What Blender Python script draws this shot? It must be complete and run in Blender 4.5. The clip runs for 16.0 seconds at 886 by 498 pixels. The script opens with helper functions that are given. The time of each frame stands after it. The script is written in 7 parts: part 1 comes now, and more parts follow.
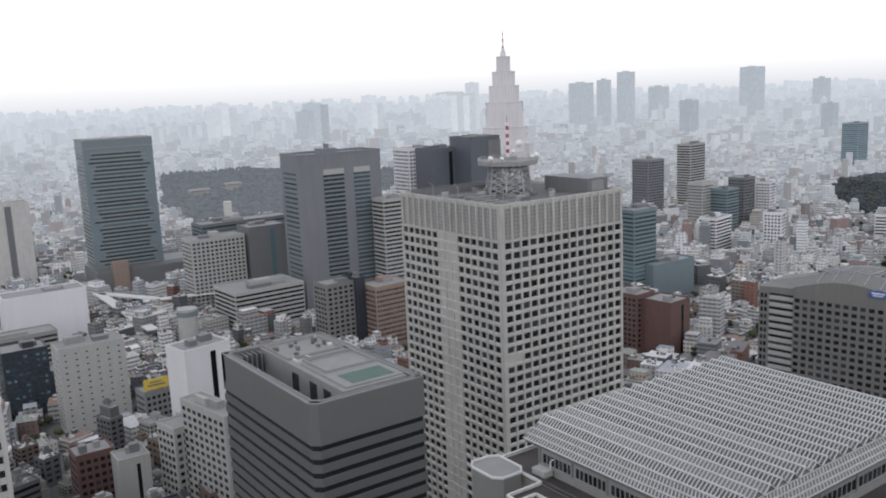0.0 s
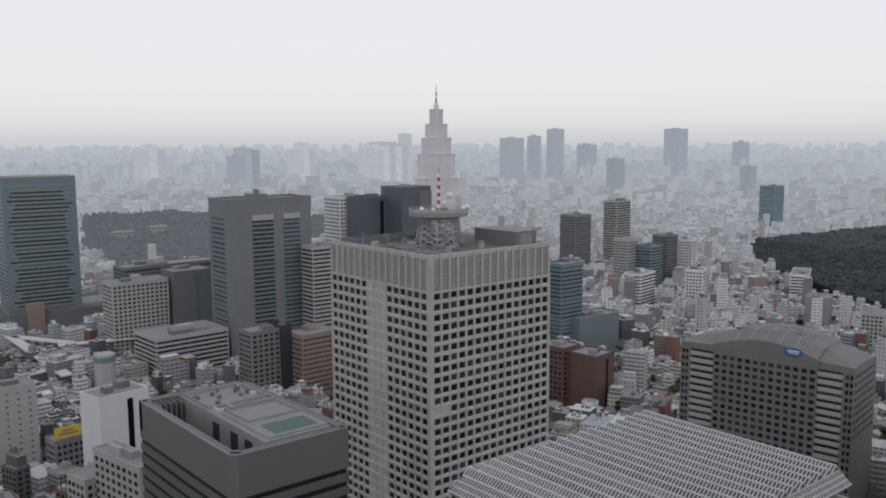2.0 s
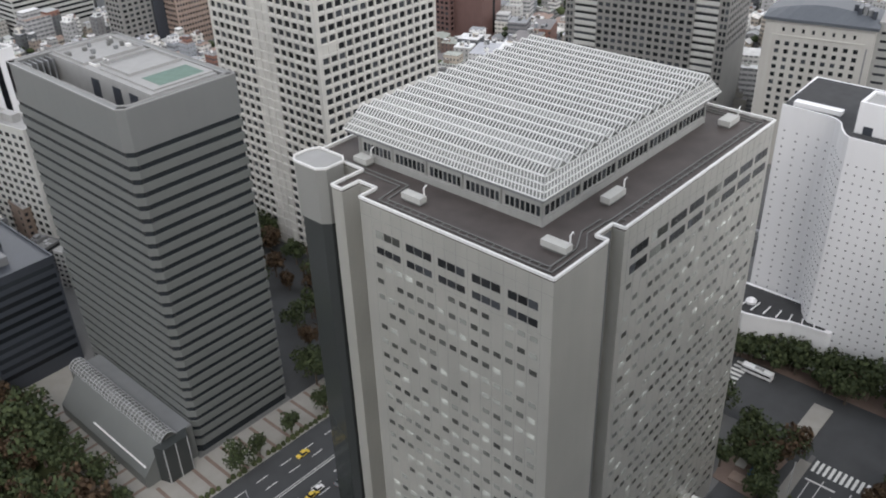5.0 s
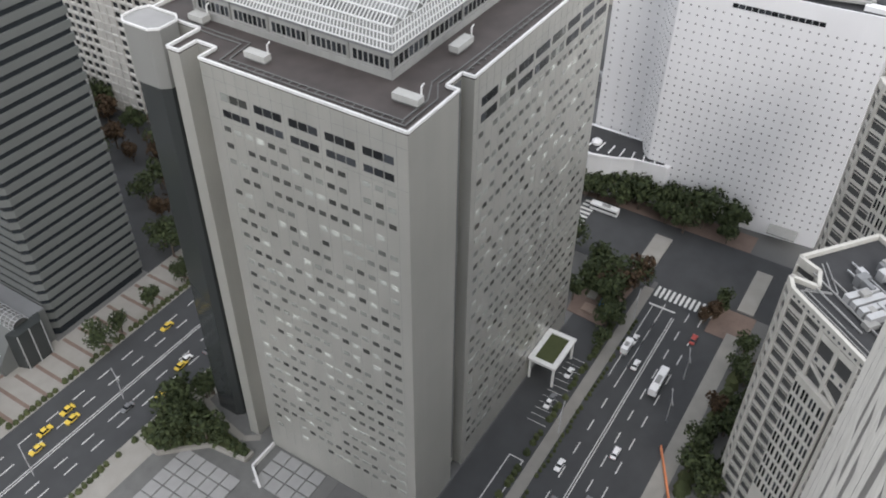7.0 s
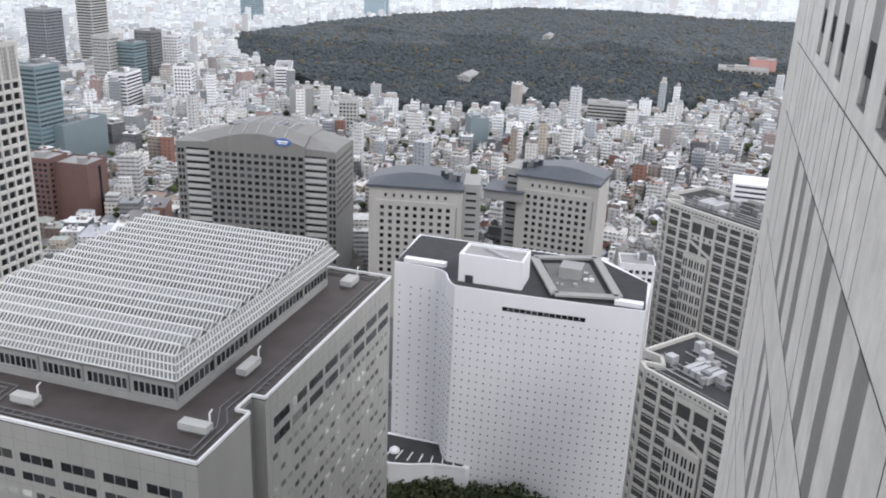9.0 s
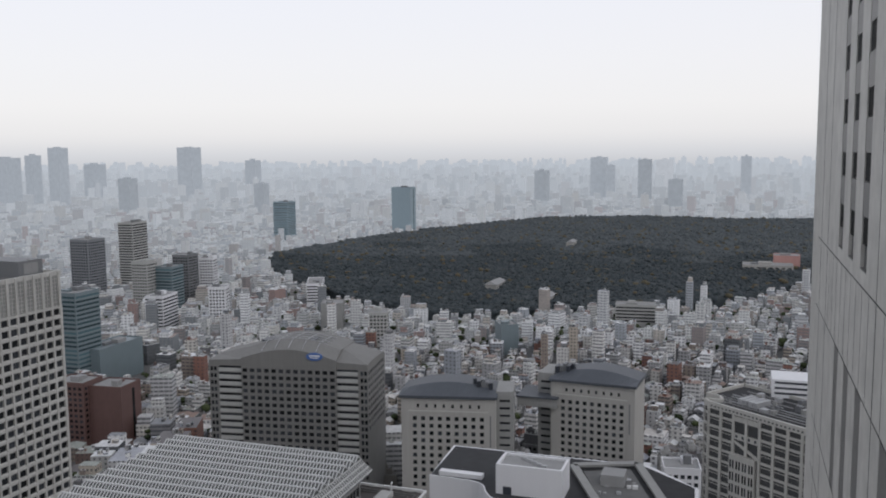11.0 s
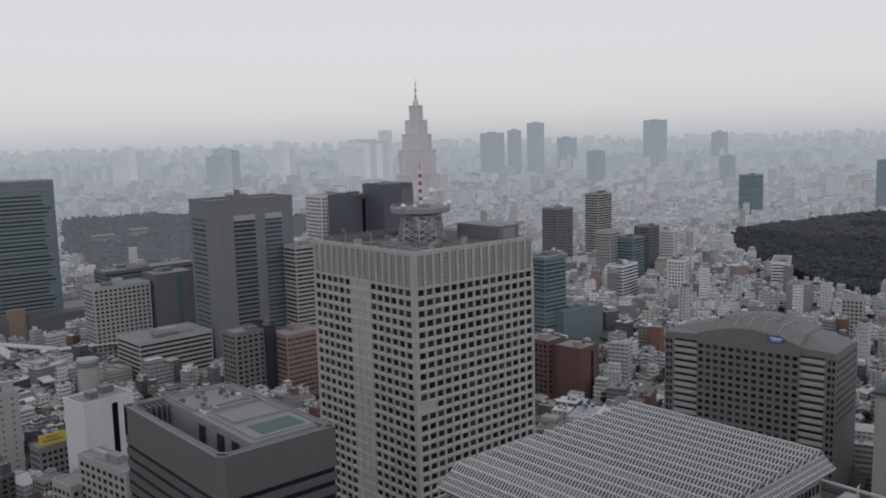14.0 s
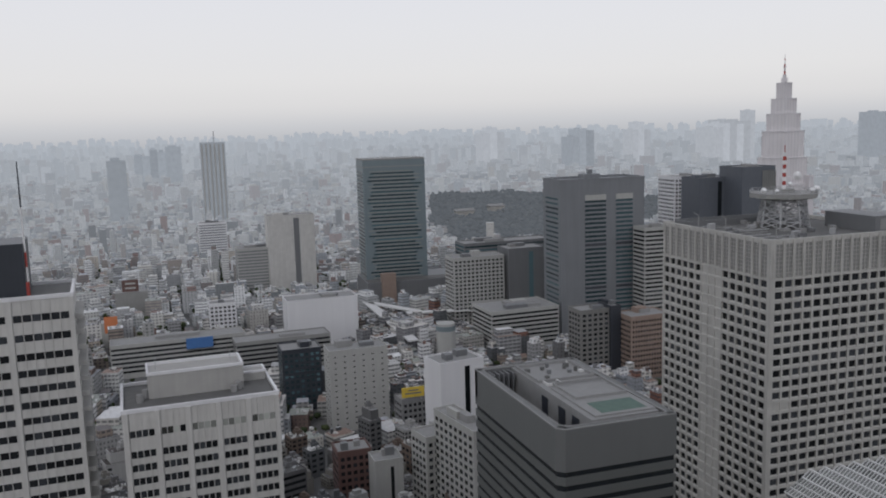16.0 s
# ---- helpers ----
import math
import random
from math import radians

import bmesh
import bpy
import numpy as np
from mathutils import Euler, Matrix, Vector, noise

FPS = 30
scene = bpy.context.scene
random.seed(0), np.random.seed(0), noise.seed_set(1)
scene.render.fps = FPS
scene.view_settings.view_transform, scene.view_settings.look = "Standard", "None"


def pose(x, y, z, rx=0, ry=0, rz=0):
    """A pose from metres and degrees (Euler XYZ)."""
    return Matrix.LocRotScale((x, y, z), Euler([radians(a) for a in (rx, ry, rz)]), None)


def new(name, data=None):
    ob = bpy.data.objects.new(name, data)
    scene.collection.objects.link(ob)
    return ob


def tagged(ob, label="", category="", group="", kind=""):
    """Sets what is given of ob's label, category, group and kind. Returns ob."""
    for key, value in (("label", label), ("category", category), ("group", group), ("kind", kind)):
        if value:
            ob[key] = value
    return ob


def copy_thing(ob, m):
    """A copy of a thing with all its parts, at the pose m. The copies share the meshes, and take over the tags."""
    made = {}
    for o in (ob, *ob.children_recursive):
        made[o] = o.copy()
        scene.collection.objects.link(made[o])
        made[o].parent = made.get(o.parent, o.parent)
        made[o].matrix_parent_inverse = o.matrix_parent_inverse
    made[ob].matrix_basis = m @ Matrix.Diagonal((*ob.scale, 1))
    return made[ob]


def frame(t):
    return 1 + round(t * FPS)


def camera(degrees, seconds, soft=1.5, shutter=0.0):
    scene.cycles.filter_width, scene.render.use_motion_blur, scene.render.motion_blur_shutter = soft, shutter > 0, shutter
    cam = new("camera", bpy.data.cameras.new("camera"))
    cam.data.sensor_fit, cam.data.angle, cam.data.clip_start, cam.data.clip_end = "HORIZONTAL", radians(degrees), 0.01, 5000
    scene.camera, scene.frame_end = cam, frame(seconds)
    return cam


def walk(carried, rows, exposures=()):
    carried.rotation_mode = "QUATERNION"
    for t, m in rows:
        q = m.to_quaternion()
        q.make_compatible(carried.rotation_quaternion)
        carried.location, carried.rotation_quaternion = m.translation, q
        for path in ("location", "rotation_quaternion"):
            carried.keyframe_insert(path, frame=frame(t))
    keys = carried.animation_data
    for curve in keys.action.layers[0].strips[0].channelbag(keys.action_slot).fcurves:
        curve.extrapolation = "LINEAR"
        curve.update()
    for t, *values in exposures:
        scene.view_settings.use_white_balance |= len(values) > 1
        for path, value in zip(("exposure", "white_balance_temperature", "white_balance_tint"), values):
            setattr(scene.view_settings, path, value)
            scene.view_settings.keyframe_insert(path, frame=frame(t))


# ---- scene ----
# the camera turns by hand behind a window high in a tower; t, yaw, pitch, roll
cam = camera(54.0, 16.0, 1.95)
EYE = 203.5
PATH = [
    (0.0, -35.54, -10.50, 2.37),
    (0.5, -37.39, -9.55, 1.29),
    (1.0, -38.83, -8.34, 0.79),
    (1.5, -39.67, -7.25, 0.81),
    (2.0, -39.91, -7.31, 0.25),
    (2.5, -40.14, -9.23, 0.22),
    (3.0, -40.40, -10.93, 0.28),
    (3.5, -40.75, -15.26, 0.64),
    (4.0, -43.31, -19.07, 1.10),
    (4.5, -45.79, -24.46, 1.53),
    (5.0, -47.96, -31.16, 1.77),
    (5.2, -48.74, -33.09, 1.61),
    (7.3, -59.60, -40.78, -0.47),
    (7.5, -61.06, -40.04, -0.17),
    (8.0, -66.09, -35.01, 0.23),
    (8.5, -70.16, -28.76, -0.40),
    (9.0, -72.41, -19.95, -2.26),
    (9.5, -73.37, -12.95, -1.91),
    (9.7, -73.39, -11.15, -1.24),
    (11.8, -69.63, -5.35, 1.21),
    (12.0, -68.99, -5.44, 1.97),
    (12.5, -64.51, -5.56, 1.62),
    (13.0, -56.48, -6.08, 1.68),
    (13.5, -46.76, -6.84, 1.50),
    (14.0, -41.20, -7.59, 1.45),
    (14.5, -35.64, -7.02, 3.63),
    (15.0, -26.64, -7.66, 2.56),
    (15.5, -19.93, -8.01, 1.88),
    (16.0, -18.31, -8.25, 1.63),
]
EXPOSURES = [(0.0, 0.62, 6350, 13), (1.0, 0.33, 6350, 13), (1.5, 0.24, 6350, 13), (2.5, 0.08, 6350, 13), (3.5, 0.27, 6350, 13), (4.0, 0.84, 6400, 13), (4.5, 1.14, 6540, 12), (5.0, 1.42, 6600, 11), (7.5, 1.66, 6600, 11), (8.5, 1.62, 6600, 11), (9.0, 1.46, 6400, 13), (9.5, 1.12, 6350, 13), (12.0, -0.08, 6350, 13), (12.5, -0.14, 6350, 13), (14.0, -0.10, 6350, 13), (15.0, 0.00, 6350, 13), (16.0, 0.03, 6350, 13)]
walk(cam, [(t, pose(0, 0, EYE, 90 + pitch, roll, yaw)) for t, yaw, pitch, roll in PATH], EXPOSURES)

# ---- light: an overcast, hazy day ----
SUN_EL, SUN_AZ = 42.0, 215.0
world = bpy.data.worlds.new("overcast_sky")
scene.world = world
world.use_nodes = True
wn, wl = world.node_tree.nodes, world.node_tree.links
wn.clear()
w_out, w_bg = wn.new("ShaderNodeOutputWorld"), wn.new("ShaderNodeBackground")
w_sky = wn.new("ShaderNodeTexSky")
w_sky.sky_type = 'NISHITA'
w_sky.sun_disc = False
w_sky.sun_elevation, w_sky.sun_rotation = radians(SUN_EL), radians(SUN_AZ)
w_gain = wn.new("ShaderNodeVectorMath")
w_gain.operation = 'SCALE'
w_gain.inputs["Scale"].default_value = 0.08
wl.new(w_sky.outputs[0], w_gain.inputs[0])
w_co, w_sep = wn.new("ShaderNodeTexCoord"), wn.new("ShaderNodeSeparateXYZ")
w_ramp = wn.new("ShaderNodeValToRGB")
# cloud deck: haze grey at the horizon, cream just above it, cool grey overhead
stops = [(0.0, (0.42, 0.44, 0.46)), (0.49, (0.47, 0.485, 0.50)), (0.5, (0.60, 0.612, 0.62)), (0.51, (0.72, 0.716, 0.704)), (0.526, (0.78, 0.77, 0.75)), (0.55, (0.79, 0.785, 0.775)), (0.63, (0.77, 0.79, 0.83)), (0.78, (0.55, 0.57, 0.61)), (1.0, (0.43, 0.45, 0.49))]
el = w_ramp.color_ramp.elements
while len(el) < len(stops):
    el.new(0.5)
for e, (p, c) in zip(el, stops):
    e.position, e.color = p, (*c, 1)
w_half = wn.new("ShaderNodeMath")
w_half.operation = 'MULTIPLY_ADD'
w_half.inputs[1].default_value, w_half.inputs[2].default_value = 0.5, 0.5
w_mix = wn.new("ShaderNodeMix")
w_mix.data_type = 'RGBA'
w_mix.inputs[0].default_value = 0.9
wl.new(w_co.outputs["Generated"], w_sep.inputs[0])
wl.new(w_sep.outputs["Z"], w_half.inputs[0])
wl.new(w_half.outputs[0], w_ramp.inputs[0])
wl.new(w_gain.outputs[0], w_mix.inputs[6])
wl.new(w_ramp.outputs[0], w_mix.inputs[7])
wl.new(w_mix.outputs[2], w_bg.inputs[0])
w_bg.inputs[1].default_value = 1.0
wl.new(w_bg.outputs[0], w_out.inputs[0])
sun = new("sun", bpy.data.lights.new("sun", 'SUN'))
sun.data.energy, sun.data.angle, sun.data.color = 0.5, radians(25), (1.0, 0.97, 0.93)
sun.matrix_world = pose(0, 0, 400, 90 - SUN_EL, 0, 180 - SUN_AZ)

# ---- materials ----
AIR = (0.365, 0.398, 0.425)          # hazy air over the far city, mixed into far materials as emission


def links_of(m):
    m.use_nodes = True
    return m.node_tree.nodes, m.node_tree.links, m.node_tree.nodes["Principled BSDF"]


def scaled_noise(n, l, scale, detail=3.0, squash=1.0):
    g, mp, t = n.new("ShaderNodeNewGeometry"), n.new("ShaderNodeMapping"), n.new("ShaderNodeTexNoise")
    mp.inputs["Scale"].default_value = (scale, scale, scale * squash)
    t.inputs["Scale"].default_value, t.inputs["Detail"].default_value = 1.0, detail
    l.new(g.outputs["Position"], mp.inputs[0])
    l.new(mp.outputs[0], t.inputs["Vector"])
    return t.outputs["Fac"]


def math_node(n, l, op, a, b=None, c=None):
    q = n.new("ShaderNodeMath")
    q.operation = op
    for i, v in enumerate((a, b, c)):
        if v is None:
            continue
        if isinstance(v, (int, float)):
            q.inputs[i].default_value = v
        else:
            l.new(v, q.inputs[i])
    return q.outputs[0]


def paint(name, c, rough=0.8, var=0.18, scale=0.25, streak=0.12, bump=0.1, metal=0.0, each=0.0, island=0.0, fine=3.0):
    """A weathered surface: large stains, fine grain, rain streaks, and a shade of its own for each piece."""
    m = bpy.data.materials.new(name)
    n, l, b = links_of(m)
    big, small = scaled_noise(n, l, scale), scaled_noise(n, l, fine, 5.0)
    run = scaled_noise(n, l, scale * 4, 2.0, 0.06)
    v = math_node(n, l, 'MULTIPLY_ADD', big, 2 * var, 1 - var)
    v = math_node(n, l, 'MULTIPLY', v, math_node(n, l, 'MULTIPLY_ADD', small, var, 1 - var / 2))
    v = math_node(n, l, 'MULTIPLY', v, math_node(n, l, 'MULTIPLY_ADD', run, 2 * streak, 1 - streak))
    if each:
        v = math_node(n, l, 'MULTIPLY', v, math_node(n, l, 'MULTIPLY_ADD', n.new("ShaderNodeObjectInfo").outputs["Random"], 2 * each, 1 - each))
    if island:
        v = math_node(n, l, 'MULTIPLY', v, math_node(n, l, 'MULTIPLY_ADD', n.new("ShaderNodeNewGeometry").outputs["Random Per Island"], 2 * island, 1 - island))
    s = n.new("ShaderNodeVectorMath")
    s.operation = 'SCALE'
    s.inputs[0].default_value = c
    l.new(v, s.inputs["Scale"])
    l.new(s.outputs[0], b.inputs["Base Color"])
    b.inputs["Metallic"].default_value = metal
    l.new(math_node(n, l, 'MULTIPLY_ADD', small, 0.2, rough - 0.1), b.inputs["Roughness"])
    if bump:
        bp = n.new("ShaderNodeBump")
        bp.inputs["Strength"].default_value, bp.inputs["Distance"].default_value = bump, 0.05
        l.new(small, bp.inputs["Height"])
        l.new(bp.outputs[0], b.inputs["Normal"])
    return m


def pane_glass(name, c, rough=0.12, each=0.5, spec=0.5):
    """Window glass seen from outside: a dark room behind a glossy face, each pane a little different (blinds, lamps)."""
    m = bpy.data.materials.new(name)
    n, l, b = links_of(m)
    r = math_node(n, l, 'ADD', n.new("ShaderNodeObjectInfo").outputs["Random"], n.new("ShaderNodeNewGeometry").outputs["Random Per Island"])
    r = math_node(n, l, 'POWER', math_node(n, l, 'FRACT', math_node(n, l, 'MULTIPLY', r, 7.31)), 2.5)
    s = n.new("ShaderNodeVectorMath")
    s.operation = 'SCALE'
    s.inputs[0].default_value = c
    l.new(math_node(n, l, 'MULTIPLY_ADD', r, 4 * each, 1 - each), s.inputs["Scale"])
    l.new(s.outputs[0], b.inputs["Base Color"])
    b.inputs["Roughness"].default_value = rough
    b.inputs["Specular IOR Level"].default_value = spec
    return m


def city_paint(name, palette, windows=0.75, haze=0.0, air=1.0):
    """Small houses by the thousand: a wall colour and roof colour for each, with rows of windows on the walls. haze:
    share of air painted in, as dimmed colour plus emission.
    """
    m = bpy.data.materials.new(name)
    n, l, b = links_of(m)
    g = n.new("ShaderNodeNewGeometry")
    rnd = g.outputs["Random Per Island"]

    def ramp(cols, v):
        q = n.new("ShaderNodeValToRGB")
        q.color_ramp.interpolation = 'CONSTANT'
        e = q.color_ramp.elements
        while len(e) < len(cols):
            e.new(0.5)
        for i, c in enumerate(cols):
            e[i].position, e[i].color = i / len(cols), (*c, 1)
        l.new(v, q.inputs[0])
        return q.outputs[0]
    wall = ramp(palette, rnd)
    roofs = [(0.36, 0.37, 0.37), (0.48, 0.48, 0.47), (0.24, 0.25, 0.26), (0.62, 0.63, 0.63), (0.30, 0.32, 0.29), (0.17, 0.16, 0.16), (0.54, 0.52, 0.49), (0.38, 0.39, 0.42), (0.60, 0.60, 0.60), (0.26, 0.19, 0.16)]
    roof = ramp(roofs, math_node(n, l, 'FRACT', math_node(n, l, 'MULTIPLY', rnd, 37.7)))
    nrm, pos = n.new("ShaderNodeSeparateXYZ"), n.new("ShaderNodeSeparateXYZ")
    l.new(g.outputs["Normal"], nrm.inputs[0])
    l.new(g.outputs["Position"], pos.inputs[0])
    u = math_node(n, l, 'SUBTRACT', math_node(n, l, 'MULTIPLY', pos.outputs[1], nrm.outputs[0]), math_node(n, l, 'MULTIPLY', pos.outputs[0], nrm.outputs[1]))
    shift = math_node(n, l, 'MULTIPLY', rnd, 53.0)
    pitch = math_node(n, l, 'MULTIPLY_ADD', math_node(n, l, 'FRACT', math_node(n, l, 'MULTIPLY', rnd, 91.0)), 2.0, 2.2)
    cu = math_node(n, l, 'FRACT', math_node(n, l, 'ADD', math_node(n, l, 'DIVIDE', u, pitch), shift))
    cz = math_node(n, l, 'FRACT', math_node(n, l, 'DIVIDE', pos.outputs[2], 3.15))
    in_u = math_node(n, l, 'GREATER_THAN', cu, math_node(n, l, 'MULTIPLY', math_node(n, l, 'FRACT', math_node(n, l, 'MULTIPLY', rnd, 17.0)), 0.7))
    in_z = math_node(n, l, 'COMPARE', cz, 0.55, 0.24)
    win = math_node(n, l, 'MULTIPLY', math_node(n, l, 'MULTIPLY', in_u, in_z), windows)
    mix = n.new("ShaderNodeMix")
    mix.data_type = 'RGBA'
    l.new(win, mix.inputs[0])
    l.new(wall, mix.inputs[6])
    mix.inputs[7].default_value = (0.05, 0.055, 0.065, 1)
    top = n.new("ShaderNodeMix")
    top.data_type = 'RGBA'
    l.new(math_node(n, l, 'GREATER_THAN', nrm.outputs[2], 0.5), top.inputs[0])
    l.new(mix.outputs[2], top.inputs[6])
    l.new(roof, top.inputs[7])
    st = scaled_noise(n, l, 0.35, 4.0)
    sc = n.new("ShaderNodeVectorMath")
    sc.operation = 'SCALE'
    l.new(top.outputs[2], sc.inputs[0])
    l.new(math_node(n, l, 'MULTIPLY_ADD', st, 0.7, 0.62), sc.inputs["Scale"])
    # Painted haze: the base colour dims and the walls emit AIR instead.
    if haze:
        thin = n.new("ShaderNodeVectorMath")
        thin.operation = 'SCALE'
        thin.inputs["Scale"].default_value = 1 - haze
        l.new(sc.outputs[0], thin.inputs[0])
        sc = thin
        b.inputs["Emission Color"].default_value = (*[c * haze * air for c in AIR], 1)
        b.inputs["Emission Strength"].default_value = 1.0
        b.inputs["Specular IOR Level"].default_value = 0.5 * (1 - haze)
    l.new(sc.outputs[0], b.inputs["Base Color"])
    b.inputs["Roughness"].default_value = 0.75
    return m


def foliage(name, a, c, scale=0.5, haze=0.0):
    m = bpy.data.materials.new(name)
    n, l, b = links_of(m)
    f = scaled_noise(n, l, scale, 6.0)
    r = n.new("ShaderNodeNewGeometry").outputs["Random Per Island"]
    v = math_node(n, l, 'MULTIPLY_ADD', math_node(n, l, 'ADD', f, r), 0.9, -0.4)
    mix = n.new("ShaderNodeMix")
    mix.data_type = 'RGBA'
    l.new(v, mix.inputs[0])
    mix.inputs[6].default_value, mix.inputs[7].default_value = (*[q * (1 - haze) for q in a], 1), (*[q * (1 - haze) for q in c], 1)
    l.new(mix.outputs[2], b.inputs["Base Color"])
    # Painted haze: distant leaves emit AIR over a dimmed leaf colour.
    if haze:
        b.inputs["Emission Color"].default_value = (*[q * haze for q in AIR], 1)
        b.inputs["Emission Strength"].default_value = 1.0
    b.inputs["Roughness"].default_value = 0.85
    b.inputs["Specular IOR Level"].default_value = 0.2
    return m


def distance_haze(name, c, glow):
    """The far backdrop of the city, pale with distance; haze is painted in as emission, so it glows as a hazy horizon
    does.
    """
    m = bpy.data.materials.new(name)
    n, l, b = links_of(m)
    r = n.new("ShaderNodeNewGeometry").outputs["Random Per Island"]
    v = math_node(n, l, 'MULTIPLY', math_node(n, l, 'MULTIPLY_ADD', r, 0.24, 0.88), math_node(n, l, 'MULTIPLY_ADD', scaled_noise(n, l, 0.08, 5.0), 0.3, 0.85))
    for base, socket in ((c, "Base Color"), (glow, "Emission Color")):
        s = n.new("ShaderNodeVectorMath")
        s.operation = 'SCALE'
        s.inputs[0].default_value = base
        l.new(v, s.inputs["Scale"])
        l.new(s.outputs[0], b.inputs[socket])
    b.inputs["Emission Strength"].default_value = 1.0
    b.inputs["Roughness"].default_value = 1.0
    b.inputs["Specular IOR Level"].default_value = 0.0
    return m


CONCRETE = paint("pale_concrete", (0.36, 0.355, 0.338), 0.8, 0.12, 0.15)
CONCRETE_GRID = paint("ribbed_concrete", (0.415, 0.407, 0.382), 0.8, 0.2, 0.2, 0.2)
PALE_RIB = paint("pale_ribbed_concrete", (0.50, 0.492, 0.47), 0.8, 0.12, 0.2, 0.18)
LOUVRE = paint("louvre_grey", (0.25, 0.25, 0.24), 0.7, 0.12, 0.3)
STEEL_PANEL = paint("brushed_steel_panel", (0.42, 0.415, 0.385), 0.36, 0.14, 0.05, 0.12, 0.0, 0.5)
STEEL_SIDE = paint("worn_steel_panel", (0.25, 0.25, 0.24), 0.45, 0.14, 0.06, 0.10, 0.0, 0.35)
WHITE_EDGE = paint("white_coping", (0.60, 0.60, 0.59), 0.6, 0.06)
DARK_ROOF = paint("dark_red_roof_deck", (0.050, 0.041, 0.038), 0.7, 0.5, 0.22, 0.0, 0.2)
GREY_ROOF = paint("grey_roof_deck", (0.12, 0.12, 0.116), 0.8, 0.25, 0.3, 0.0, 0.2)
PALE_ROOF = paint("pale_roof_deck", (0.26, 0.26, 0.256), 0.8, 0.15, 0.3, 0.0, 0.2)
BLACK_ROOF = paint("black_roof_felt", (0.032, 0.033, 0.035), 0.95, 0.3, 0.3, 0.0, 0.2)
GREEN_PAD = paint("green_pad_paint", (0.095, 0.15, 0.125), 0.8, 0.25, 0.5)
SLATE = paint("dark_grey_green_panel", (0.110, 0.116, 0.112), 0.5, 0.08, 0.1, 0.05)
# Paler teal for the far towers: their haze is put into the colour.
FAR_TEAL = paint("teal_panel_in_haze", (0.26, 0.33, 0.365), 0.5, 0.06)
# Near-black cladding lifted to blue-grey by haze painted into it.
DARK_CLAD = paint("dark_cladding_in_haze", (0.095, 0.105, 0.122), 0.45, 0.1)
DEEP_PANE = pane_glass("deep_set_pane", (0.012, 0.013, 0.014), 0.7, 0.3, 0.05)
MID_GRANITE = paint("mid_grey_granite", (0.135, 0.132, 0.126), 0.5, 0.12, 0.5, 0.1)
SLATE_TOP = paint("smooth_slate_panel", (0.132, 0.137, 0.135), 0.45, 0.05, 0.1, 0.05)
BLACK_BAND = pane_glass("black_window_band", (0.012, 0.014, 0.016), 0.2, 0.4, 0.25)
GLASS = pane_glass("dark_window_glass", (0.022, 0.024, 0.027), 0.15, 0.5, 0.3)
GLASS_LIT = pane_glass("office_window_glass", (0.16, 0.165, 0.152), 0.15, 0.75, 0.4)
TEAL_GLASS = pane_glass("teal_curtain_glass", (0.05, 0.085, 0.095), 0.18, 0.4, 0.5)
TEAL_WALL = paint("teal_grey_panel", (0.16, 0.20, 0.215), 0.4, 0.08, 0.1, 0.05)
DARK_GLASS_WALL = pane_glass("smoked_glass", (0.045, 0.05, 0.05), 0.1, 0.3, 0.4)
ROOF_GLASS = pane_glass("skylight_glass", (0.115, 0.118, 0.114), 0.2, 0.25, 0.5)
WHITE_FRAME = paint("white_steel_frame", (0.53, 0.535, 0.525), 0.5, 0.05)
WHITE_TILE = paint("white_tile", (0.66, 0.66, 0.67), 0.5, 0.05, 0.05, 0.06)
BROWN_GREY = paint("brown_grey_stone", (0.175, 0.172, 0.163), 0.7, 0.10, 0.15)
PALE_BAND = paint("pale_stone_band", (0.37, 0.37, 0.352), 0.7, 0.08)
CREAM = paint("cream_stone", (0.35, 0.34, 0.315), 0.75, 0.08, 0.1)
SLATE_ROOF = paint("blue_grey_metal_roof", (0.062, 0.07, 0.082), 0.55, 0.12, 0.2)
GRANITE = paint("speckled_granite", (0.44, 0.432, 0.405), 0.6, 0.30, 0.5, 0.12, 0.2, 0.0, 0.06, 0.0, 3.5)
GRANITE_DARK = paint("dark_granite", (0.05, 0.052, 0.053), 0.4, 0.15, 0.5, 0.1)
JOINT = paint("joint_shadow_gap", (0.03, 0.03, 0.03), 0.9, 0.1)
STONE = paint("pale_stone_frame", (0.42, 0.41, 0.378), 0.7, 0.1, 0.2)
# Haze is painted into these two pinkish stones: paler, with less contrast.
PINK_STONE = paint("pinkish_stone_in_haze", (0.66, 0.635, 0.64), 0.7, 0.1, 0.05)
PINK_DARK = paint("stone_fins_in_haze", (0.60, 0.58, 0.59), 0.7, 0.1, 0.05)
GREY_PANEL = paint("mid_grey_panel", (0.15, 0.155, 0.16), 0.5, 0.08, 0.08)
TOWER_GREY = paint("pale_slate_panel", (0.175, 0.184, 0.195), 0.5, 0.08, 0.08)
NAVY = paint("near_black_cladding", (0.035, 0.04, 0.05), 0.4, 0.1)
BRICK_RED = paint("red_brown_tile", (0.12, 0.068, 0.060), 0.7, 0.15, 0.2)
BROWN_TILE = paint("brown_tile", (0.26, 0.195, 0.16), 0.7, 0.12, 0.2)
ASPHALT = paint("asphalt", (0.042, 0.044, 0.046), 0.85, 0.25, 0.15, 0.0, 0.2)
CITY_FLOOR = paint("city_ground", (0.11, 0.11, 0.108), 0.9, 0.35, 0.03, 0.0, 0.1)
PAVING = paint("pale_paving", (0.235, 0.225, 0.205), 0.85, 0.18, 0.2, 0.0, 0.2, 0.0, 0.12)
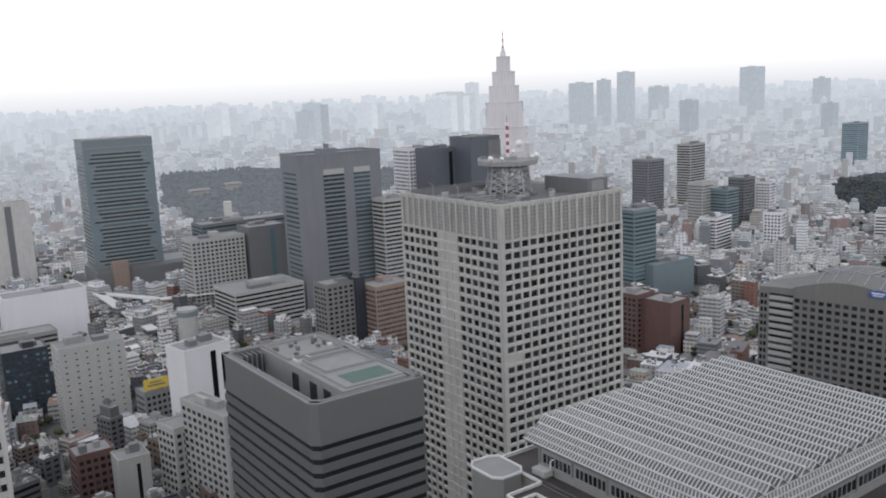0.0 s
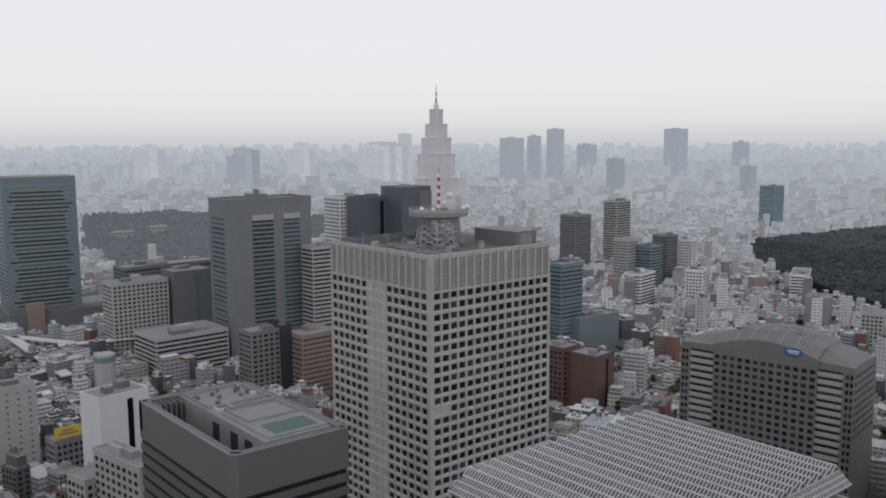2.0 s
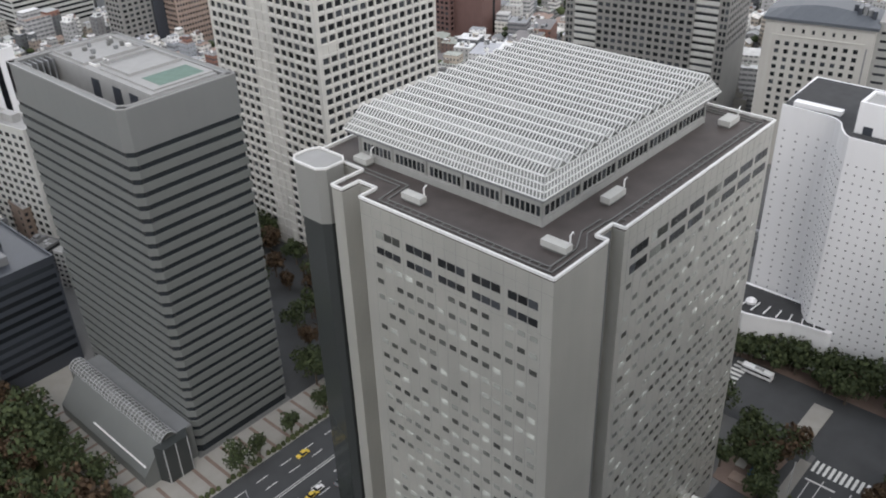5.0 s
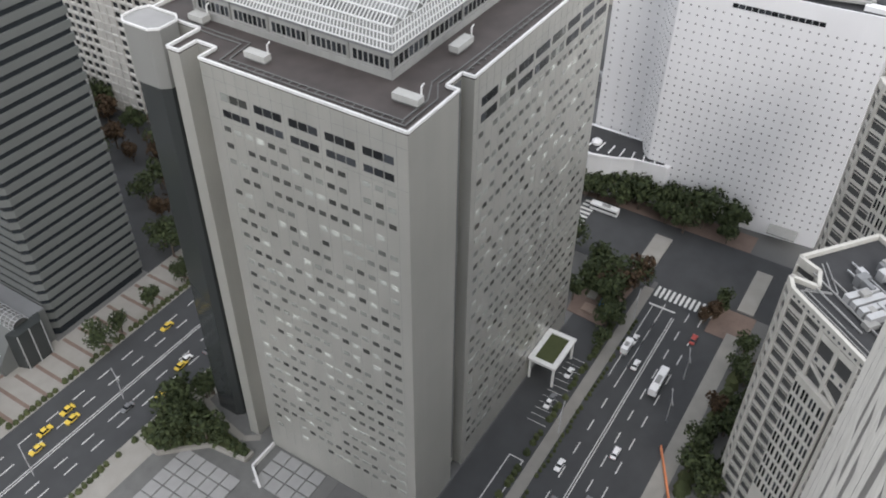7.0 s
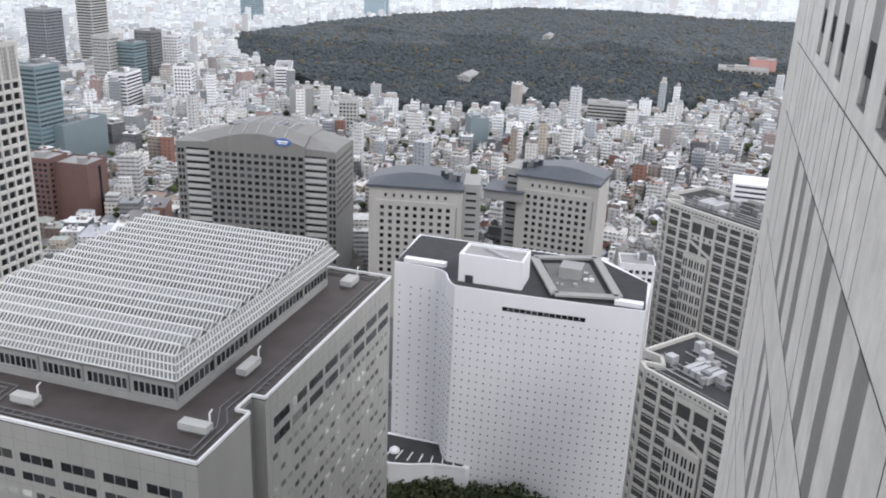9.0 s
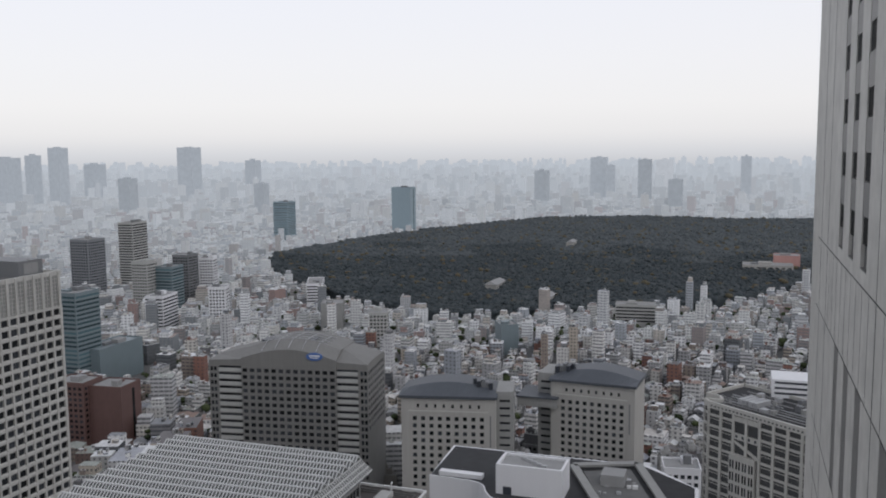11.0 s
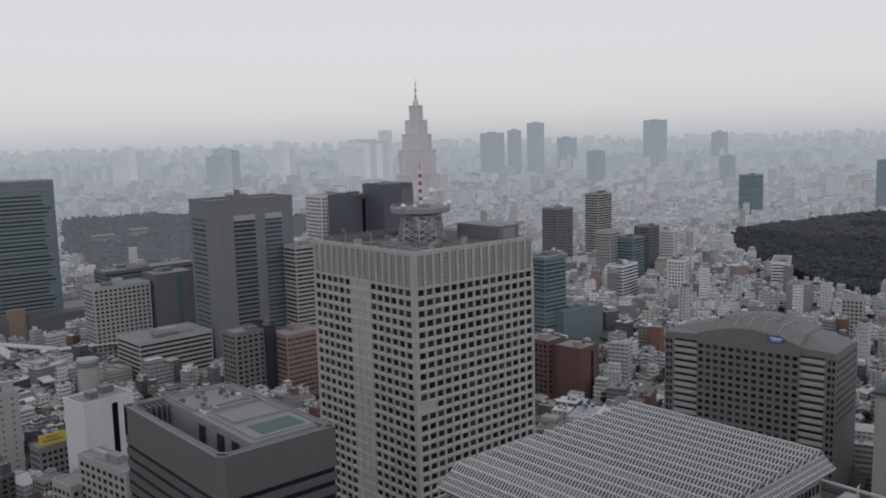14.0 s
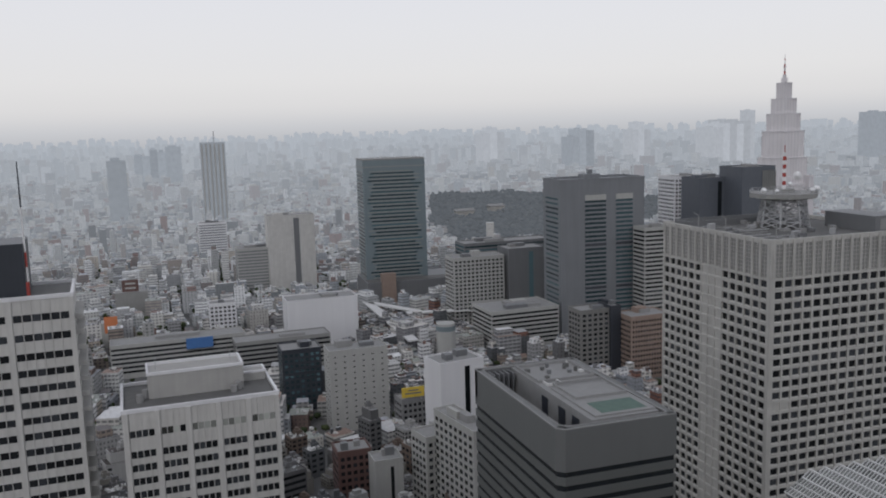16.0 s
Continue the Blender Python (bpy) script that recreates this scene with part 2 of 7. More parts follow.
BRICK_PAVING = paint("brown_paving", (0.16, 0.115, 0.095), 0.85, 0.2, 0.3)
ROAD_WHITE = paint("road_paint", (0.55, 0.55, 0.53), 0.8, 0.2, 0.6, 0.0)
LAWN = foliage("clipped_hedge_green", (0.035, 0.045, 0.02), (0.07, 0.08, 0.035), 0.4)
RED_PAINT = paint("red_mast_paint", (0.33, 0.05, 0.04), 0.5, 0.1)
MAST_WHITE = paint("white_mast_paint", (0.7, 0.7, 0.7), 0.5, 0.05)
STEEL = paint("galvanised_steel", (0.38, 0.385, 0.39), 0.5, 0.15, 0.5, 0.1, 0.1, 0.3)
BLUE_SIGN = paint("blue_sign_face", (0.06, 0.13, 0.33), 0.4, 0.05)
YELLOW = paint("yellow_paint", (0.62, 0.45, 0.06), 0.5, 0.08)
ORANGE = paint("orange_paint", (0.55, 0.19, 0.08), 0.6, 0.08)
BLUE_PAINT = paint("blue_paint", (0.06, 0.16, 0.38), 0.6, 0.1)
TYRE = paint("tyre_rubber", (0.02, 0.02, 0.02), 0.9, 0.1)
LAMP_RED = paint("red_lens", (0.4, 0.02, 0.02), 0.3, 0.05)
BARK = paint("bark", (0.09, 0.07, 0.055), 0.9, 0.2, 2.0)
LEAF = foliage("evergreen_leaves", (0.022, 0.032, 0.016), (0.06, 0.075, 0.032), 0.8)
LEAF_DRY = foliage("autumn_leaves", (0.035, 0.024, 0.016), (0.085, 0.055, 0.032), 0.8)
FOREST = foliage("forest_canopy", (0.034, 0.044, 0.050), (0.068, 0.078, 0.080), 0.02)
# Far forest and garden leaves have haze mixed in as emission.
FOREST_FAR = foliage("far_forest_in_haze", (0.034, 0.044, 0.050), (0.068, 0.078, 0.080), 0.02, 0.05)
GARDEN_LEAF = foliage("garden_canopy_in_haze", (0.026, 0.036, 0.044), (0.07, 0.08, 0.084), 0.02, 0.2)
FOREST_DRY = foliage("forest_canopy_turning", (0.075, 0.072, 0.050), (0.12, 0.095, 0.055), 0.02)

# ---- building blocks ----
OFF = {}


class Solid:
    """Collects the faces of one mesh."""

    def __init__(s):
        s.v, s.f = [], []

    def box(s, x0, x1, y0, y1, z0, z1):
        k = len(s.v)
        s.v += [(x, y, z) for z in (z0, z1) for x, y in ((x0, y0), (x1, y0), (x1, y1), (x0, y1))]
        s.f += [[k + i for i in q] for q in ((3, 2, 1, 0), (4, 5, 6, 7), (0, 1, 5, 4), (1, 2, 6, 5), (2, 3, 7, 6), (3, 0, 4, 7))]
        return s

    def prism(s, poly, z0, z1, top=None):
        """An upright block on a plan that runs anticlockwise; top: another plan of as many corners for its upper end."""
        k, n = len(s.v), len(poly)
        s.v += [(x, y, z0) for x, y in poly] + [(x, y, z1) for x, y in (top or poly)]
        s.f += [[k + i for i in reversed(range(n))], [k + n + i for i in range(n)]]
        s.f += [[k + i, k + (i + 1) % n, k + n + (i + 1) % n, k + n + i] for i in range(n)]
        return s

    def cyl(s, x, y, r, z0, z1, n=16, r2=None):
        r2 = r if r2 is None else r2
        a = [2 * math.pi * i / n for i in range(n)]
        return s.prism([(x + r * math.cos(t), y + r * math.sin(t)) for t in a], z0, z1, [(x + r2 * math.cos(t), y + r2 * math.sin(t)) for t in a])

    def beam(s, p, q, w, h=None):
        """A square bar from p to q."""
        p, q = Vector(p), Vector(q)
        d = (q - p).normalized()
        a = d.cross(Vector((0, 0, 1)))
        a = (a if a.length > 1e-4 else Vector((1, 0, 0))).normalized() * (w / 2)
        b = a.cross(d).normalized() * ((h or w) / 2)
        k = len(s.v)
        s.v += [tuple(e + i * a + j * b) for e in (p, q) for i, j in ((-1, -1), (1, -1), (1, 1), (-1, 1))]
        s.f += [[k + i for i in f] for f in ((3, 2, 1, 0), (4, 5, 6, 7), (0, 1, 5, 4), (1, 2, 6, 5), (2, 3, 7, 6), (3, 0, 4, 7))]
        return s

    def quad(s, *pts):
        k = len(s.v)
        s.v += [tuple(p) for p in pts]
        s.f.append(list(range(k, k + len(pts))))
        return s

    def slab(s, o, u, n, a0, a1, z0, z1, d0, d1):
        """A block on a wall: a along the wall from o in direction u, d out along n."""
        k = len(s.v)
        for z in (z0, z1):
            for a, d in ((a0, d0), (a1, d0), (a1, d1), (a0, d1)):
                s.v.append((o[0] + u[0] * a + n[0] * d, o[1] + u[1] * a + n[1] * d, z))
        s.f += [[k + i for i in q] for q in ((0, 1, 2, 3), (7, 6, 5, 4), (4, 5, 1, 0), (5, 6, 2, 1), (6, 7, 3, 2), (7, 4, 0, 3))]
        return s

    def mesh(s, name, material, off=(0, 0, 0)):
        me = bpy.data.meshes.new(name)
        me.from_pydata([(x - off[0], y - off[1], z - off[2]) for x, y, z in s.v], [], s.f)
        bm = bmesh.new()
        bm.from_mesh(me)
        if len(bm.faces) < 6000:
            bmesh.ops.recalc_face_normals(bm, faces=bm.faces)
        bm.to_mesh(me)
        bm.free()
        me.materials.append(material)
        return me


def thing(name, x, y, z=0.0, label="", category="", group="", kind="", local=False):
    ob = new(name)
    ob.location = (x, y, z)
    ob.empty_display_size = 1.0
    OFF[ob.name] = (0, 0, 0) if local else (x, y, z)
    return tagged(ob, label, category, group, kind)


def off_of(ob):
    while ob.parent:
        ob = ob.parent
    return OFF.get(ob.name, (0, 0, 0))


def part(name, solid, material, parent, label="", kind=""):
    ob = new(name, solid.mesh(name, material, off_of(parent)))
    ob.parent = parent
    return tagged(ob, label, kind=kind)


def single(name, solid, material, x, y, label, category, group="", kind="", z=0.0):
    """A thing of one mesh, its origin at its base."""
    ob = new(name, solid.mesh(name, material, (x, y, z)))
    ob.location = (x, y, z)
    OFF[ob.name] = (x, y, z)
    return tagged(ob, label, category, group, kind)


PANE_MESH = {}


def pane(parent, o, u, n, a, z, w, h, d, material, name="window"):
    """One window pane, a thin block set on a wall; alike panes share their mesh."""
    key = (round(w, 2), round(h, 2), material.name, name)
    if key not in PANE_MESH:
        PANE_MESH[key] = Solid().box(-w / 2, w / 2, -0.06, 0.06, -h / 2, h / 2).mesh(name, material)
    ob = new(name, PANE_MESH[key])
    ob.parent = parent
    f = off_of(parent)
    ob.location = (o[0] + u[0] * a + n[0] * d - f[0], o[1] + u[1] * a + n[1] * d - f[1], z - f[2])
    ob.rotation_euler = (0, 0, math.atan2(u[1], u[0]))
    return ob


def facade(parent, o, u, width, z_top, floors, pitch, cols, ww, wh, glass, grid=None, proud=0.4, singles=150, margin=0.0, skip=None, sill=0.35, name="window", ribs=True):
    """A wall of windows: panes on the core, a proud grid of piers and spandrels round them. o: the wall's left foot as seen from outside, u along it."""
    n = (u[1], -u[0])
    step = (width - 2 * margin) / cols
    rest, bars, made = Solid(), Solid(), 0
    z_low = z_top - floors * pitch
    for r in range(floors):
        zc = z_top - (r + 0.5) * pitch
        for c in range(cols):
            if skip and skip(r, c):
                continue
            a = margin + (c + 0.5) * step
            if made < singles:
                pane(parent, o, u, n, a, zc, ww, wh, 0.03, glass, name)
                made += 1
            else:
                rest.slab(o, u, n, a - ww / 2, a + ww / 2, zc - wh / 2, zc + wh / 2, -0.05, 0.09)
        if grid:
            bars.slab(o, u, n, 0, width, z_top - (r + 1) * pitch - (pitch - wh) / 2 + 0.001 * r, z_top - (r + 1) * pitch + (pitch - wh) / 2, 0, proud)
    if grid:
        bars.slab(o, u, n, 0, width, z_top - (pitch - wh) / 2, z_top, 0, proud)
        if ribs:
            for c in range(cols + 1):
                a = margin + c * step
                w = (step - ww) / 2
                lo, hi = max(0, a - w), min(width, a + w)
                if c == 0:
                    lo = 0
                if c == cols:
                    hi = width
                bars.slab(o, u, n, lo, hi, z_low, z_top, 0.001, proud + 0.06)
            if skip:
                for r in range(floors):
                    for c in range(cols):
                        if skip(r, c):
                            a = margin + (c + 0.5) * step
                            bars.slab(o, u, n, a - ww / 2, a + ww / 2, z_top - (r + 0.5) * pitch - wh / 2, z_top - (r + 0.5) * pitch + wh / 2, 0, proud * 0.6)
        part("wall_grid", bars, grid, parent, kind="stuff")
    if rest.f:
        part("window_field", rest, glass, parent, kind="stuff")


def parapet(x0, x1, y0, y1, z0, z1, w=0.6):
    s = Solid()
    s.box(x0, x1, y0, y0 + w, z0, z1).box(x0, x1, y1 - w, y1, z0, z1)
    return s.box(x0, x0 + w, y0 + w, y1 - w, z0, z1).box(x1 - w, x1, y0 + w, y1 - w, z0, z1)


WEST, SOUTH, EAST, NORTH = (0, -1), (1, 0), (0, 1), (-1, 0)

# ---- ground ----
single("ground", Solid().box(-5000, 5000, -5000, 5000, -3, 0), CITY_FLOOR, 0, 0, "grey built-over city ground reaching to the horizon", "ground", kind="structure")


# ---- the office block with the glazed roof, across the street ----
def glazed_roof_tower():
    t = thing("atrium_office_tower", 147, 107, 0, "steel-clad office tower with a white-framed glass atrium roof", "office tower")
    z = 122.0
    plan = [(103.3, 71.0), (120.2, 71.0), (120.2, 73.8), (125.9, 73.8), (125.9, 71.0), (191, 71.0), (191, 143.2), (112.5, 143.2), (112.5, 128), (103.3, 128), (103.3, 124.8), (108.2, 124.8), (108.2, 119.5), (103.3, 119.5)]
    part("wall", Solid().prism(plan, 0, z - 1.0), STEEL_PANEL, t)
    part("roof_deck", Solid().prism(plan, z - 1.0, z - 0.9), DARK_ROOF, t, "dark reddish roof deck")
    rim = Solid()
    for (ax, ay), (bx, by) in zip(plan, plan[1:] + plan[:1]):
        rim.beam((ax, ay, z - 0.3), (bx, by, z - 0.3), 0.45, 0.6)
    part("coping", rim, WHITE_EDGE, t, "white parapet coping")
    track = Solid()
    for d in (2.0, 3.3):
        track.beam((103.3 + d, 71 + d, z - 0.7), (103.3 + d, 118 - d, z - 0.7), 0.25)
        track.beam((103.3 + d, 71 + d, z - 0.7), (118 - d, 71 + d, z - 0.7), 0.25)
        track.beam((118 - d, 71 + d, z - 0.7), (120.5, 73.8 + d, z - 0.7), 0.25)
        track.beam((120.5, 73.8 + d, z - 0.7), (126.5, 73.5 + d, z - 0.7), 0.25)
        track.beam((126.5, 72 + d, z - 0.7), (191 - d, 71 + d, z - 0.7), 0.25)
        track.beam((191 - d, 71 + d, z - 0.7), (191 - d, 143 - d, z - 0.7), 0.25)
        track.beam((103.3 + d, 118 - d, z - 0.7), (110.5 + d, 119 - d, z - 0.7), 0.25)
        track.beam((110.5 + d, 119 - d, z - 0.7), (110.5 + d, 141, z - 0.7), 0.25)
    for k in range(20):
        track.beam((105.3, 74 + k * 2.1, z - 0.72), (106.6, 74 + k * 2.1, z - 0.72), 0.2)
    for k in range(28):
        track.beam((127 + k * 2.2, 73, z - 0.72), (127 + k * 2.2, 74.3, z - 0.72), 0.2)
    part("cleaning_rail", track, GREY_ROOF, t)
    # corner stair drum, smoked glass below
    part("stair_drum", Solid().prism([(105.0, 135), (106.6, 133.2), (111.5, 133.2), (113, 135), (113, 142.8), (110.8, 144), (106.6, 144), (105.0, 142)], 109, z + 0.4), STEEL_SIDE, t)
    part("drum_roof", Solid().prism([(105.6, 135.4), (107, 134), (111, 134), (112.2, 135.4), (112.2, 142.4), (110.4, 143.3), (107, 143.3), (105.6, 141.8)], z + 0.4, z + 0.45), PALE_ROOF, t)
    rim = Solid()
    ring = [(105.0, 135), (106.6, 133.2), (111.5, 133.2), (113, 135), (113, 142.8), (110.8, 144), (106.6, 144), (105.0, 142)]
    for (ax, ay), (bx, by) in zip(ring, ring[1:] + ring[:1]):
        rim.beam((ax, ay, z + 0.6), (bx, by, z + 0.6), 0.35, 0.5)
    part("drum_coping", rim, WHITE_EDGE, t)
    shaft = Solid().prism([(105.4, 135.2), (106.8, 133.6), (112.4, 133.6), (112.4, 143.4), (106.8, 143.4), (105.4, 141.8)], 0, 109)
    part("stair_glass", shaft, DARK_GLASS_WALL, t, "dark smoked stair glazing")
    # office windows: two tall rows at the top, then floors of low strips
    o, u, n = (103.3, 119.5), WEST, (-1, 0)
    for r, (zc, h) in enumerate(((114.6, 2.2), (110.8, 2.0))):
        for g in range(5):
            for k in range(3):
                a = 5.2 + g * 8.6 + k * 2.35
                pane(t, o, u, n, a, zc, 2.1, h * 0.8, 0.02, GLASS if (g or r) else GLASS_LIT)
    low, few = Solid(), 0
    rng = random.Random(5)
    for r in range(25):
        zc = 106.6 - r * 3.95
        for g in range(15):
            a = 4.6 + g * 2.86
            if rng.random() < 0.12:
                continue
            if few < 130:
                pane(t, o, u, n, a, zc + 0.5, 1.75, 1.15, 0.02, GLASS_LIT)
                few += 1
            else:
                low.slab(o, u, n, a - 0.87, a + 0.87, zc - 0.07, zc + 1.07, -0.05, 0.08)
    o2, u2, n2 = (125.9, 71.0), SOUTH, (0, -1)
    for r, zc in enumerate((114.6, 110.8)):
        for g in range(8):
            for k in range(3):
                pane(t, o2, u2, n2, 4 + g * 7.7 + k * 2.2, zc, 2.0, 2.0, 0.02, GLASS_LIT if g in (1, 4) else GLASS)
    for r in range(26):
        zc = 106.6 - r * 3.95
        for g in range(21):
            a = 3.2 + g * 2.95
            if rng.random() < 0.10:
                continue
            if r < 3:
                pane(t, o2, u2, n2, a, zc + 0.5, 1.75, 1.15, 0.02, GLASS_LIT)
            else:
                low.slab(o2, u2, n2, a - 0.87, a + 0.87, zc - 0.07, zc + 1.07, -0.05, 0.08)
    part("window_field", low, GLASS_LIT, t, kind="stuff")
    joints = Solid()
    for g in range(16):
        joints.slab(o, u, n, 3.1 + g * 2.86, 3.17 + g * 2.86, 6, z - 1.2, 0, 0.03)
    for g in range(22):
        joints.slab(o2, u2, n2, 1.7 + g * 2.95, 1.77 + g * 2.95, 6, z - 1.2, 0, 0.03)
    for zz in (118.0, 108.8):
        joints.slab(o, u, n, 0, 48.5, zz, zz + 0.06, 0, 0.025)
        joints.slab(o2, u2, n2, 0, 65.1, zz, zz + 0.06, 0, 0.025)
    part("panel_joint", joints, LOUVRE, t, kind="stuff")
    part("dark_slot", Solid().box(120.6, 125.5, 73.7, 73.75, 2, z - 1.5), GREY_PANEL, t)
    # penthouse under the glass roof
    part("penthouse_wall", Solid().box(117.6, 181, 84.2, 134, z - 0.9, 126.2), LOUVRE, t)
    for k in range(5):
        for side in (0, 1):
            po, pu, pn = ((117.6, 134), WEST, (-1, 0)) if side == 0 else ((117.6, 84.2), SOUTH, (0, -1))
            L = 49.8 if side == 0 else 63.4
            w = L / 5
            for j in range(7):
                pane(t, po, pu, pn, k * w + 1.6 + j * (w - 2.2) / 6.2, 124.1, (w - 3) / 8, 2.0, 0.02, GLASS, "penthouse_window")
    for k in range(6):
        part("penthouse_post", Solid().slab((117.6, 134), WEST, (-1, 0), k * 9.96 - 0.3, k * 9.96 + 0.3, z - 0.9, 126, 0, 0.25), STEEL_SIDE, t)
        part("penthouse_post", Solid().slab((117.6, 84.2), SOUTH, (0, -1), k * 12.68 - 0.3, k * 12.68 + 0.3, z - 0.9, 126, 0, 0.25), STEEL_SIDE, t)
    # The dark panel colour stands in for the shadow under the eave.
    part("soffit", Solid().box(117.3, 186.9, 83.8, 138.4, 126.2, 126.95), GREY_PANEL, t, "soffit under the glass roof, coloured dark as if shaded")
    part("plinth", Solid().box(117.2, 181.2, 83.8, 134.2, z - 0.9, z + 0.6), LOUVRE, t)
    # the glass roof: a shallow truncated pyramid with sawtooth ridges and white glazing bars
    E0 = [(117, 83.5), (187.2, 83.5), (187.2, 138.7), (117, 138.7)]
    T0 = [(119.9, 85.4), (185.2, 85.4), (185.2, 137.0), (119.9, 137.0)]
    part("roof_glass", Solid().prism(E0, 127.0, 130.2, T0), ROOF_GLASS, t, "pale skylight glazing")
    bars, ridges = Solid(), Solid()
    for (a, b), (c, d) in ((E0[0:2], T0[0:2]), (E0[1:3], T0[1:3]), (E0[2:4], T0[2:4]), ((E0[3], E0[0]), (T0[3], T0[0]))):
        N = 64
        for k in range(N + 1):
            f = k / N
            bars.beam((a[0] + (b[0] - a[0]) * f, a[1] + (b[1] - a[1]) * f, 127.06), (c[0] + (d[0] - c[0]) * f, c[1] + (d[1] - c[1]) * f, 130.26), 0.2, 0.16)
        for g in (0, 0.33, 0.66, 1.0):
            p = (a[0] + (c[0] - a[0]) * g, a[1] + (c[1] - a[1]) * g, 127.08 + 3.2 * g)
            q = (b[0] + (d[0] - b[0]) * g, b[1] + (d[1] - b[1]) * g, 127.08 + 3.2 * g)
            bars.beam(p, q, 0.3, 0.2)
    part("side_glazing", bars, WHITE_FRAME, t, kind="stuff")
    # ridges run across the roof, each a long glazed prism
    NR = 18
    w = (185.2 - 119.9) / NR
    glass, ribs = Solid(), Solid()
    for k in range(NR):
        x0 = 119.9 + k * w
        xm, x1 = x0 + w / 2, x0 + w
        y0, y1 = 85.4, 137.0
        glass.quad((x0, y0, 130.25), (xm, y0 + 0.4, 131.7), (xm, y1 - 0.4, 131.7), (x0, y1, 130.25))
        glass.quad((xm, y0 + 0.4, 131.7), (x1, y0, 130.25), (x1, y1, 130.25), (xm, y1 - 0.4, 131.7))
        glass.quad((x0, y0, 130.25), (x1, y0, 130.25), (xm, y0 + 0.4, 131.7))
        glass.quad((x0, y1, 130.25), (xm, y1 - 0.4, 131.7), (x1, y1, 130.25))
        ribs.beam((xm, y0, 131.75), (xm, y1, 131.75), 0.4, 0.25)
        ribs.beam((x0, y0, 130.35), (x0, y1, 130.35), 0.5, 0.25)
        for j in range(61):
            y = y0 + j * (y1 - y0) / 60
            ribs.beam((x0, y, 130.33), (xm, y, 131.78), 0.24, 0.14)
            ribs.beam((xm, y, 131.78), (x1, y, 130.33), 0.24, 0.14)
    part("sawtooth_glass", glass, ROOF_GLASS, t)
    part("roof_lattice", ribs, WHITE_FRAME, t, "white steel glazing bars", kind="stuff")
    # white plant boxes on the deck
    for x, y, w, d in ((112.3, 77, 2.2, 5.6), (109.5, 110, 2.0, 5.2), (135, 79.5, 6, 2.2), (115.5, 131, 2.4, 4), (183.5, 79, 5, 3)):
        b = thing("gondola_box", x, y, z - 0.9, "white rooftop window-cleaning gondola box on rails", "gondola", "gondola boxes on the roof", local=True)
        part("box", Solid().box(-w / 2, w / 2, -d / 2, d / 2, 0.5, 1.8), PALE_BAND, b)
        part("chassis", Solid().box(-w / 2 + 0.2, w / 2 - 0.2, -d / 2 + 0.2, d / 2 - 0.2, 0, 0.5), GREY_ROOF, b)
        part("davit", Solid().beam((w / 2 - 0.3, -d / 2 + 0.4, 2), (w / 2 - 0.3, -d / 2 + 0.4, 3.6), 0.25).beam((w / 2 - 0.3, -d / 2 + 0.4, 3.6), (w / 2 + 0.6, -d / 2 + 0.4, 3.9), 0.2), WHITE_EDGE, b)
    # entrance canopy, white frame
    c = thing("entrance_canopy", 171, 66, 0, "white framed glass entrance canopy beside the tower", "canopy")
    part("canopy_frame", parapet(163.8, 178.6, 61.6, 70.8, 8, 8.8, 1.6), WHITE_EDGE, c)
    part("canopy_roof", Solid().box(165.4, 177.0, 63.2, 69.2, 8.1, 8.4), LAWN, c)
    for x, y in ((164.5, 62.3), (177.9, 62.3), (164.5, 70), (177.9, 70)):
        part("canopy_post", Solid().box(x - 0.3, x + 0.3, y - 0.3, y + 0.3, 0, 8), WHITE_EDGE, c)


glazed_roof_tower()


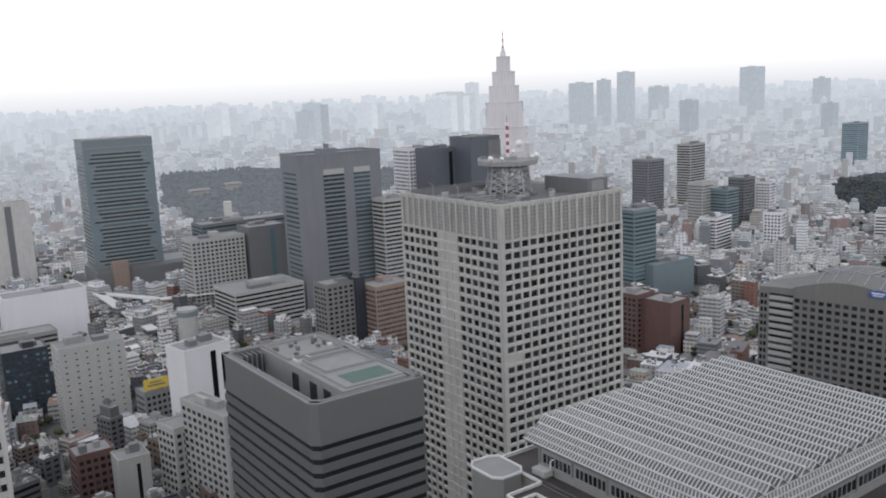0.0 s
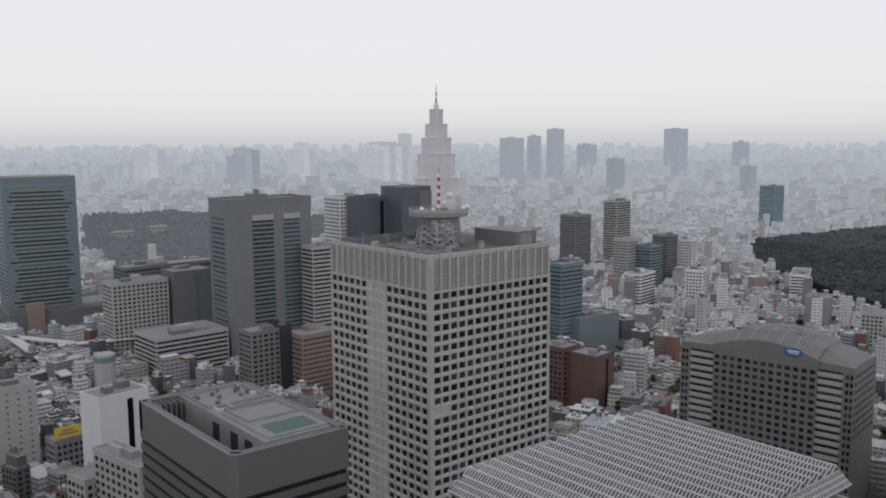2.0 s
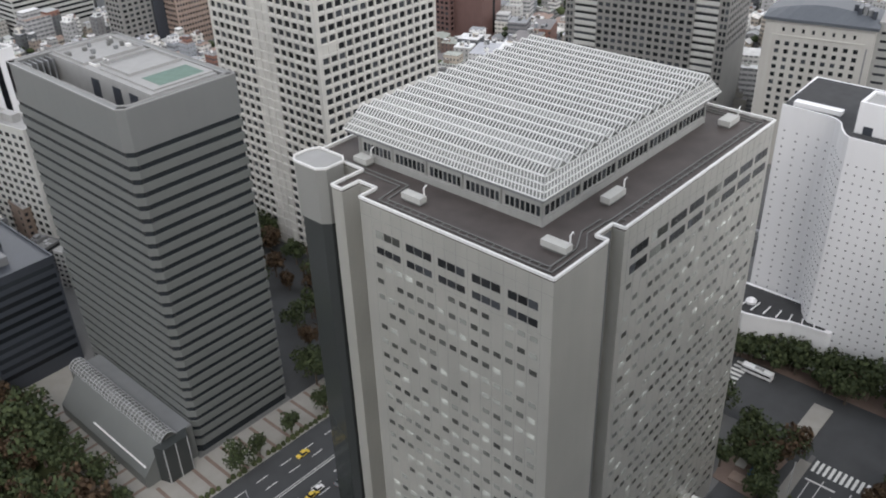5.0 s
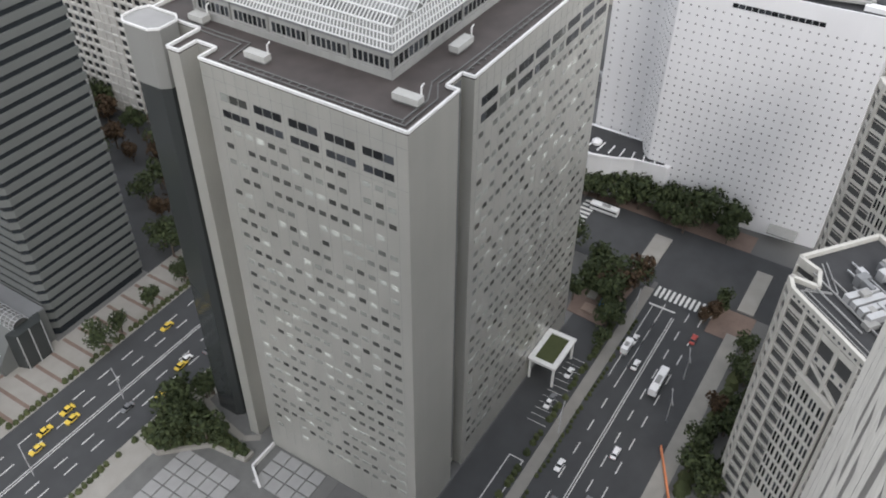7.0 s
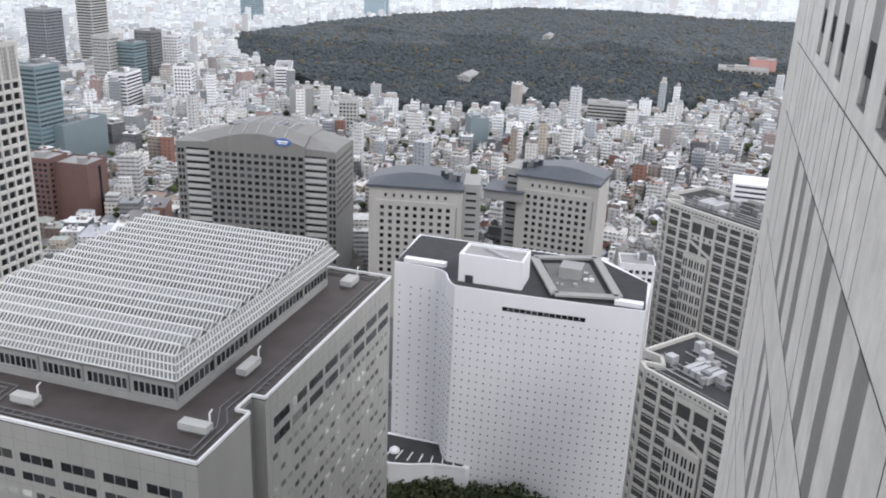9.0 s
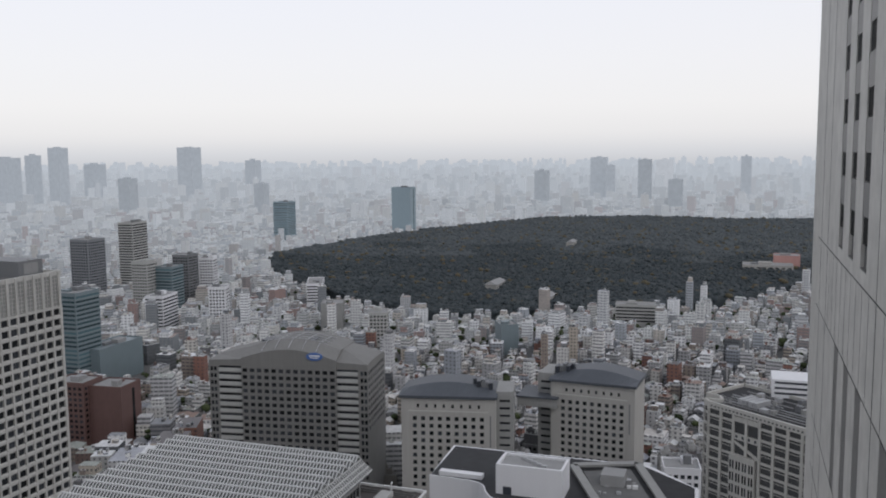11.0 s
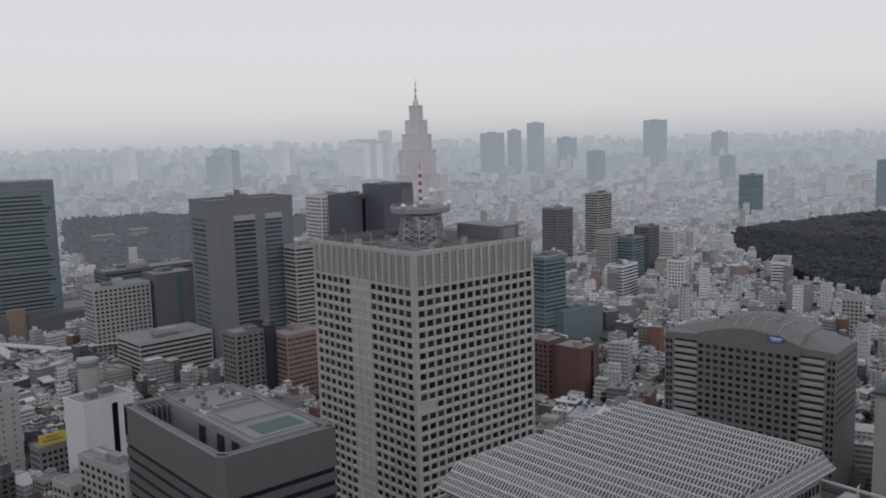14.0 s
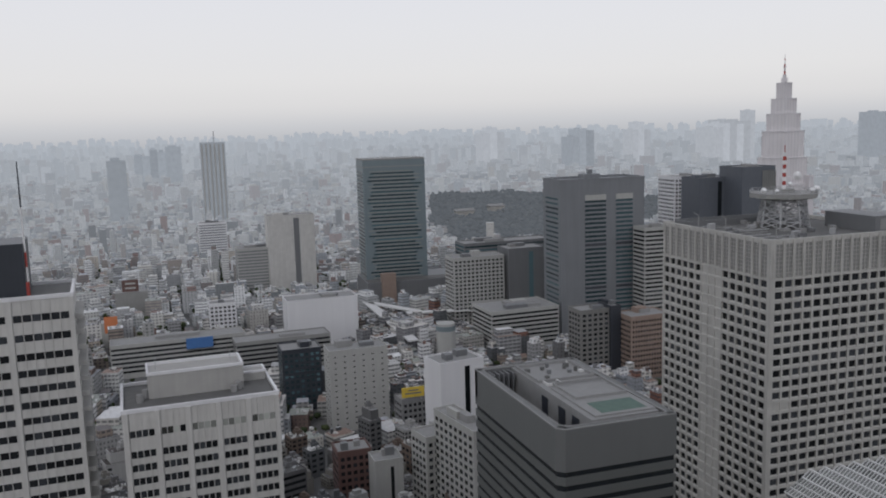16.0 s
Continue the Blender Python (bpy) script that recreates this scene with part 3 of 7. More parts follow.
# ---- the concrete grid tower with the mast ----
def grid_tower():
    t = thing("grid_facade_tower", 236, 284, 0, "pale concrete office tower with a deep window grid", "office tower")
    x0, x1, y0, y1, z = 203.6, 268.6, 251.4, 319.3, 159.5
    part("wall", Solid().box(x0, x1, y0, y1, 0, z - 1.6), CONCRETE, t)
    part("roof_deck", Solid().box(x0 + 0.6, x1 - 0.6, y0 + 0.6, y1 - 0.6, z - 1.6, z - 1.5), GREY_ROOF, t, "stained grey roof deck")
    part("parapet", parapet(x0 - 0.5, x1 + 0.5, y0 - 0.5, y1 + 0.5, z - 1.7, z, 1.1), CONCRETE_GRID, t)
    W, S = ((x0, y1), WEST, y1 - y0), ((x0, y0), SOUTH, x1 - x0)
    pitch, top = 4.1, 145.4
    facade(t, W[0], W[1], W[2], top, 35, pitch, 15, 3.6, 3.0, GLASS, CONCRETE_GRID, 0.75, 150, 0.8, lambda r, c: 6 <= c <= 8)
    facade(t, S[0], S[1], S[2], top, 35, pitch, 15, 3.4, 3.0, GLASS, CONCRETE_GRID, 0.75, 150, 0.8, lambda r, c: (r == 11 and c < 2))
    # pale sloping sills in the window openings
    for o, u, L in (W, S):
        n = (u[1], -u[0])
        sill = Solid()
        for r in range(35):
            zb = top - (r + 1) * pitch + 0.54
            a0, a1 = (o[0] + u[0] * 0.4, o[1] + u[1] * 0.4), (o[0] + u[0] * (L - 0.4), o[1] + u[1] * (L - 0.4))
            p = lambda q, d, zz: (q[0] + n[0] * d, q[1] + n[1] * d, zz)
            sill.quad(p(a0, 0.74, zb), p(a1, 0.74, zb), p(a1, 0.12, zb + 0.42), p(a0, 0.12, zb + 0.42))
        part("sill", sill, CONCRETE_GRID, t, kind="stuff")
    part("corner_post", Solid().box(x0 - 0.78, x0 + 0.02, y0 - 0.78, y0 + 0.02, 0, z - 0.2), CONCRETE_GRID, t)
    # louvred plant storeys at the top
    slats, ribs = Solid(), Solid()
    for o, u, L, cols in ((*W, 15), (*S, 15)):
        n = (u[1], -u[0])
        step = (L - 1.6) / cols
        for c in range(cols + 1):
            a = 0.8 + c * step
            ribs.slab(o, u, n, max(0, a - 0.55), min(L, a + 0.55), top, z - 0.2, 0, 0.8)
            if c < cols:
                ribs.slab(o, u, n, a + step / 2 - 0.12, a + step / 2 + 0.12, top, z - 0.2, 0, 0.42)
        for k in range(9):
            zz = top + 0.6 + k * 1.5
            slats.slab(o, u, n, 0, L, zz, zz + 1.15, 0, 0.25)
        ribs.slab(o, u, n, 0, L, top - 0.6, top + 0.4, 0, 0.82)
    part("louvre", slats, LOUVRE, t)
    part("rib", ribs, CONCRETE_GRID, t)
    # roof plant and the aerial tower
    part("plant_room", Solid().box(255.5, 267.4, 258, 284, z - 1.5, z + 4.6), GREY_PANEL, t)
    part("plant_door", Solid().box(258, 265, 257.9, 258, z - 0.6, z + 3.6), PALE_ROOF, t)
    part("plant_screen", parapet(207, 256, 306, 317, z - 1.5, z + 0.9, 0.4), GREY_PANEL, t)
    part("track", Solid().beam((216, 258, z - 1.2), (216, 300, z - 1.2), 0.5).beam((218, 256, z - 1.2), (258, 256, z - 1.2), 0.5).beam((216, 258, z - 1.2), (218, 256, z - 1.2), 0.5), PALE_ROOF, t)
    rng = random.Random(17)
    for k in range(26):
        px, py = rng.uniform(206, 252), rng.uniform(256, 303)
        if abs(px - 240) < 9 and abs(py - 290) < 9:
            continue
        w = rng.uniform(0.8, 3.2)
        part("roof_unit", Solid().box(px, px + w, py, py + rng.uniform(0.8, 3.2), z - 1.5, z - 1.5 + rng.uniform(0.6, 2.6)), rng.choice([GREY_PANEL, STEEL, PALE_ROOF, GREY_PANEL]), t)
    for k in range(7):
        y_ = 258 + 6.4 * k
        part("pipe", Solid().beam((208, y_, z - 1.0), (208 + rng.uniform(8, 22), y_, z - 1.0), 0.4), rng.choice([STEEL, PALE_ROOF]), t)
    for px, py in ((207, 300), (209, 285), (214, 262), (262, 258)):
        part("davit", Solid().beam((px, py, z - 1.5), (px, py, z + 4), 0.3).beam((px, py, z + 4), (px - 1.5, py + 1, z + 5.2), 0.25), PALE_ROOF, t)
    m = thing("aerial_tower", 240, 290, z - 1.5, "steel lattice aerial tower with a red and white mast", "aerial tower")
    lat = Solid()
    zb, zt = z - 1.5, z + 9.2
    for k in range(8):
        a, b = 2 * math.pi * k / 8, 2 * math.pi * (k + 1) / 8
        for i in range(4):
            z0, z1 = zb + (zt - zb) * i / 4, zb + (zt - zb) * (i + 1) / 4
            r0, r1 = 10.2 - i * 0.45, 10.2 - (i + 1) * 0.45
            p = lambda t_, r, zz: (240 + r * math.cos(t_), 290 + r * math.sin(t_), zz)
            lat.beam(p(a, r0, z0), p(a, r1, z1), 0.6).beam(p(a, r0, z0), p(b, r1, z1), 0.4).beam(p(b, r0, z0), p(a, r1, z1), 0.4).beam(p(a, r1, z1), p(b, r1, z1), 0.35)
    for k in range(6):
        a = 2 * math.pi * k / 6
        lat.beam((240, 290, zb), (240 + 5 * math.cos(a), 290 + 5 * math.sin(a), zt), 0.3)
        lat.beam((240 + 5 * math.cos(a), 290 + 5 * math.sin(a), zt), (240 + 13 * math.cos(a), 290 + 13 * math.sin(a), zt + 1.5), 0.4)
    part("lattice", lat, STEEL, m)
    deck = [(240 + 13.5 * math.cos(radians(22.5 + 45 * k)), 290 + 13.5 * math.sin(radians(22.5 + 45 * k))) for k in range(8)]
    part("platform", Solid().prism(deck, zt + 1.4, zt + 3.2), LOUVRE, m)
    rail = Solid()
    for (ax, ay), (bx, by) in zip(deck, deck[1:] + deck[:1]):
        for zz in (zt + 3.9, zt + 4.5):
            rail.beam((ax, ay, zz), (bx, by, zz), 0.14)
        for k in range(4):
            rail.beam((ax + (bx - ax) * k / 4, ay + (by - ay) * k / 4, zt + 3.2), (ax + (bx - ax) * k / 4, ay + (by - ay) * k / 4, zt + 4.5), 0.14)
    part("railing", rail, STEEL, m)
    part("gallery", Solid().cyl(240, 290, 6, zt, zt + 1.4, 12).cyl(240, 290, 4, zt + 3.2, zt + 4.6, 10), LOUVRE, m)
    for k in range(9):
        part("mast_section", Solid().cyl(240, 290, 0.7, zt + 4.5 + k * 1.65, zt + 4.5 + (k + 1) * 1.65, 10), RED_PAINT if k % 2 else MAST_WHITE, m)
    part("mast_tip", Solid().cyl(240, 290, 0.2, zt + 19.3, zt + 22, 6), RED_PAINT, m)
    for x, y, zz, r in ((243, 286, zt + 10, 1.7), (238, 284, zt + 7, 1.0), (228, 287, zt + 4.6, 1.2), (251, 284, zt + 4.6, 1.3), (247, 282, zt + 4.2, 1.1), (231, 283, zt + 4.4, 1.0)):
        dish = Solid()
        dish.v += [(x - 0.9, y - 0.9, zz)] + [(x + r * math.cos(k * 0.5236) * 0.7, y - r * math.cos(k * 0.5236) * 0.7, zz + r * math.sin(k * 0.5236)) for k in range(12)]
        dish.f += [[0, k + 1, (k + 1) % 12 + 1] for k in range(12)] + [[k + 1 for k in reversed(range(12))]]
        part("dish", dish, MAST_WHITE, m, "white dish aerial")
        part("dish_arm", Solid().beam((x, y, zz), (240 + (x - 240) * 0.7, 290 + (y - 290) * 0.7, zz - 0.5), 0.25), STEEL, m)


grid_tower()


# ---- the dark tower with window bands ----
def banded_tower():
    t = thing("banded_office_tower", 116.5, 237, 0, "dark grey-green office tower with black ribbon windows", "office tower")
    x0, x1, y0, y1, z = 98.1, 134.9, 204.6, 269.6, 120.3
    c = 2.0
    plan = [(x0 + c, y0), (x1, y0), (x1, y1), (x0, y1), (x0, y0 + c)]
    part("wall", Solid().prism([(x0 + c, y0 + 0.5), (x1 - 0.5, y0 + 0.5), (x1 - 0.5, y1), (x0 + 0.5, y1), (x0 + 0.5, y0 + c)], 0, 108.2), BLACK_BAND, t, "black ribbon glazing")
    part("crown", Solid().prism(plan, 108.2, z - 9.4), SLATE_TOP, t, "smooth slate-grey crown wall")
    for (ax, ay), (bx, by) in zip(plan, plan[1:] + plan[:1]):
        d = Vector((bx - ax, by - ay, 0)).normalized()
        q = Vector((-d.y, d.x, 0)) * 1.1
        part("parapet", Solid().beam((ax + q.x, ay + q.y, z - 4.7), (bx + q.x, by + q.y, z - 4.7), 2.2, 9.4), SLATE_TOP, t)
    for d in (0.15, 2.1):
        pl = [(x0 + c + d, y0 + d), (x1 - d, y0 + d), (x1 - d, y1 - d), (x0 + d, y1 - d), (x0 + d, y0 + c + d)]
        for (ax, ay), (bx, by) in zip(pl, pl[1:] + pl[:1]):
            part("coping", Solid().beam((ax, ay, z + 0.1), (bx, by, z + 0.1), 0.35, 0.3), PALE_ROOF, t)
    pitch = 4.05
    for k in range(26):
        zt = 106.6 - k * pitch
        b = Solid().prism([(x0 + c, y0), (x1, y0), (x1, y1), (x0, y1), (x0, y0 + c)], zt - 2.35, zt)
        part("spandrel", b, SLATE, t)
    part("corner_slot", Solid().prism([(x0 + 0.35, y0 + c + 0.7), (x0 + c + 0.7, y0 + 0.35), (x0 + c + 0.75, y0 + 0.45), (x0 + 0.45, y0 + c + 0.75)], 2, 108), JOINT, t)
    # the sunken roof court, plant house and landing pad
    part("court_floor", Solid().box(x0 + 1.8, x1 - 1.8, y0 + 1.8, y1 - 1.8, z - 9.4, z - 9.2), BLACK_ROOF, t)
    part("plant_house", Solid().box(110.6, 132.2, 209.5, 267.3, z - 9.2, z - 0.2), PALE_ROOF, t)
    part("raised_deck", Solid().box(112.5, 132, 211, 240, z - 0.2, z + 0.3), PALE_ROOF, t)
    part("landing_pad", Solid().box(115.5, 130, 212.5, 222, z + 0.3, z + 0.34), GREEN_PAD, t, "green painted rooftop pad")
    part("roof_upstand", parapet(114, 131.5, 226, 242, z + 0.3, z + 1.1, 0.4), PALE_ROOF, t)
    part("roof_kerb", parapet(111.5, 131.5, 247, 266, z - 0.2, z + 0.7, 0.5), PALE_ROOF, t)
    part("hatch", parapet(113, 118, 243, 248, z - 0.2, z + 0.5, 0.4), WHITE_EDGE, t)
    for k in range(6):
        part("court_fin", Solid().box(100.4 + 1.7 * k, 100.9 + 1.7 * k, 262.0, 267.4, z - 9.2, z - 0.6), GREY_PANEL, t)
    for y in (217, 226, 238):
        part("door", Solid().box(110.4, 110.6, y, y + 4.4, z - 9.2, z - 2.4), NAVY, t)
    part("step_block", Solid().box(100.5, 107.5, 209.5, 213, z - 9.2, z - 4), GREY_PANEL, t)
    rng = random.Random(2)
    for k in range(14):
        x, y = rng.uniform(111.5, 131), rng.uniform(243, 266)
        w = rng.uniform(0.5, 1.6)
        part("vent", Solid().box(x, x + w, y, y + w, z - 0.2, z + rng.uniform(0.4, 1.3)), rng.choice([WHITE_EDGE, GREY_PANEL, GREY_ROOF]), t)
    # the low hall at its foot, with a glass barrel roof
    h = thing("entrance_hall", 89, 236, 0, "dark low entrance hall with a glazed barrel roof", "entrance hall")
    part("hall_wall", Solid().box(86.2, 97.6, 204.5, 262, 0, 13.6), SLATE, h)
    part("roof_deck", Solid().box(91.8, 97.6, 205, 261.5, 13.6, 13.7), GREY_PANEL, h)
    slope = Solid()
    slope.v = [(x, y, zz) for y in (204.5, 258) for x, zz in ((78.6, 0), (78.6, 4.6), (86.2, 13.6), (86.2, 0))]
    slope.f = [[0, 1, 2, 3], [7, 6, 5, 4], [1, 5, 6, 2], [0, 4, 5, 1], [2, 6, 7, 3], [4, 0, 3, 7]]
    part("sloping_roof", slope, SLATE, h, "dark sloping roof panel")
    part("light_strip", Solid().beam((80.3, 206, 6.9), (80.3, 238, 6.9), 0.55, 0.3), WHITE_EDGE, h, "white strip along the sloping roof")
    arch, fr = Solid(), Solid()
    bow = [(89 - 2.9 * math.cos(math.pi * k / 8), 13.6 + 2.7 * math.sin(math.pi * k / 8)) for k in range(9)]
    for (xa, za), (xb, zb) in zip(bow, bow[1:]):
        arch.quad((xa, 204.2, za), (xb, 204.2, zb), (xb, 262, zb), (xa, 262, za))
        for k in range(30):
            fr.beam((xa, 204.2 + 2 * k, za + 0.05), (xb, 204.2 + 2 * k, zb + 0.05), 0.22)
        fr.beam((xa, 204.2, za + 0.05), (xa, 262, za + 0.05), 0.14)
    part("barrel_glass", arch, ROOF_GLASS, h, "pale glazed barrel vault")
    part("barrel_rib", fr, STEEL, h)
    front = Solid().prism([(84.8, 200.6), (93.2, 200.6), (95.4, 204.4), (83.4, 204.4)], 0, 14.2)
    part("end_bay", front, DARK_GLASS_WALL, h, "smoked glass end bay")
    for x in (84.8, 89, 93.2):
        part("mullion", Solid().box(x - 0.15, x + 0.15, 200.35, 200.6, 0, 14.2), STEEL, h)


banded_tower()


# ---- the white hotel with small square windows ----
def white_hotel():
    t = thing("white_hotel", 275, 50, 0, "white tiled hotel slab with curved wall and tiny windows", "hotel")
    z = 88.0
    # a gentle wave in plan, facing the street
    front = [(273.2 - 0.29 * k - 0.8 * math.sin(math.pi * k / 12), 11.5 + 5.4 * k) for k in range(13)]
    bulge = [(271.2, 78.2), (274.6, 80.4), (279.5, 82.6), (281.8, 85), (282.8, 88), (283.4, 95), (283.6, 104)]
    line = front + bulge
    plan = [*line, (318, 106), (318, 30), (300, 11.5)][::-1]
    part("wall", Solid().prism(plan, 0, z), WHITE_TILE, t)
    for a, b in zip(line, line[1:]):
        part("coping", Solid().beam((a[0] + 0.25, a[1], z + 0.25), (b[0] + 0.25, b[1], z + 0.25), 0.5, 0.5), WHITE_TILE, t)
    inner = [(x + 0.5, y) for x, y in line]
    part("roof_deck", Solid().prism([*inner, (317, 105), (317, 32), (300.5, 13)][::-1], z, z + 0.06), BLACK_ROOF, t, "dark roof deck")
    made, rest = 0, Solid()
    for (ax, ay), (bx, by) in zip(line, line[1:]):
        L = math.hypot(bx - ax, by - ay)
        u = ((ax - bx) / L, (ay - by) / L)
        o, n = (bx, by), (u[1], -u[0])
        cols = 2 if L > 4 else 1
        for r in range(25):
            zc = z - 8.6 - r * 3.0
            for c in range(cols):
                a = L * (c + 0.5) / cols
                if made < 300 and r < 9:
                    pane(t, o, u, n, a, zc, 0.55, 0.55, 0.02, GREY_PANEL)
                    made += 1
                else:
                    rest.slab(o, u, n, a - 0.31, a + 0.31, zc - 0.31, zc + 0.31, -0.04, 0.07)
    part("window_field", rest, GREY_PANEL, t, kind="stuff")
    for k in range(14):
        y = 31.5 + k * 2.05
        x = 273.2 - 0.0537 * (y - 11.5) - 0.8 * math.sin(math.pi * (y - 11.5) / 64.8)
        pane(t, (x, y), (0, -1), (-1, 0), 0, z - 5.4, 1.9, 1.5, 0.05, GLASS, "top_window")
    part("lift_house", Solid().box(275.5, 288, 54, 77, z, z + 9.5), WHITE_TILE, t)
    part("lift_house_rim", parapet(275.5, 288, 54, 77, z + 9.5, z + 10.4, 0.9), WHITE_TILE, t)
    part("lift_house_roof", Solid().box(276.4, 287.1, 55, 76, z + 9.5, z + 9.6), PALE_ROOF, t)
    for k in range(5):
        part("lift_unit", Solid().box(278 + k * 1.5, 279 + k * 1.5, 60 + 2 * k, 62 + 2 * k, z + 9.6, z + 10.6), STEEL, t)
    part("lift_door", Solid().box(275.4, 275.5, 71.5, 74.5, z, z + 2.8), NAVY, t)
    part("roof_light", Solid().box(285.5, 288.5, 85, 101, z, z + 1.6), WHITE_TILE, t)
    part("roof_light", Solid().box(275.5, 278.5, 12.5, 22, z, z + 1.6), WHITE_TILE, t)
    fr = Solid()
    pts = [(306, 56), (315, 34), (279, 21), (273.5, 42)]
    for (ax, ay), (bx, by) in zip(pts, pts[1:] + pts[:1]):
        fr.beam((ax, ay, z + 1.6), (bx, by, z + 1.6), 3.0, 0.8)
    part("screen_frame", fr, LOUVRE, t)
    part("screen_wall", Solid().prism([(277, 41), (281, 25), (311, 36), (304, 52)], z, z + 0.5), GREY_ROOF, t)
    part("tank", Solid().box(292, 300, 36, 44, z + 0.5, z + 4.5), PALE_ROOF, t)
    rng = random.Random(3)
    for k in range(12):
        x, y = rng.uniform(280, 304), rng.uniform(27, 44)
        part("vent", Solid().box(x, x + rng.uniform(0.6, 2), y, y + rng.uniform(0.6, 2), z, z + rng.uniform(0.6, 1.8)), rng.choice([STEEL, WHITE_EDGE, PALE_ROOF]), t)
    # curved low wing
    p = thing("hotel_podium", 268, 92, 0, "white curved low hotel wing with a roof terrace", "building wing")
    arc = [(281, 112), (268, 109), (262, 103), (260, 96), (262, 88), (265.5, 80), (267, 68), (275, 66), (281, 80)]
    part("podium_wall", Solid().prism(arc, 0, 17), WHITE_TILE, p)
    part("podium_roof", Solid().prism([(279.5, 110), (269, 107.5), (263.5, 102), (261.8, 96), (263.5, 89), (267, 81), (268.5, 70), (274, 68), (279.5, 80)], 17, 17.06), BLACK_ROOF, p)
    for a, b in zip(arc[:7], arc[1:7]):
        part("podium_coping", Solid().beam((*a, 17.4), (*b, 17.4), 0.7, 1.0), WHITE_TILE, p)
    part("dome", Solid().cyl(269, 97, 2, 17, 18, 14).cyl(269, 97, 2, 18, 19, 14, 0.8), WHITE_TILE, p)
    for k in range(7):
        part("pergola_beam", Solid().beam((263 + k * 0.6, 99 - k * 4.4, 17.6), (270, 98 - k * 4.0, 17.6), 0.4), WHITE_TILE, p)
    part("street_canopy", Solid().box(266, 272, 18, 28, 5, 5.5), LOUVRE, p)


white_hotel()


# ---- the brown-grey block with an arched top and a blue sign ----
def arched_block():
    t = thing("arched_roof_office", 452, 240, 0, "brown-grey office block with an arched roof and blue sign", "office building", local=True)
    t.location = (430, 243.5, 0)
    t.scale = (1, 1.13, 1.02)
    t.rotation_euler = (0, 0, radians(9))
    H = 82.0
    # front faces west (-x); length along y
    part("wall", Solid().box(0, 40, -42, 42, 0, H), BROWN_GREY, t)
    o, u, n = (0, 42), WEST, (-1, 0)
    # centre bay
    facade(t, (-1.2, 24), WEST, 50, H - 1, 20, 3.95, 13, 2.5, 2.2, GLASS, BROWN_GREY, 0.35, 130)
    part("centre_bay", Solid().box(-1.2, 0, -26, 24, 0, H), BROWN_GREY, t)
    for a0, a1 in ((0.5, 4.2), (80, 83.5)):
        for r in range(20):
            for c in range(2):
                pane(t, o, u, n, a0 + 1 + c * 1.9, H - 3 - r * 3.95, 1.3, 2.3, 0.02, GLASS)
    for a0, a1 in ((5.5, 18), (68, 79)):
        for r in range(20):
            zc = H - 3.2 - r * 3.95
            part("band", Solid().slab(o, u, n, a0, a1, zc - 1.2, zc + 0.9, 0, 0.5), PALE_BAND, t)
            pane(t, o, u, n, (a0 + a1) / 2, zc + 1.55, a1 - a0, 1.2, 0.02, GLASS, "ribbon_window")
    # south end
    for r in range(20):
        for c in range(8):
            if r < 9:
                pane(t, (0, -42), SOUTH, (0, -1), 3 + c * 4.6, H - 3 - r * 3.95, 2.2, 2.0, 0.02, GLASS)
    # arched head over the centre, lower shoulders
    arch = Solid()
    N = 14
    ys = [24 - 50 * k / N for k in range(N + 1)]
    zs = [H + 8 + 5.5 * math.sin(math.pi * k / N) for k in range(N + 1)]
    for a in range(N):
        arch.quad((-1.2, ys[a], H), (-1.2, ys[a + 1], H), (-1.2, ys[a + 1], zs[a + 1] - 4), (-1.2, ys[a], zs[a] - 4))
        arch.quad((-1.2, ys[a], zs[a] - 4), (-1.2, ys[a + 1], zs[a + 1] - 4), (9, ys[a + 1], zs[a + 1]), (9, ys[a], zs[a]))
        arch.quad((9, ys[a], zs[a]), (9, ys[a + 1], zs[a + 1]), (38, ys[a + 1], zs[a + 1] - 1), (38, ys[a], zs[a] - 1))
        arch.quad((38, ys[a + 1], H), (38, ys[a], H), (38, ys[a], zs[a] - 1), (38, ys[a + 1], zs[a + 1] - 1))
    for y, e in ((24, 0), (-26, N)):
        arch.quad((-1.2, y, H), (-1.2, y, zs[e] - 4), (9, y, zs[e]), (38, y, zs[e] - 1), (38, y, H))
    part("arched_head", arch, BROWN_GREY, t)
    for y0, y1, s in ((24, 42, 1), (-42, -26, -1)):
        sh = Solid()
        za, zb = (H + 6.5, H + 1.5) if s > 0 else (H + 1.5, H + 6.5)
        ya, yb = y0, y1
        z_lo = {y0: za, y1: zb}
        sh.quad((0, ya, H), (0, yb, H), (0, yb, H + 2 if s > 0 else H + 3), (0, ya, H + 3 if s > 0 else H + 2))
        sh.quad((0, ya, H + 3 if s > 0 else H + 2), (0, yb, H + 2 if s > 0 else H + 3), (14, yb, zb + 1), (14, ya, za + 1))
        sh.quad((14, ya, za + 1), (14, yb, zb + 1), (36, yb, zb), (36, ya, za))
        sh.quad((36, ya, za), (36, yb, zb), (40, yb, H), (40, ya, H))
        sh.quad((0, y1 if s > 0 else y0, H), (0, y1 if s > 0 else y0, H + 2), (14, y1 if s > 0 else y0, H + 2.5), (36, y1 if s > 0 else y0, H + 1.5), (40, y1 if s > 0 else y0, H))
        part("shoulder_roof", sh, BROWN_GREY, t)
    gr = Solid()
    for k in range(1, 6):
        e = 1 + 2 * k
        gr.beam((0, ys[e], zs[e] - 3.2), (9, ys[e], zs[e] + 0.3), 0.35).beam((9, ys[e], zs[e] + 0.3), (30, ys[e], zs[e] - 0.4), 0.35)
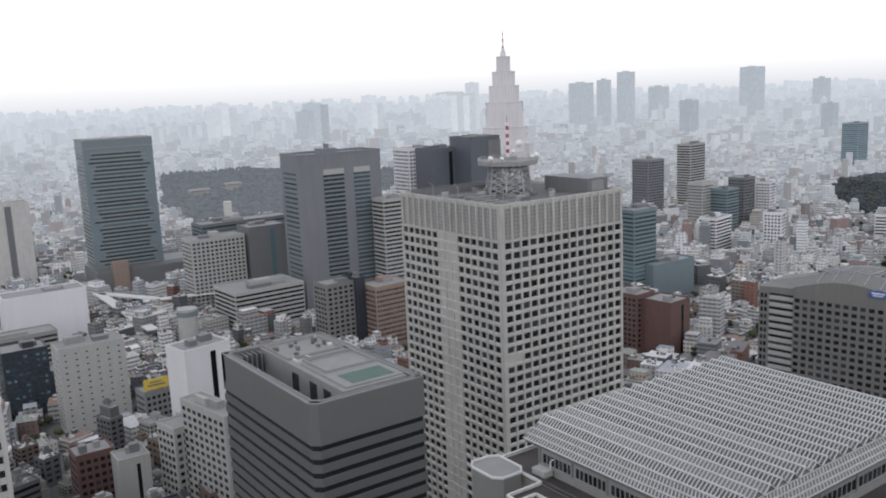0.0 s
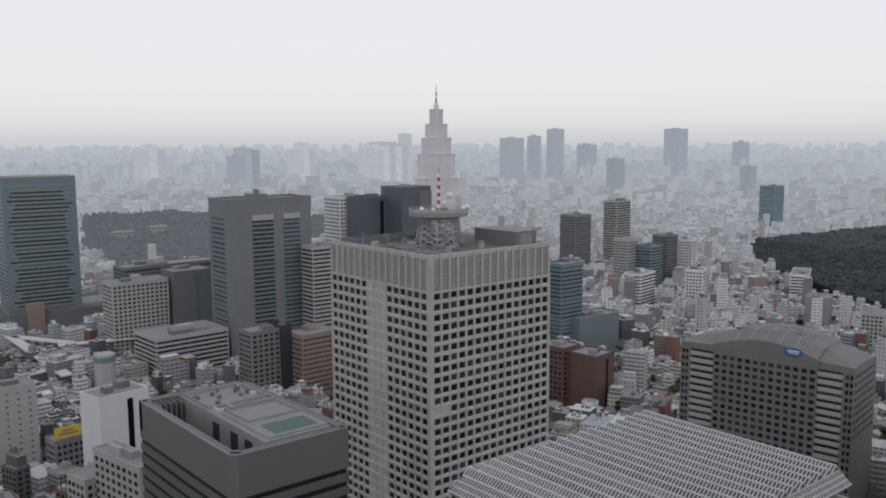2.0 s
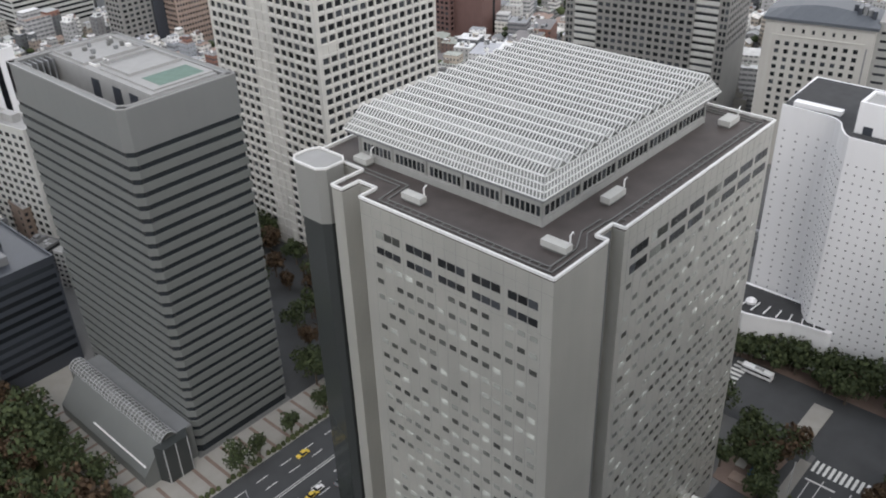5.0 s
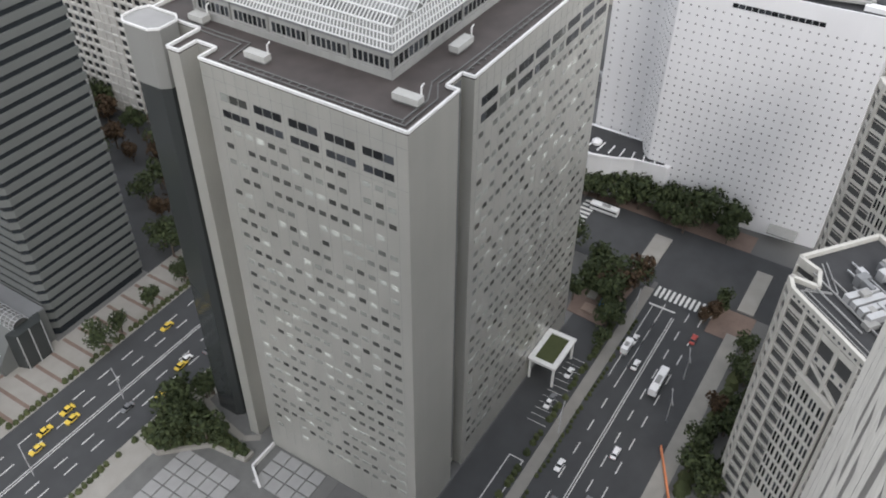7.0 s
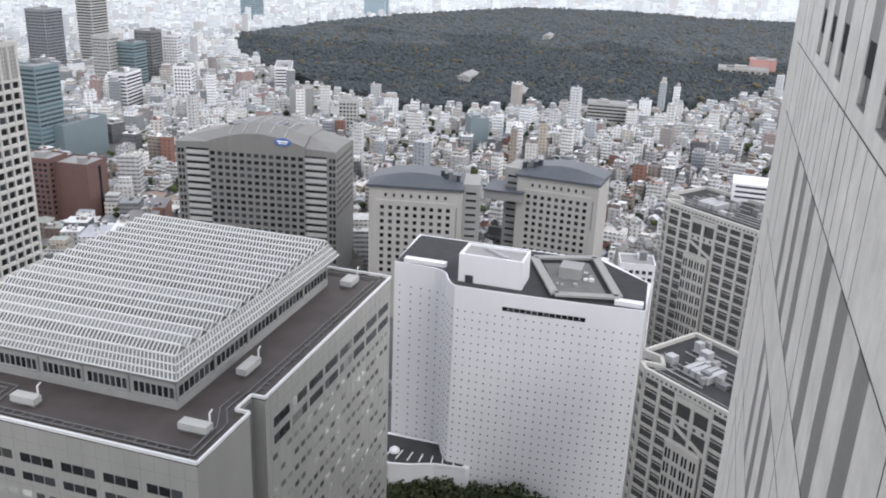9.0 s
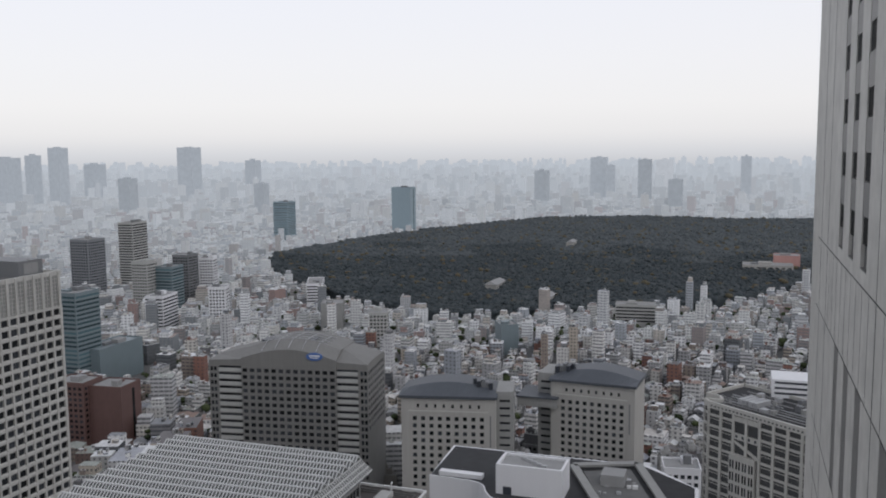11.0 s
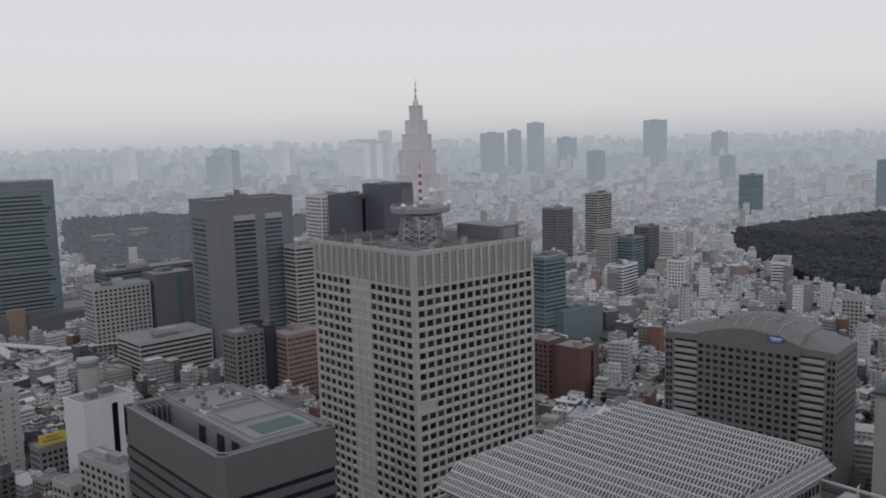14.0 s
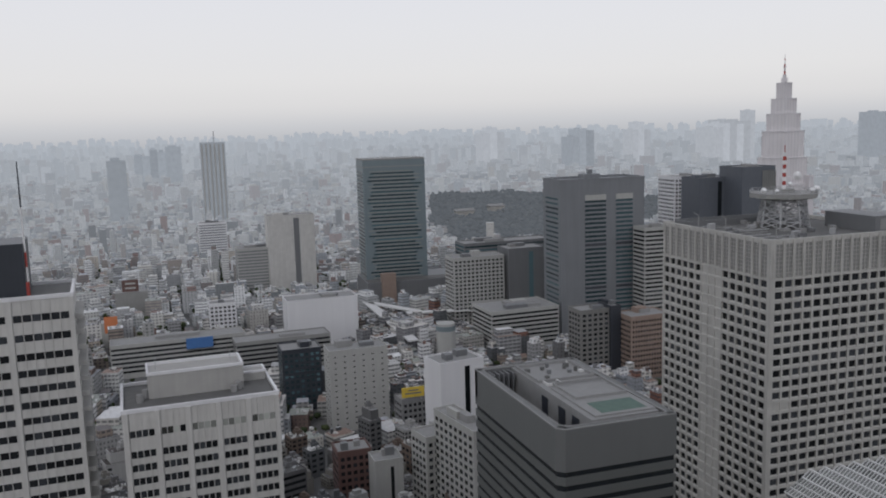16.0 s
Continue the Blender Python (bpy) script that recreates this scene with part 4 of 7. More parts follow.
    for x, dz in ((10, 0.4), (16, 0.2), (22, 0.0), (28, -0.2)):
        for a in range(2, N - 2):
            gr.beam((x, ys[a], zs[a] + dz), (x, ys[a + 1], zs[a + 1] + dz), 0.4)
    part("roof_grille", gr, STEEL, t)
    part("roof_pit", Solid().box(11, 20, -12, 6, H + 12, H + 12.75).box(11, 20, 8, 17, H + 11, H + 12.0), NAVY, t)
    s = Solid()
    s.v = [(-1.75, -15 - 4.4 * math.cos(k * math.pi / 12), H + 6.0 + 2.2 * math.sin(k * math.pi / 12)) for k in range(24)]
    s.v += [(-1.2, y, zz) for _, y, zz in s.v]
    s.f = [list(range(24)), [24 + k for k in reversed(range(24))]] + [[k, (k + 1) % 24, 24 + (k + 1) % 24, 24 + k] for k in range(24)]
    sign = part("sign", s, BLUE_SIGN, t, "blue oval company sign")
    bars = Solid()
    for y0, y1, z0, z1 in ((-18.0, -12.2, 0.1, 0.9), (-17.2, -12.8, -0.9, -0.4)):
        bars.box(-1.85, -1.76, y0, y1, H + 6.0 + z0, H + 6.0 + z1)
    part("sign_mark", bars, MAST_WHITE, sign)


arched_block()


# ---- twin cream blocks with curved metal roofs ----
def cream_block(x, y, rot, length, mirror):
    t = thing("curved_roof_office", x, y, 0, "cream stone office block with a dark curved metal roof", "office building", "twin blocks with curved roofs", local=True)
    t.rotation_euler = (0, 0, radians(rot))
    H, D = 75.5, 30.0
    part("wall", Solid().box(0, D, -length / 2, length / 2, 0, H), CREAM, t)
    facade(t, (0, length / 2 - 5), WEST, length - 10, H - 9, 15, 4.0, 9, 2.1, 2.1, GLASS, None, 0.3, 110)
    for c in range(8):
        pane(t, (0, length / 2 - 7.5), WEST, (-1, 0), 1.5 + c * (length - 16) / 7.4, H - 4.2, 1.2, 1.9, 0.02, GLASS, "top_window")
    part("cornice", Solid().box(-0.35, 0, -length / 2 + 4, length / 2 - 4, H - 7.4, H - 6.8), STONE, t)
    part("side_slit", Solid().box(-0.1, 0.02, -length / 2 + 2.4, -length / 2 + 3.1, H - 26, H - 9), GREY_PANEL, t)
    roof = Solid()
    N = 10
    for k in range(N):
        a, b = k / N, (k + 1) / N
        ya, yb = length / 2 + 1 - a * (length + 2), length / 2 + 1 - b * (length + 2)
        za, zb = H + 1.2 + 4.2 * math.sin(math.pi * a), H + 1.2 + 4.2 * math.sin(math.pi * b)
        roof.quad((-1.2, ya, H), (-1.2, yb, H), (-1.2, yb, H + 1.4), (-1.2, ya, H + 1.4))
        roof.quad((-1.2, ya, H + 1.4), (-1.2, yb, H + 1.4), (9, yb, zb + 1.2), (9, ya, za + 1.2))
        roof.quad((9, ya, za + 1.2), (9, yb, zb + 1.2), (D + 1, yb, zb), (D + 1, ya, za))
        roof.quad((D + 1, yb, H), (D + 1, ya, H), (D + 1, ya, za), (D + 1, yb, zb))
    for y_ in (length / 2 + 1, -length / 2 - 1):
        roof.quad((-1.2, y_, H), (-1.2, y_, H + 1.4), (9, y_, H + 2.4), (D + 1, y_, H + 1.2), (D + 1, y_, H))
    part("curved_roof", roof, SLATE_ROOF, t, "dark blue-grey curved metal roof")
    s = -1 if not mirror else 1
    y0, y1 = sorted((s * length / 2, s * (length / 2 + 9)))
    part("stair_wing", Solid().box(5, D - 3, y0, y1, 0, H + 3), LOUVRE, t)
    for k in range(17):
        pane(t, (5, y1), WEST, (-1, 0), 4.5, H - 2 - k * 4.0, 5.5, 1.2, 0.02, GLASS, "stair_window")
    rng = random.Random(4)
    for k in range(5):
        yy = s * (length / 2 - 2 - 2.2 * k)
        part("roof_unit", Solid().box(6 + rng.uniform(0, 6), 14, yy, yy + 1.8, H + 3, H + 6.5 + rng.uniform(0, 2)), rng.choice([GREY_PANEL, NAVY]), t)
    return t


cream_block(421, 143.5, 12, 50, False)
cream_block(470, 76, -4, 47, True)
b = thing("link_bridge", 462, 108, 0, "grey glazed bridge between the twin blocks", "bridge")
part("bridge_body", Solid().box(468, 490, 95, 118, 61, 66), LOUVRE, b)
part("bridge_roof", Solid().box(467, 491, 94.6, 118.4, 66, 66.8), SLATE_ROOF, b)
part("low_link", Solid().box(450, 470, 92, 122, 0, 30), CREAM, b)


# ---- the near tower's own granite wall ----
def granite_wall():
    t = thing("granite_tower_wall", 50, -13, 0, "speckled granite wall of the tower beside the viewpoint", "tower wall")
    Y, X1, X0 = -7.2, 93.5, -6.0
    part("core", Solid().box(X0, X1 + 1.5, -40, Y - 0.24, 0, 236), GRANITE_DARK, t, "dark recessed window strips")
    # window columns, from the far corner towards the viewpoint: groups of three
    cols = []
    x = 74.6
    while x > 6:
        for k in range(3):
            cols.append((x - 3.0 - 6.85 * k, x - 6.85 * k))
        x -= 24.7
    piers, edges = [], [X1] + [e for c in cols for e in (c[1], c[0])] + [X0]
    for i in range(0, len(edges), 2):
        piers.append((edges[i + 1], edges[i]))
    up = Solid()
    for a, b in piers:
        up.box(a, b, Y - 0.24, Y, 188.2, 236)
    part("pier", up, GRANITE, t)
    # panels between window rows, panes set deep
    sp = Solid()
    for a, b in cols:
        sp.box(a, b, Y - 0.24, Y, 188.2, 196.0)
        for k in range(9):
            zb = 197.45 + 4.0 * k
            sp.box(a, b, Y - 0.24, Y - 0.03, zb + 2.0 + 1.7 + 0.15 - 2.0, zb + 4.0 + 2.0 - 2.0)
            pane(t, (a, Y - 0.2), SOUTH, (0, 1), (b - a) / 2, zb + 0.95, b - a, 1.75, 0.05, DEEP_PANE)
    part("spandrel", sp, MID_GRANITE, t)
    sm = Solid()
    for a, b in cols:
        sm.box(a, b, Y - 0.23, Y + 0.002, 188.25, 195.9)
    part("band_panel", sm, GRANITE, t)
    # lower storeys: tall dark strips between pale piers, a blank band under each tier
    low, strips = Solid(), Solid()
    for a, b in piers:
        low.box(a, b, Y - 0.24, Y, 0, 188.2)
    z1 = 188.0
    while z1 > 10:
        for i, (a, b) in enumerate(cols):
            strips.box(a, b, Y - 0.24, Y - 0.03, z1 - 11.2, z1)
            low.box(a, b, Y - 0.24, Y - 0.004, z1 - 16.4, z1 - 11.2)
        z1 -= 16.4
    part("lower_pier", low, GRANITE, t)
    part("dark_strip", strips, MID_GRANITE, t, "dark grey granite strips")
    jo = Solid()
    for zz in (188.2, 194.9, 176.8, 171.7, 160.4, 155.3):
        jo.box(X0, X1, Y, Y + 0.012, zz - 0.05, zz + 0.05)
    for xx in (83.3, 53.2, 28.4, 90.0):
        jo.box(xx - 0.05, xx + 0.05, Y, Y + 0.012, 60, 236)
    for k in range(14):
        xx = 81 - k * 3.1
        jo.box(xx - 0.03, xx + 0.03, Y + 0.003, Y + 0.012, 188.2, 194.9)
    part("joint", jo, JOINT, t)
    part("corner_pier", Solid().box(X1, X1 + 3.2, -12, Y - 1.2, 0, 236).box(X1 + 3.2, X1 + 14, -12, Y - 0.5, 0, 236), GRANITE, t)


granite_wall()


# ---- stepped towers with pale stone frames, next to the near tower ----
def framed_tower(x, y, z, size, name_label):
    """A tower of pale stone frames, its roof with a notch; its main face looks to the north-west."""
    t = thing("framed_stone_tower", x, y, 0, name_label, "office tower", "stepped stone towers", local=True)
    a = math.atan2(-19.7, -15.2)
    t.rotation_euler = (0, 0, a)          # local x runs along the main face
    L = size
    # plan, anticlockwise: the main face along y = 0, the body behind it
    plan = [(0, 0), (L, 0), (L, 30), (-8, 30), (-8, 8), (-2.5, 9), (1.5, 5.5), (-3.5, 2.0)]
    part("wall", Solid().prism(plan, 0, z - 1), GRANITE_DARK, t, "dark glazing behind the frame")
    part("roof_deck", Solid().prism(plan, z - 1, z - 0.9), BLACK_ROOF, t)
    rim = Solid()
    for (ax, ay), (bx, by) in zip(plan, plan[1:] + plan[:1]):
        rim.beam((ax, ay, z - 0.9), (bx, by, z - 0.9), 0.9, 2.4)
    part("parapet", rim, STONE, t)
    dots = Solid()
    for k in range(int(L / 1.6)):
        dots.box(1 + 1.6 * k, 1.7 + 1.6 * k, -0.5, -0.46, z - 1.4, z - 0.8)
    part("parapet_slot", dots, NAVY, t, kind="stuff")
    fr = Solid()
    faces = [((0, 0), (L, 0)), ((-3.5, 2.0), (0, 0)), ((-8, 8), (-2.5, 9)), ((-8, 30), (-8, 8))]
    for (ax, ay), (bx, by) in faces:
        W = math.hypot(bx - ax, by - ay)
        uu = ((bx - ax) / W, (by - ay) / W)
        nn = (uu[1], -uu[0])
        cols = max(1, round(W / 5.6))
        main = ay == 0 and by == 0
        f0, f1 = (2 * W / cols, 4 * W / cols) if main else (W, W)
        for c in range(cols + 1):
            p = c * W / cols
            fr.slab((ax, ay), uu, nn, max(0, p - 0.5), min(W, p + 0.5), 0, z - 2, 0, 0.6)
        zz = z - 4.0
        while zz > 2:
            runs = [(0, f0), (f1, W)] if main else [(0, W)]
            for r0, r1 in runs:
                if r1 > r0:
                    fr.slab((ax, ay), uu, nn, r0, r1, zz - 0.85, zz, 0.001, 0.45)
                    fr.slab((ax, ay), uu, nn, r0, r1, zz - 1.95, zz - 1.75, 0.001, 0.22)
            zz -= 4.0
    f0, f1 = 2 * L / max(1, round(L / 5.6)), 4 * L / max(1, round(L / 5.6))
    # band with small square openings under the two large ones
    fr.slab((0, 0), SOUTH, (0, -1), f0, f1, z - 10.6, z - 8.4, 0.001, 0.5)
    fr.slab((0, 0), SOUTH, (0, -1), f0, f1, z - 4.2, z - 2.4, 0.001, 0.5)
    part("stone_frame", fr, STONE, t)
    for k in range(4):
        a = f0 + (0.14 + 0.24 * k) * (f1 - f0)
        part("square_opening", Solid().box(a - 0.45, a + 0.45, -0.54, -0.45, z - 10.0, z - 9.0), NAVY, t)
    part("slope_beam", Solid().beam((f0 + 0.4, -0.35, z - 11.4), (f1 - 0.4, -0.35, z - 15.6), 0.6, 0.9), STONE, t)
    # the raised bay with slit windows
    part("bay", Solid().box(f0 - 0.9, f1 - 1.2, -1.3, 0.2, 0, z - 16.4), STONE, t)
    part("bay_coping", Solid().box(f0 - 1.1, f1 - 1.0, -1.5, 0.1, z - 16.4, z - 15.9), STONE, t)
    wb = f1 - f0 - 0.3
    for r in range(9):
        for c in range(4):
            for e in (-0.55, 0.55):
                pane(t, (f0 - 0.9, -1.3), SOUTH, (0, -1), (c + 0.5) * wb / 4 + e, z - 19.6 - r * 4.4, 0.62, 3.0, 0.02, GLASS, "slit_window")
    # roof plant
    rng = random.Random(int(x))
    for k in range(4):
        part("duct", Solid().box(6 + k * 2.2, 7.6 + k * 2.2, 8, 16, z - 0.9, z + 1.2), STEEL, t)
    for k in range(26):
        px, py = rng.uniform(-2, L - 3), rng.uniform(4, 26)
        part("roof_unit", Solid().box(px, px + rng.uniform(1, 3), py, py + rng.uniform(1, 3), z - 0.9, z + rng.uniform(0.3, 2.4)), rng.choice([STEEL, LOUVRE, GREY_PANEL]), t)
    rails = Solid()
    for d in (1.8, 3.0):
        rails.beam((0.5, d, z - 0.7), (L - 1, d, z - 0.7), 0.2).beam((0.5, d, z - 0.7), (3.2 + d / 3, 5.6 + d, z - 0.7), 0.2).beam((3.2 + d / 3, 5.6 + d, z - 0.7), (-5, 10 + d, z - 0.7), 0.2)
    part("cleaning_rail", rails, PALE_ROOF, t)
    part("screen", Solid().box(L * 0.55, L * 0.95, 18, 18.5, z - 0.9, z + 4), PALE_BAND, t)
    for k in range(8):
        py = 5 + 2.6 * k
        part("pipe", Solid().beam((rng.uniform(-3, 4), py, z - 0.3), (rng.uniform(8, L - 2), py, z - 0.3), 0.3), rng.choice([STEEL, PALE_ROOF]), t)


framed_tower(155.5, 7.5, 76, 27, "pale stone framed tower with plant on its notched roof")
framed_tower(219.5, 7.0, 94.5, 40, "taller pale stone framed tower with notched roof")
framed_tower(322.0, 9.5, 113, 60, "tallest pale stone framed tower with white roof plant")
b = thing("roof_plant_house", 345, -18, 112.1, "white louvred plant house on the tower roof", "plant house")
part("house", Solid().box(338, 352, -26, -12, 112.1, 119), WHITE_TILE, b)
for k in range(3):
    part("louvre", Solid().box(337.9, 338, -25, -13, 113.4 + 2 * k, 114.2 + 2 * k), NAVY, b)


# ---- towers further off ----
HOUSE_GREY = paint("weathered_grey_render", (0.20, 0.20, 0.20), 0.8, 0.15, 0.2)


def office(x, y, w, d, h, rot, wall, glass, style, label, name="office_building", floor=3.9, cols=8, roof=None, single_panes=24, units=2, fill=0.55):
    """A block in the city: x, y is the middle of its west face's south end side; styles: grid, bands, blank, slots."""
    t = thing(name, x, y, 0, label, "building", local=True)
    t.rotation_euler = (0, 0, radians(rot))
    part("wall", Solid().box(-w / 2, w / 2, -d / 2, d / 2, 0, h), wall, t)
    part("parapet", parapet(-w / 2 - 0.1, w / 2 + 0.1, -d / 2 - 0.1, d / 2 + 0.1, h, h + 1.1, 0.5), wall, t)
    part("roof_deck", Solid().box(-w / 2 + 0.4, w / 2 - 0.4, -d / 2 + 0.4, d / 2 - 0.4, h, h + 0.1), roof or PALE_ROOF, t)
    faces = (((-w / 2, d / 2), WEST, d), ((-w / 2, -d / 2), SOUTH, w))
    floors = int((h - 3) / floor)
    for o, u, L in faces:
        n = (u[1], -u[0])
        if style == "grid":
            k = max(2, round(cols * L / max(w, d)))
            facade(t, o, u, L, h - 1.5, floors, floor, k, L / k * fill, floor * min(0.5, fill), glass, None, 0.3, single_panes, 0.8)
        elif style == "bands":
            s = Solid()
            for r in range(floors):
                zt = h - 2 - r * floor
                if r < 10:
                    pane(t, o, u, n, L / 2, zt - 1, L - 1.6, floor * 0.45, 0.03, glass, "ribbon_window")
                else:
                    s.slab(o, u, n, 0.8, L - 0.8, zt - 1 - floor * 0.22, zt - 1 + floor * 0.22, -0.03, 0.09)
            if s.f:
                part("window_field", s, glass, t, kind="stuff")
        elif style == "slots":
            for a in ((0.55,) if u == SOUTH else ()):
                part("window_slot", Solid().slab(o, u, n, L * a, L * a + L * 0.12, 3, h - 3, 0, 0.06), glass, t)
    rng = random.Random(int(x * 7 + y))
    for k in range(units):
        a, b = rng.uniform(-w * 0.35, w * 0.1), rng.uniform(-d * 0.35, d * 0.1)
        part("roof_unit", Solid().box(a, a + w * rng.uniform(0.15, 0.35), b, b + d * rng.uniform(0.15, 0.35), h + 0.1, h + rng.uniform(2, 4.5)), rng.choice([wall, PALE_ROOF, GREY_PANEL]), t)
    return t


# stepped clock-tower skyscraper on the axis
def stepped_skyscraper(x, y):
    t = thing("stepped_skyscraper", x, y, 0, "pinkish-grey stepped skyscraper with a tall spire", "skyscraper", local=True)
    t.rotation_euler = (0, 0, radians(12))
    for w, z0, z1 in ((46, 0, 118), (40, 118, 150), (34, 150, 182), (27, 182, 203), (20, 203, 221), (12, 221, 240)):
        h = w / 2
        part("tier", Solid().box(-h, h, -h, h, z0, z1), PINK_STONE, t)
        fins = Solid()
        k = max(4, int(w / 5))
        for i in range(k + 1):
            a = -h + i * w / k
            fins.box(-h - 0.35, -h, a - 0.5, a + 0.5, z0, z1 - 1).box(a - 0.5, a + 0.5, -h - 0.35, -h, z0, z1 - 1)
        fins.box(-h - 0.5, h + 0.5, -h - 0.5, h + 0.5, z1 - 1.4, z1 + 0.3)
        part("fin", fins, PINK_DARK, t, kind="stuff")
    part("shoulder", Solid().box(-27, -18, -27, -18, 0, 128).box(16, 25, -27, -18, 0, 128), PINK_DARK, t)
    for k, (r, z0, z1) in enumerate(((3.6, 240, 246), (2.2, 246, 250))):
        part("spire_base", Solid().cyl(0, 0, r, z0, z1, 8), PINK_STONE, t)
    for k in range(6):
        part("spire", Solid().cyl(0, 0, 1.1 - k * 0.15, 250 + 4 * k, 254 + 4 * k, 8), PINK_STONE if k % 2 else RED_PAINT, t)
    part("spire_ring", Solid().cyl(0, 0, 2.0, 259, 260, 10), PINK_DARK, t)


stepped_skyscraper(733, 890)


def glass_tower():
    t = thing("teal_glass_tower", 258, 980, 0, "teal glass office tower with pale sunshade bands", "office tower", local=True)
    t.rotation_euler = (0, 0, radians(-3))
    w, d, h = 72, 42, 165
    part("wall", Solid().box(-w / 2, w / 2, -d / 2, d / 2, 0, h), TEAL_WALL, t)
    rng = random.Random(8)
    for r in range(34):
        zt = h - 16 - r * 4.2
        pane(t, (-w / 2, -d / 2), SOUTH, (0, -1), w / 2 + rng.uniform(-4, 4), zt, w - 14 - rng.uniform(0, 8), 1.7, 0.05, TEAL_GLASS, "ribbon_window")
        pane(t, (-w / 2, d / 2), WEST, (-1, 0), d / 2, zt, d - 5, 1.7, 0.05, TEAL_GLASS, "ribbon_window")
    b = Solid()
    for r in range(34):
        zt = h - 13.9 - r * 4.2
        a0, a1 = 4 + rng.uniform(0, 9), w - 4 - rng.uniform(0, 14)
        b.slab((-w / 2, -d / 2), SOUTH, (0, -1), a0, a1, zt - 0.5, zt + 0.5, 0, 0.6)
        b.slab((-w / 2, d / 2), WEST, (-1, 0), 2, d - 2, zt - 0.4, zt + 0.4, 0, 0.5)
    part("sunshade", b, LOUVRE, t, kind="stuff")
    part("crown_band", Solid().box(-w / 2 - 0.3, w / 2 + 0.3, -d / 2 - 0.3, d / 2 + 0.3, h - 9, h - 8).box(-w / 2 - 0.3, w / 2 + 0.3, -d / 2 - 0.3, d / 2 + 0.3, h - 1, h + 0.5), LOUVRE, t)
    part("podium", Solid().box(-w / 2 - 4, w / 2 + 50, -d / 2 - 24, d / 2, 0, 28), GREY_PANEL, t)
    part("podium_block", Solid().box(-24, -8, -50, -40, 0, 38), BROWN_TILE, t)
    part("podium_deck", Solid().box(-w / 2 - 2, w / 2 + 48, -d / 2 - 22, -d / 2 - 2, 28, 28.3), GREY_ROOF, t)


glass_tower()


def slotted_tower():
    t = thing("slotted_office_tower", 386, 726, 0, "mid-grey office tower with two glazed bays", "office tower", local=True)
    t.rotation_euler = (0, 0, radians(-2))
    w, d, h = 84, 40, 148
    part("wall", Solid().box(-w / 2, w / 2, -d / 2, d / 2, 0, h), TOWER_GREY, t)
    part("roof_edge", parapet(-w / 2 - 0.3, w / 2 + 0.3, -d / 2 - 0.3, d / 2 + 0.3, h, h + 2, 1), TOWER_GREY, t)
    o, u, n = (-w / 2, -d / 2), SOUTH, (0, -1)
    for a0, a1 in ((24, 45), (55, 72)):
        part("bay_glass", Solid().slab(o, u, n, a0, a1, 20, h - 13, -0.2, 0.15), TEAL_GLASS, t)
        part("bay_head", Solid().slab(o, u, n, a0, a1, h - 18, h - 13, 0.15, 0.4), PALE_BAND, t)
        s = Solid()
        for r in range(28):
            zz = h - 21 - r * 4
            s.slab(o, u, n, a0, a1, zz - 0.9, zz + 0.9, 0.15, 0.5)
        part("bay_band", s, TOWER_GREY, t, kind="stuff")
        for zz in (48, 88):
            part("bay_gap", Solid().slab(o, u, n, a0, a1, zz, zz + 2.5, 0.5, 0.55), NAVY, t)
    for r in range(26):
        pane(t, (-w / 2, d / 2), WEST, (-1, 0), d / 2, h - 16 - r * 4.4, d - 12, 1.6, 0.03, TEAL_GLASS, "ribbon_window")
    part("roof_plant", Solid().box(-12, 4, -6, 8, h, h + 5).box(-6, -2, -2, 2, h + 5, h + 9), TOWER_GREY, t)


slotted_tower()

office(425, 690, 24, 20, 104, 0, PALE_BAND, GLASS, "bands", "narrow pale office slab with dark ribbon windows")
office(512, 768, 42, 30, 143, 0, WHITE_TILE, GLASS, "grid", "white tower with rows of small square windows", cols=11)
office(497, 708, 36, 30, 145, 0, DARK_CLAD, BLACK_BAND, "slots", "near-black office tower with dark recesses")
office(524, 684, 36, 34, 155, 0, DARK_CLAD, BLACK_BAND, "blank", "near-black tower with a ribbed pale side")
b = thing("side_ribs", 542.5, 667, 0, "pale vertical ribs on the dark tower's side", "ribs")
for k in range(7):
    part("rib", Solid().box(528 + 2.2 * k, 529 + 2.2 * k, 666.0, 666.9, 100, 152), LOUVRE, b)
office(299, 815, 54, 26, 70, 0, PALE_BAND, GLASS, "grid", "pale office block with a regular window grid", cols=12)
office(352, 868, 100, 30, 76, 0, GREY_PANEL, TEAL_GLASS, "bands", "long dark grey block with a stepped roof")
office(349, 812, 40, 30, 76, 0, GREY_PANEL, TEAL_GLASS, "slots", "grey glass-fronted block beside the pale one")
office(301, 716, 66, 44, 38, 2, PALE_BAND, BLACK_BAND, "bands", "white low office block with many dark bands", units=7)
office(318, 606, 26, 20, 55, 2, BROWN_GREY, GLASS, "grid", "dark framed block with black end wall", cols=5)
office(335, 604, 9, 20, 57, 2, NAVY, BLACK_BAND, "blank", "black windowless end tower beside block")
office(358, 592, 36, 24, 50, 2, BROWN_TILE, GLASS, "grid", "brown tiled block with small square windows", cols=14)
office(138, 802, 66, 30, 45, 0, WHITE_TILE, GLASS, "blank", "white windowless department store block")
office(120, 566, 40, 20, 55, 0, PALE_BAND, GLASS, "grid", "pale grey hotel with sparse small windows", cols=6, fill=0.2)
office(166, 494, 30, 22, 60, 10, WHITE_TILE, BLACK_BAND, "slots", "white office block with a dark vertical slot")
office(84, 309, 30, 52, 45, 1, NAVY, BLACK_BAND, "bands", "near-black office block beside the dark tower", roof=NAVY, units=9)
